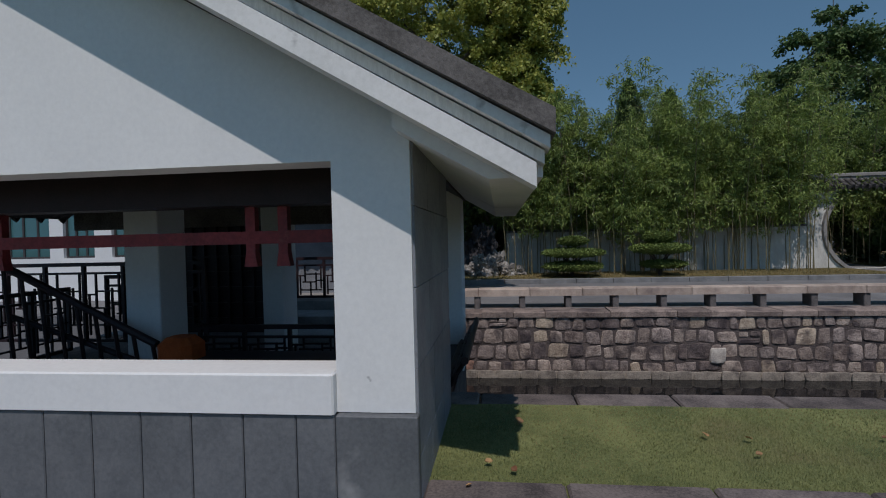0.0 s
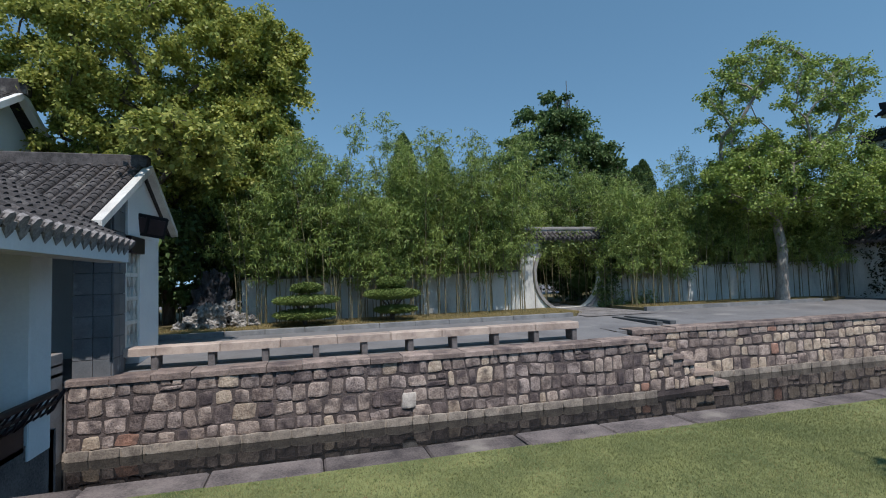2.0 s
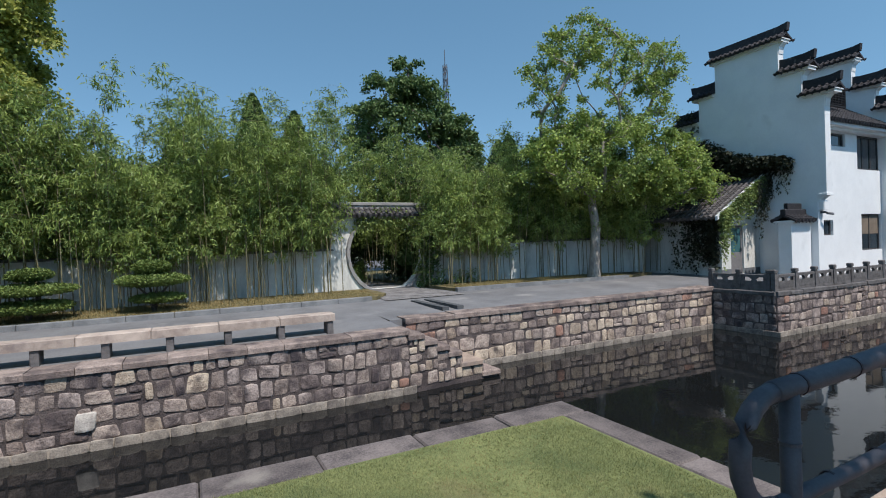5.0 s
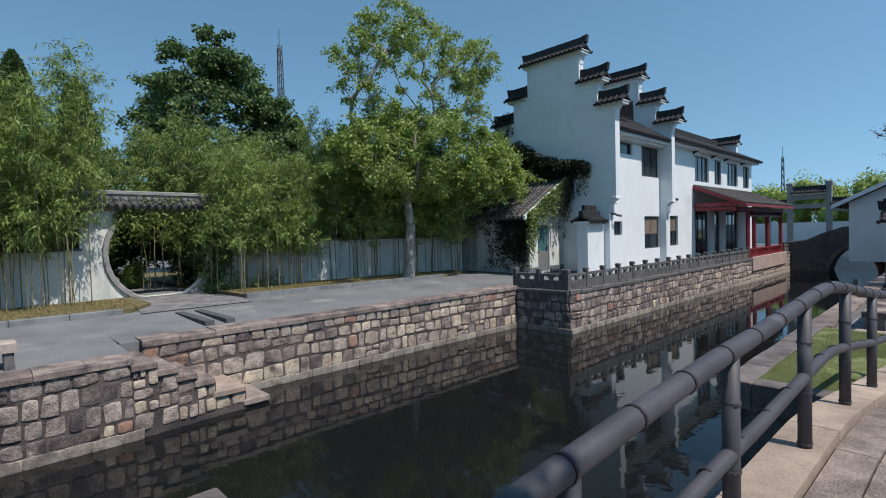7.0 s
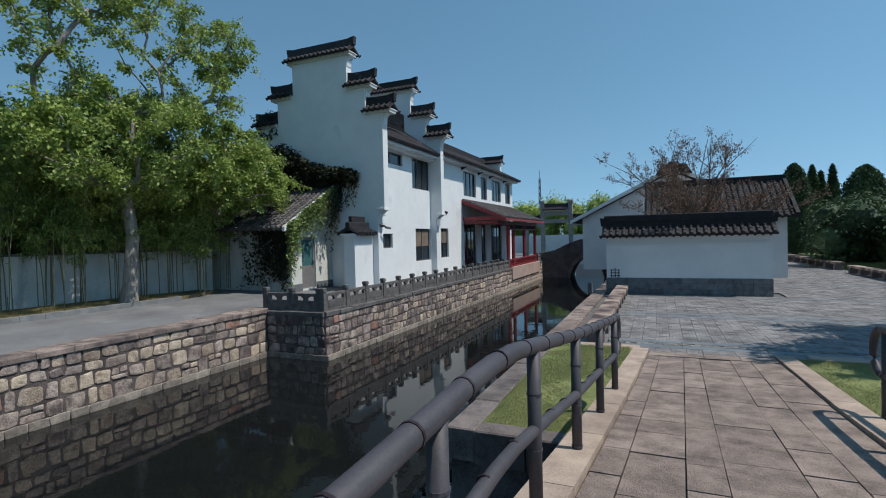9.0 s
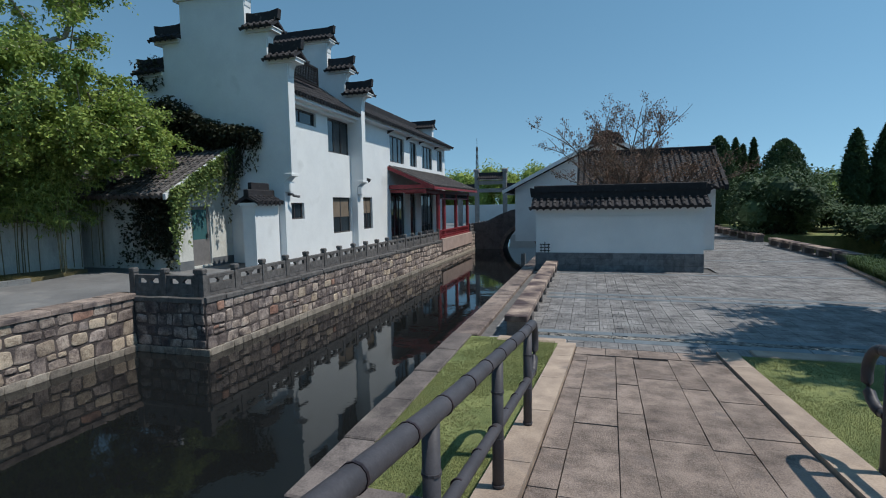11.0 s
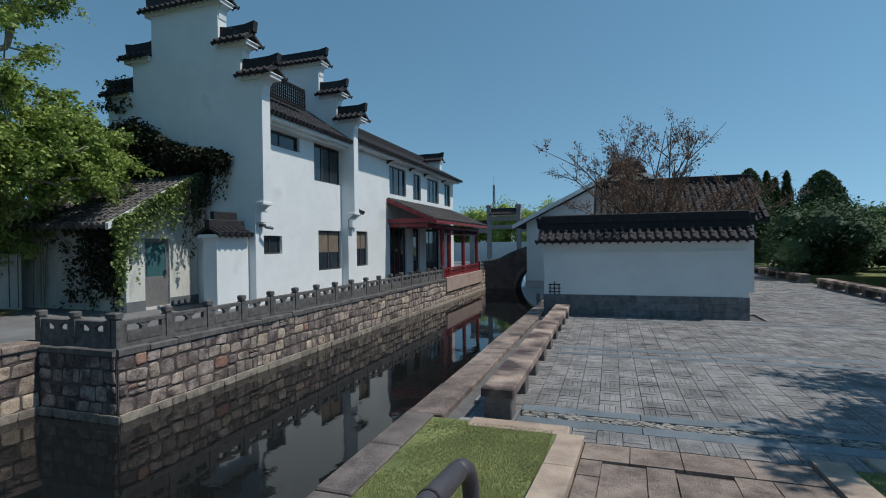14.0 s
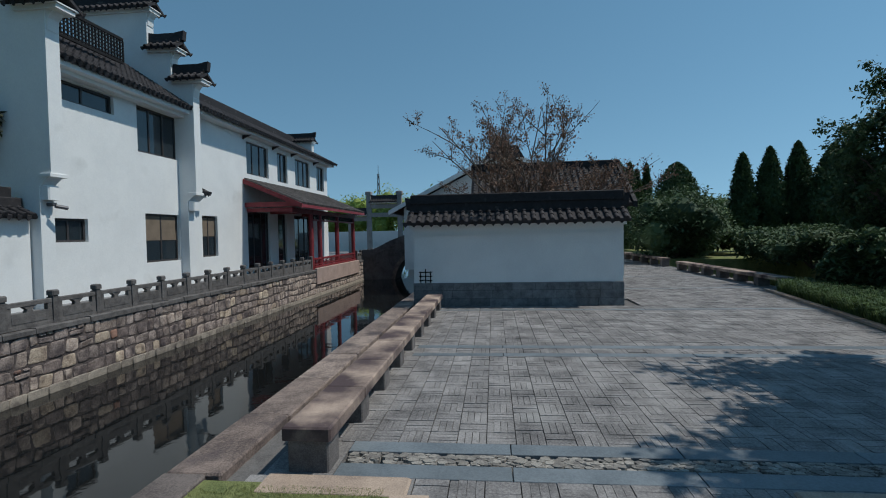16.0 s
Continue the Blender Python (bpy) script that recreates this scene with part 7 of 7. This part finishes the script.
part("arch_ring", s, M["coping"], br)
for a, b in zip(deck, deck[1:]):
    s = Shape()
    s.prism([a, b, (b[0], b[1] + 0.4), (a[0], a[1] + 0.4)], "x", 46.95, 47.15)
    part("parapet", s, M["concrete"], br)
pai = thing("stone_gateway", (56, 9.3, 0.3), "grey stone memorial gateway with small tiled roofs", "gateway")
for y in (10.75, 8.2, 12.3, 6.6):
    s = Shape()
    h = 5.1 if 7 < y < 11 else 3.9
    s.box(55.8, 56.2, y - 0.18, y + 0.18, 0.2, h, 0.02)
    s.box(55.72, 56.28, y - 0.25, y + 0.25, h, h + 0.28, 0.05)
    part("pillar", s, M["greystone"], pai)
for y0, y1, z in ((8.2, 10.75, 4.0), (8.2, 10.75, 3.3), (10.75, 12.3, 3.0), (6.6, 8.2, 3.0)):
    s = Shape()
    s.box(55.85, 56.15, y0, y1, z, z + 0.34, 0.02)
    part("lintel", s, M["greystone"], pai)
wall_cap(pai, 55.85, 56.15, 8.35, 10.6, 4.5, half=0.5)
wall_cap(pai, 55.85, 56.15, 10.9, 12.3, 3.5, half=0.45)
wall_cap(pai, 55.85, 56.15, 6.6, 8.05, 3.5, half=0.45)
s = Shape()
s.box(62, 62.3, 3, 22, 0.2, 2.2)
s.box(64, 64.3, -8, 9, -1.8, 0.6)
solo("far_wall", s, M["white"], "white plaster wall far behind the gateway", "wall", "structure")

# white house behind the screen wall
rh = thing("gable_house", (38, 1.5, 0.1), "white gabled house with dark tiled roofs behind the screen wall", "house")
s = Shape()
s.prism([(5.0, 0.1), (-4.4, 0.1), (-4.4, 3.1), (0.1, 5.5), (5.0, 3.1)], "x", 40.0, 50.0)
part("wall", s, M["white"], rh)
tiled_slope(rh, (39.6, 5.6, 2.95), (50, 5.6, 2.95), (39.6, 0.1, 5.72), M["tiledark"], 0.3, 0.07)
tiled_slope(rh, (50, -4.9, 3.1), (39.6, -4.9, 3.1), (50, 0.1, 5.72), M["tiledark"], 0.3, 0.07)
s = Shape()
for a, b in (((5.65, 2.78), (0.1, 5.58)), ((-4.95, 2.95), (0.1, 5.58))):
    s.prism([a, b, (b[0], b[1] + 0.2), (a[0], a[1] + 0.2)], "x", 39.45, 39.65)
part("bargeboard", s, M["white"], rh)
s = Shape()
s.box(39.5, 50, -0.15, 0.35, 5.6, 6.0, 0.02)
s.prism([(1.0, 5.3), (-0.8, 5.3), (-0.5, 5.85), (0.7, 5.85)], "x", 39.3, 39.6)
part("roof_ridge", s, M["tiledark"], rh)
wing = thing("tiled_wing", (36, -2, 0.1), "low wing with a dark tiled roof behind the screen wall", "house")
s = Shape()
s.box(35.2, 39.0, -4.2, 1.5, 0.1, 3.0)
part("wall", s, M["white"], wing)
tiled_slope(wing, (34.5, 1.5, 2.75), (34.5, -4.4, 2.75), (37.0, 1.5, 4.45), M["tiledark"], 0.24, 0.07)
s = Shape()
s.box(36.85, 37.2, -4.5, 1.5, 4.4, 4.7, 0.02)
s.add([(34.4, -4.5, 2.65), (37.0, -4.5, 4.4), (37.0, -4.5, 4.62), (34.4, -4.5, 2.87), (34.4, -4.36, 2.65), (37.0, -4.36, 4.4), (37.0, -4.36, 4.62), (34.4, -4.36, 2.87)],
      [(0, 1, 2, 3), (7, 6, 5, 4), (0, 4, 5, 1), (1, 5, 6, 2), (2, 6, 7, 3), (3, 7, 4, 0)])
part("roof_ridge", s, M["tiledark"], wing)


# masts
def mast(at, h, w, label):
    t = thing("lattice_mast", at, label, "mast", "radio masts")
    s = Shape()
    for a, b in ((-w, -w), (w, -w), (w, w), (-w, w)):
        s.tube([(at[0] + a, at[1] + b, at[2]), (at[0] + a * 0.35, at[1] + b * 0.35, at[2] + h)], 0.07, 4)
    k = int(h / 1.6)
    for i in range(k):
        f0, f1 = 1 - 0.65 * i / k, 1 - 0.65 * (i + 1) / k
        z0, z1 = at[2] + h * i / k, at[2] + h * (i + 1) / k
        for sx in (-1, 1):
            s.tube([(at[0] - w * f0, at[1] + sx * w * f0, z0), (at[0] + w * f1, at[1] + sx * w * f1, z1)], 0.045, 3)
            s.tube([(at[0] + sx * w * f0, at[1] - w * f0, z0), (at[0] + sx * w * f1, at[1] + w * f1, z1)], 0.045, 3)
    part("lattice", s, M["metal"], t, tidy=False)
    s = Shape()
    s.tube([(at[0], at[1], at[2] + h), (at[0], at[1], at[2] + h + 2)], 0.05, 5)
    part("aerial", s, M["metal"], t)


mast((36.8, 60, 0), 26, 0.55, "thin lattice radio mast far behind the trees")
mast((130, 27, 0), 16, 0.4, "far radio mast beyond the gateway")

# ---- grass ----
def blades(name, x0, x1, y0, y1, z, count, h, material, label, seed, keep=None):
    rnd = random.Random(seed)
    s = Shape()
    for _ in range(count):
        x, y = rnd.uniform(x0, x1), rnd.uniform(y0, y1)
        if keep and not keep(x, y):
            continue
        a, L = rnd.uniform(0, 6.283), h * rnd.uniform(0.5, 1.3)
        dx, dy = math.cos(a), math.sin(a)
        w = 0.0035 + 0.012 * L
        k = len(s.v)
        lean = rnd.uniform(0.2, 1.0) * L
        s.v.extend(((x - dy * w, y + dx * w, z - 0.01), (x + dy * w, y - dx * w, z - 0.01), (x + dx * lean, y + dy * lean, z + L * 0.8)))
        s.f.append((k, k + 1, k + 2))
    solo(name, s, material, label, "grass", "stuff", tidy=False)


def lush(x, y):
    return noise.noise(Vector((x * 0.9, y * 0.9, 3))) + 0.6 * noise.noise(Vector((x * 3.1, y * 3.1, 7))) + 0.9 * noise.noise(Vector((x * 29, y * 29, 1))) > -0.30 + max(0, y - 3.75) * 0.9


blades("dry_grass", -0.5, 8.42, 1.95, 4.13, LAWN_Z, 90000, 0.014, M["dryblade"], "worn dry patches in the lawn", 11, lambda x, y: not lush(x, y))
blades("grass", -0.5, 8.42, 1.95, 4.13, LAWN_Z, 330000, 0.016, M["blade"], "short green lawn grass", 1, lush)
blades("grass", 14.7, 19.1, 1.4, 2.72, 0.11, 120000, 0.017, M["blade"], "short green lawn grass beside the bench", 2, lush)
blades("grass", 14.7, 18.9, -3.5, -1.05, 0.11, 120000, 0.017, M["blade"], "short green lawn grass beside the ramp", 3, lush)
blades("dry_grass", -2, 10.6, 14.5, 16.9, 0.50, 32000, 0.07, M["dryblade"], "dry yellow grass on the planting bed", 4)
blades("dry_grass", 13.3, 21, 14.95, 16.4, 0.50, 16000, 0.07, M["dryblade"], "dry yellow grass under the bamboo", 5)
# border of long grasses at the plaza's right edge
rnd = random.Random(9)
s = Shape()
for i in range(5200):
    u = rnd.random()
    x = lerp(22.0, 30.0, u)
    y = lerp(-5.0, -6.6, (x - 22) / 8) - 0.25 - abs(rnd.gauss(0, 0.55))
    a, L = rnd.uniform(0, 6.28), rnd.uniform(0.25, 0.55)
    d = Vector((math.cos(a), math.sin(a), 0))
    w = Vector((-d.y, d.x, 0)) * 0.010
    p = Vector((x, y, 0.1))
    m, e = p + d * L * 0.3 + Vector((0, 0, L * 0.75)), p + d * L * 0.9 + Vector((0, 0, L * 0.7))
    k = len(s.v)
    s.v.extend((tuple(p - w), tuple(p + w), tuple(m + w), tuple(m - w), tuple(e)))
    s.f.extend(((k, k + 1, k + 2, k + 3), (k + 3, k + 2, k + 4)))
solo("border_grass", s, M["darkleaf"], "long dark border grasses at the plaza's edge", "grass", "stuff", tidy=False)
bank("planter_bed", [(19.2, -7.55), (30.4, -7.55), (30.4, -6.75), (22, -5.15), (19.2, -4.7)], 0.0, 0.10, M["drygrass"], "soil of the planting bed at the plaza's edge")
ed = thing("bed_edging", (22, -5.1, 0.05), "pale stone edging of the planting bed", "kerb", "", "structure")
for i in range(10):
    a, b = Vector((lerp(19.2, 30.4, i / 10), lerp(-4.66, -6.72, i / 10), 0)), Vector((lerp(19.2, 30.4, (i + 1) / 10) - 0.01, lerp(-4.66, -6.72, (i + 1) / 10), 0))
    s = Shape()
    s.add([(a.x, a.y, 0), (b.x, b.y, 0), (b.x, b.y - 0.14, 0), (a.x, a.y - 0.14, 0), (a.x, a.y, 0.15), (b.x, b.y, 0.15), (b.x, b.y - 0.14, 0.15), (a.x, a.y - 0.14, 0.15)],
          [(0, 3, 2, 1), (4, 5, 6, 7), (0, 1, 5, 4), (1, 2, 6, 5), (2, 3, 7, 6), (3, 0, 4, 7)])
    part("edging_stone", s, M["palekerb"], ed)

# fallen leaves on the lawn
rnd = random.Random(3)
lm = mat("fallen_leaf", (0.42, 0.24, 0.12), (0.25, 0.09, 0.05), 0.8, vary=0.4)
for i, (x, y) in enumerate(((0.11, 3.66), (1.58, 3.44), (2.44, 3.5), (1.53, 3.2), (1.33, 3.48), (-0.1, 3.0), (0.05, 2.9), (2.2, 3.1), (-0.2, 2.7))):
    s = Shape()
    L = 0.10 if i == 0 else rnd.uniform(0.04, 0.07)
    a = rnd.uniform(0, 6.28)
    pts = [Vector((L * u, L * v, h * L)) for u, v, h in ((-0.5, 0, 0.1), (-0.2, 0.3, 0.35), (0.2, 0.28, 0.3), (0.55, 0, 0.15), (0.2, -0.28, 0.05), (-0.2, -0.3, 0.1))]
    R = Matrix.Rotation(a, 3, "Z")
    up = [R @ p + Vector((x, y, LAWN_Z + 0.035)) for p in pts]
    s.add([tuple(p) for p in up] + [tuple(p - Vector((0, 0, 0.004))) for p in up], [(0, 1, 2, 3), (0, 3, 4, 5), (9, 8, 7, 6), (11, 10, 9, 6)])
    solo("fallen_leaf", s, lm, "dry brown fallen leaf on the lawn", "leaf", group="fallen leaves", at=(x, y, LAWN_Z))

# ---- path slabs and kerbs of the ramp ----
rnd = random.Random(14)
edges = [0.0, 0.21, 0.36, 0.59, 0.71, 0.90, 1.0]
for row in range(6):
    x = -2.0 + rnd.uniform(0, 0.5)
    while x < 18.45:
        L = min(rnd.uniform(0.42, 1.15), 18.47 - x)
        if L < 0.12:
            break
        e0, e1 = edges[row], edges[row + 1]
        def Y(xx, e):
            return lerp(path_right(xx) + 0.25, path_left(xx) - 0.25, e)
        t = rnd.uniform(-0.006, 0.005)
        g = rnd.uniform(0.002, 0.006)
        q = [(x + g, Y(x, e0) + g), (x + L - g, Y(x + L, e0) + g), (x + L - g, Y(x + L, e1) - g), (x + g, Y(x, e1) - g)]
        s = Shape()
        s.add([(a, b, path_z(a) - 0.05) for a, b in q] + [(a, b, path_z(a) + t) for a, b in q], [(0, 3, 2, 1), (4, 5, 6, 7), (0, 1, 5, 4), (1, 2, 6, 5), (2, 3, 7, 6), (3, 0, 4, 7)])
        part("granite_slab", s, M["slab"], path_base)
        x += L
cuts_y = [0.0, 0.27, 0.55, 0.78, 1.0]
for e0, e1 in zip(cuts_y, cuts_y[1:]):
    q = [(18.475, Y(18.475, e0) + 0.004), (18.93, Y(18.93, e0) + 0.004), (18.93, Y(18.93, e1) - 0.004), (18.475, Y(18.475, e1) - 0.004)]
    s = Shape()
    s.add([(a, b, path_z(a) - 0.05) for a, b in q] + [(a, b, path_z(a) + 0.004) for a, b in q], [(0, 3, 2, 1), (4, 5, 6, 7), (0, 1, 5, 4), (1, 2, 6, 5), (2, 3, 7, 6), (3, 0, 4, 7)])
    part("granite_slab", s, M["slab"], path_base)
for side in (0, 1):
    x = -6.0
    while x < 19.0:
        L = min(1.15, 19.02 - x)
        if L < 0.1:
            break
        s = Shape()
        for k in range(3):
            a, b = x + L * k / 3 + (0.004 if k == 0 else 0), x + L * (k + 1) / 3 - (0.004 if k == 2 else 0)
            def E(xx, o):
                return path_left(xx) + 0.02 - o if side == 0 else path_right(xx) - 0.02 + o
            q = [(a, E(a, 0.255)), (b, E(b, 0.255)), (b, E(b, 0)), (a, E(a, 0))]
            s.add([(u, v, path_z(u) - 0.22) for u, v in q] + [(u, v, path_z(u) + 0.035) for u, v in q], [(0, 3, 2, 1), (4, 5, 6, 7), (0, 1, 5, 4), (1, 2, 6, 5), (2, 3, 7, 6), (3, 0, 4, 7)])
        part("kerb_slab", s, M["palekerb"], path_base)
        x += L
s = Shape()
s.box(19.0, 19.28, 1.25, 2.3, 0.0, 0.115, 0.015)
s.box(18.95, 19.25, -2.6, -1.25, 0.0, 0.115, 0.015)
solo("kerb", s, M["palekerb"], "pale stone edging at the lawn's end", "kerb", "structure")

# ---- plaza paving: basket-weave bricks with stone bands ----
plaza = thing("plaza_paving", (24, -1, 0.05), "grey basket-weave brick paving with blue-grey stone bands", "pavement", "", "structure")
BANDS = [(19.30, 19.51), (19.72, 19.91), (22.85, 23.03), (23.34, 23.52), (27.0, 27.15), (31.0, 31.15), (35, 35.15), (39, 39.15)]
for a, b in BANDS:
    y = 1.84 if a < 27 else 2.6
    while y > -7.5:
        w = 1.3
        s = Shape()
        s.box(a, b, max(y - w, -7.5) + 0.004, y - 0.004, 0.0, 0.094, 0.004)
        part("band_slab", s, M["band"], plaza)
        y -= w
s = Shape()
s.box(19.02, 27.4, 1.845, 2.36, 0.0, 0.084)
part("bench_bed", s, M["paver"], plaza, "grey paving under the bench")
U = 0.245
rest = Shape()
brick = {}
count = 0
x = 18.95
zones = []
cuts = sorted([18.95] + [v for ab in BANDS for v in ab] + [44.0])
for z0, z1 in zip(cuts, cuts[1:]):
    if any(abs(z0 - a) < 1e-6 for a, b in BANDS):
        continue
    if abs(z0 - 19.51) < 0.01:
        continue
    n = max(1, round((z1 - z0) / U))
    ux = (z1 - z0) / n
    for i in range(n):
        for j in range(-31, 11):
            xa, ya = z0 + i * ux, j * U
            if xa > 27.6 and -2.7 < ya < 2.5 and xa < 28.6:
                continue
            if ya > (1.82 if xa < 27.4 else 2.4) or xa > 32 and ya < -6.8:
                if ya > 2.4:
                    continue
            for k in range(4):
                if (i + j) % 2:
                    q = (xa + 0.004, xa + ux - 0.004, ya + U * k / 4 + (0.004 if k == 0 else 0.0015), ya + U * (k + 1) / 4 - (0.004 if k == 3 else 0.0015))
                else:
                    q = (xa + ux * k / 4 + (0.004 if k == 0 else 0.0015), xa + ux * (k + 1) / 4 - (0.004 if k == 3 else 0.0015), ya + 0.004, ya + U - 0.004)
                h = 0.09 + random.uniform(-0.003, 0.003)
                if 19.9 < xa < 22.0 and -0.9 < ya < 1.6 and count < 300:
                    key = ((i + j) % 2, n)
                    if key not in brick:
                        s = Shape()
                        s.box(-(q[1] - q[0]) / 2, (q[1] - q[0]) / 2, -(q[3] - q[2]) / 2, (q[3] - q[2]) / 2, -0.05, 0)
                        brick[key] = s.mesh("brick", M["paver"])
                        s.tidy(brick[key])
                    shared("brick", brick[key], plaza, Matrix.Translation(((q[0] + q[1]) / 2, (q[2] + q[3]) / 2, h)) @ Matrix.Rotation(random.uniform(-0.006, 0.006), 4, "X"))
                    count += 1
                else:
                    rest.add([(q[0], q[2], 0.05), (q[1], q[2], 0.05), (q[1], q[3], 0.05), (q[0], q[3], 0.05), (q[0], q[2], h), (q[1], q[2], h), (q[1], q[3], h), (q[0], q[3], h)],
                             [(4, 5, 6, 7), (0, 1, 5, 4), (1, 2, 6, 5), (2, 3, 7, 6), (3, 0, 4, 7)])
strip = Shape()
rnd = random.Random(66)
for i in range(1500):
    px, py = rnd.uniform(19.525, 19.705), rnd.uniform(-7.3, 1.8)
    a, r, h = rnd.uniform(0, 6.283), rnd.uniform(0.018, 0.045), 0.088 + rnd.uniform(-0.006, 0.010)
    ring = [(px + r * rnd.uniform(0.7, 1.2) * math.cos(a + 1.047 * k), py + 1.3 * r * rnd.uniform(0.7, 1.2) * math.sin(a + 1.047 * k)) for k in range(6)]
    strip.add([(min(19.715, max(19.515, u)), v, 0.05) for u, v in ring] + [(lerp(px, min(19.715, max(19.515, u)), 0.8), lerp(py, v, 0.8), h) for u, v in ring], [tuple(range(6, 12))] + [(k, (k + 1) % 6, 6 + (k + 1) % 6, 6 + k) for k in range(6)])
ob = part("rubble_strip", strip, M["pebble"], plaza, "broken stone pieces set between two bands", tidy=False)
tagged(ob, "broken stone pieces set between two bands", kind="stuff")
ob = part("brick_field", rest, M["paverfar"], plaza, tidy=False)
tagged(ob, kind="stuff")
s = Shape()
s.box(44, 60, -7.5, 2.6, 0.0, 0.088)
solo("pavement", s, M["paver"], "grey paving far down the plaza", "pavement", "structure")

# ---- stones of the canal walls ----
for me, wall, m in PENDING:
    shared("stone", me, wall, m)
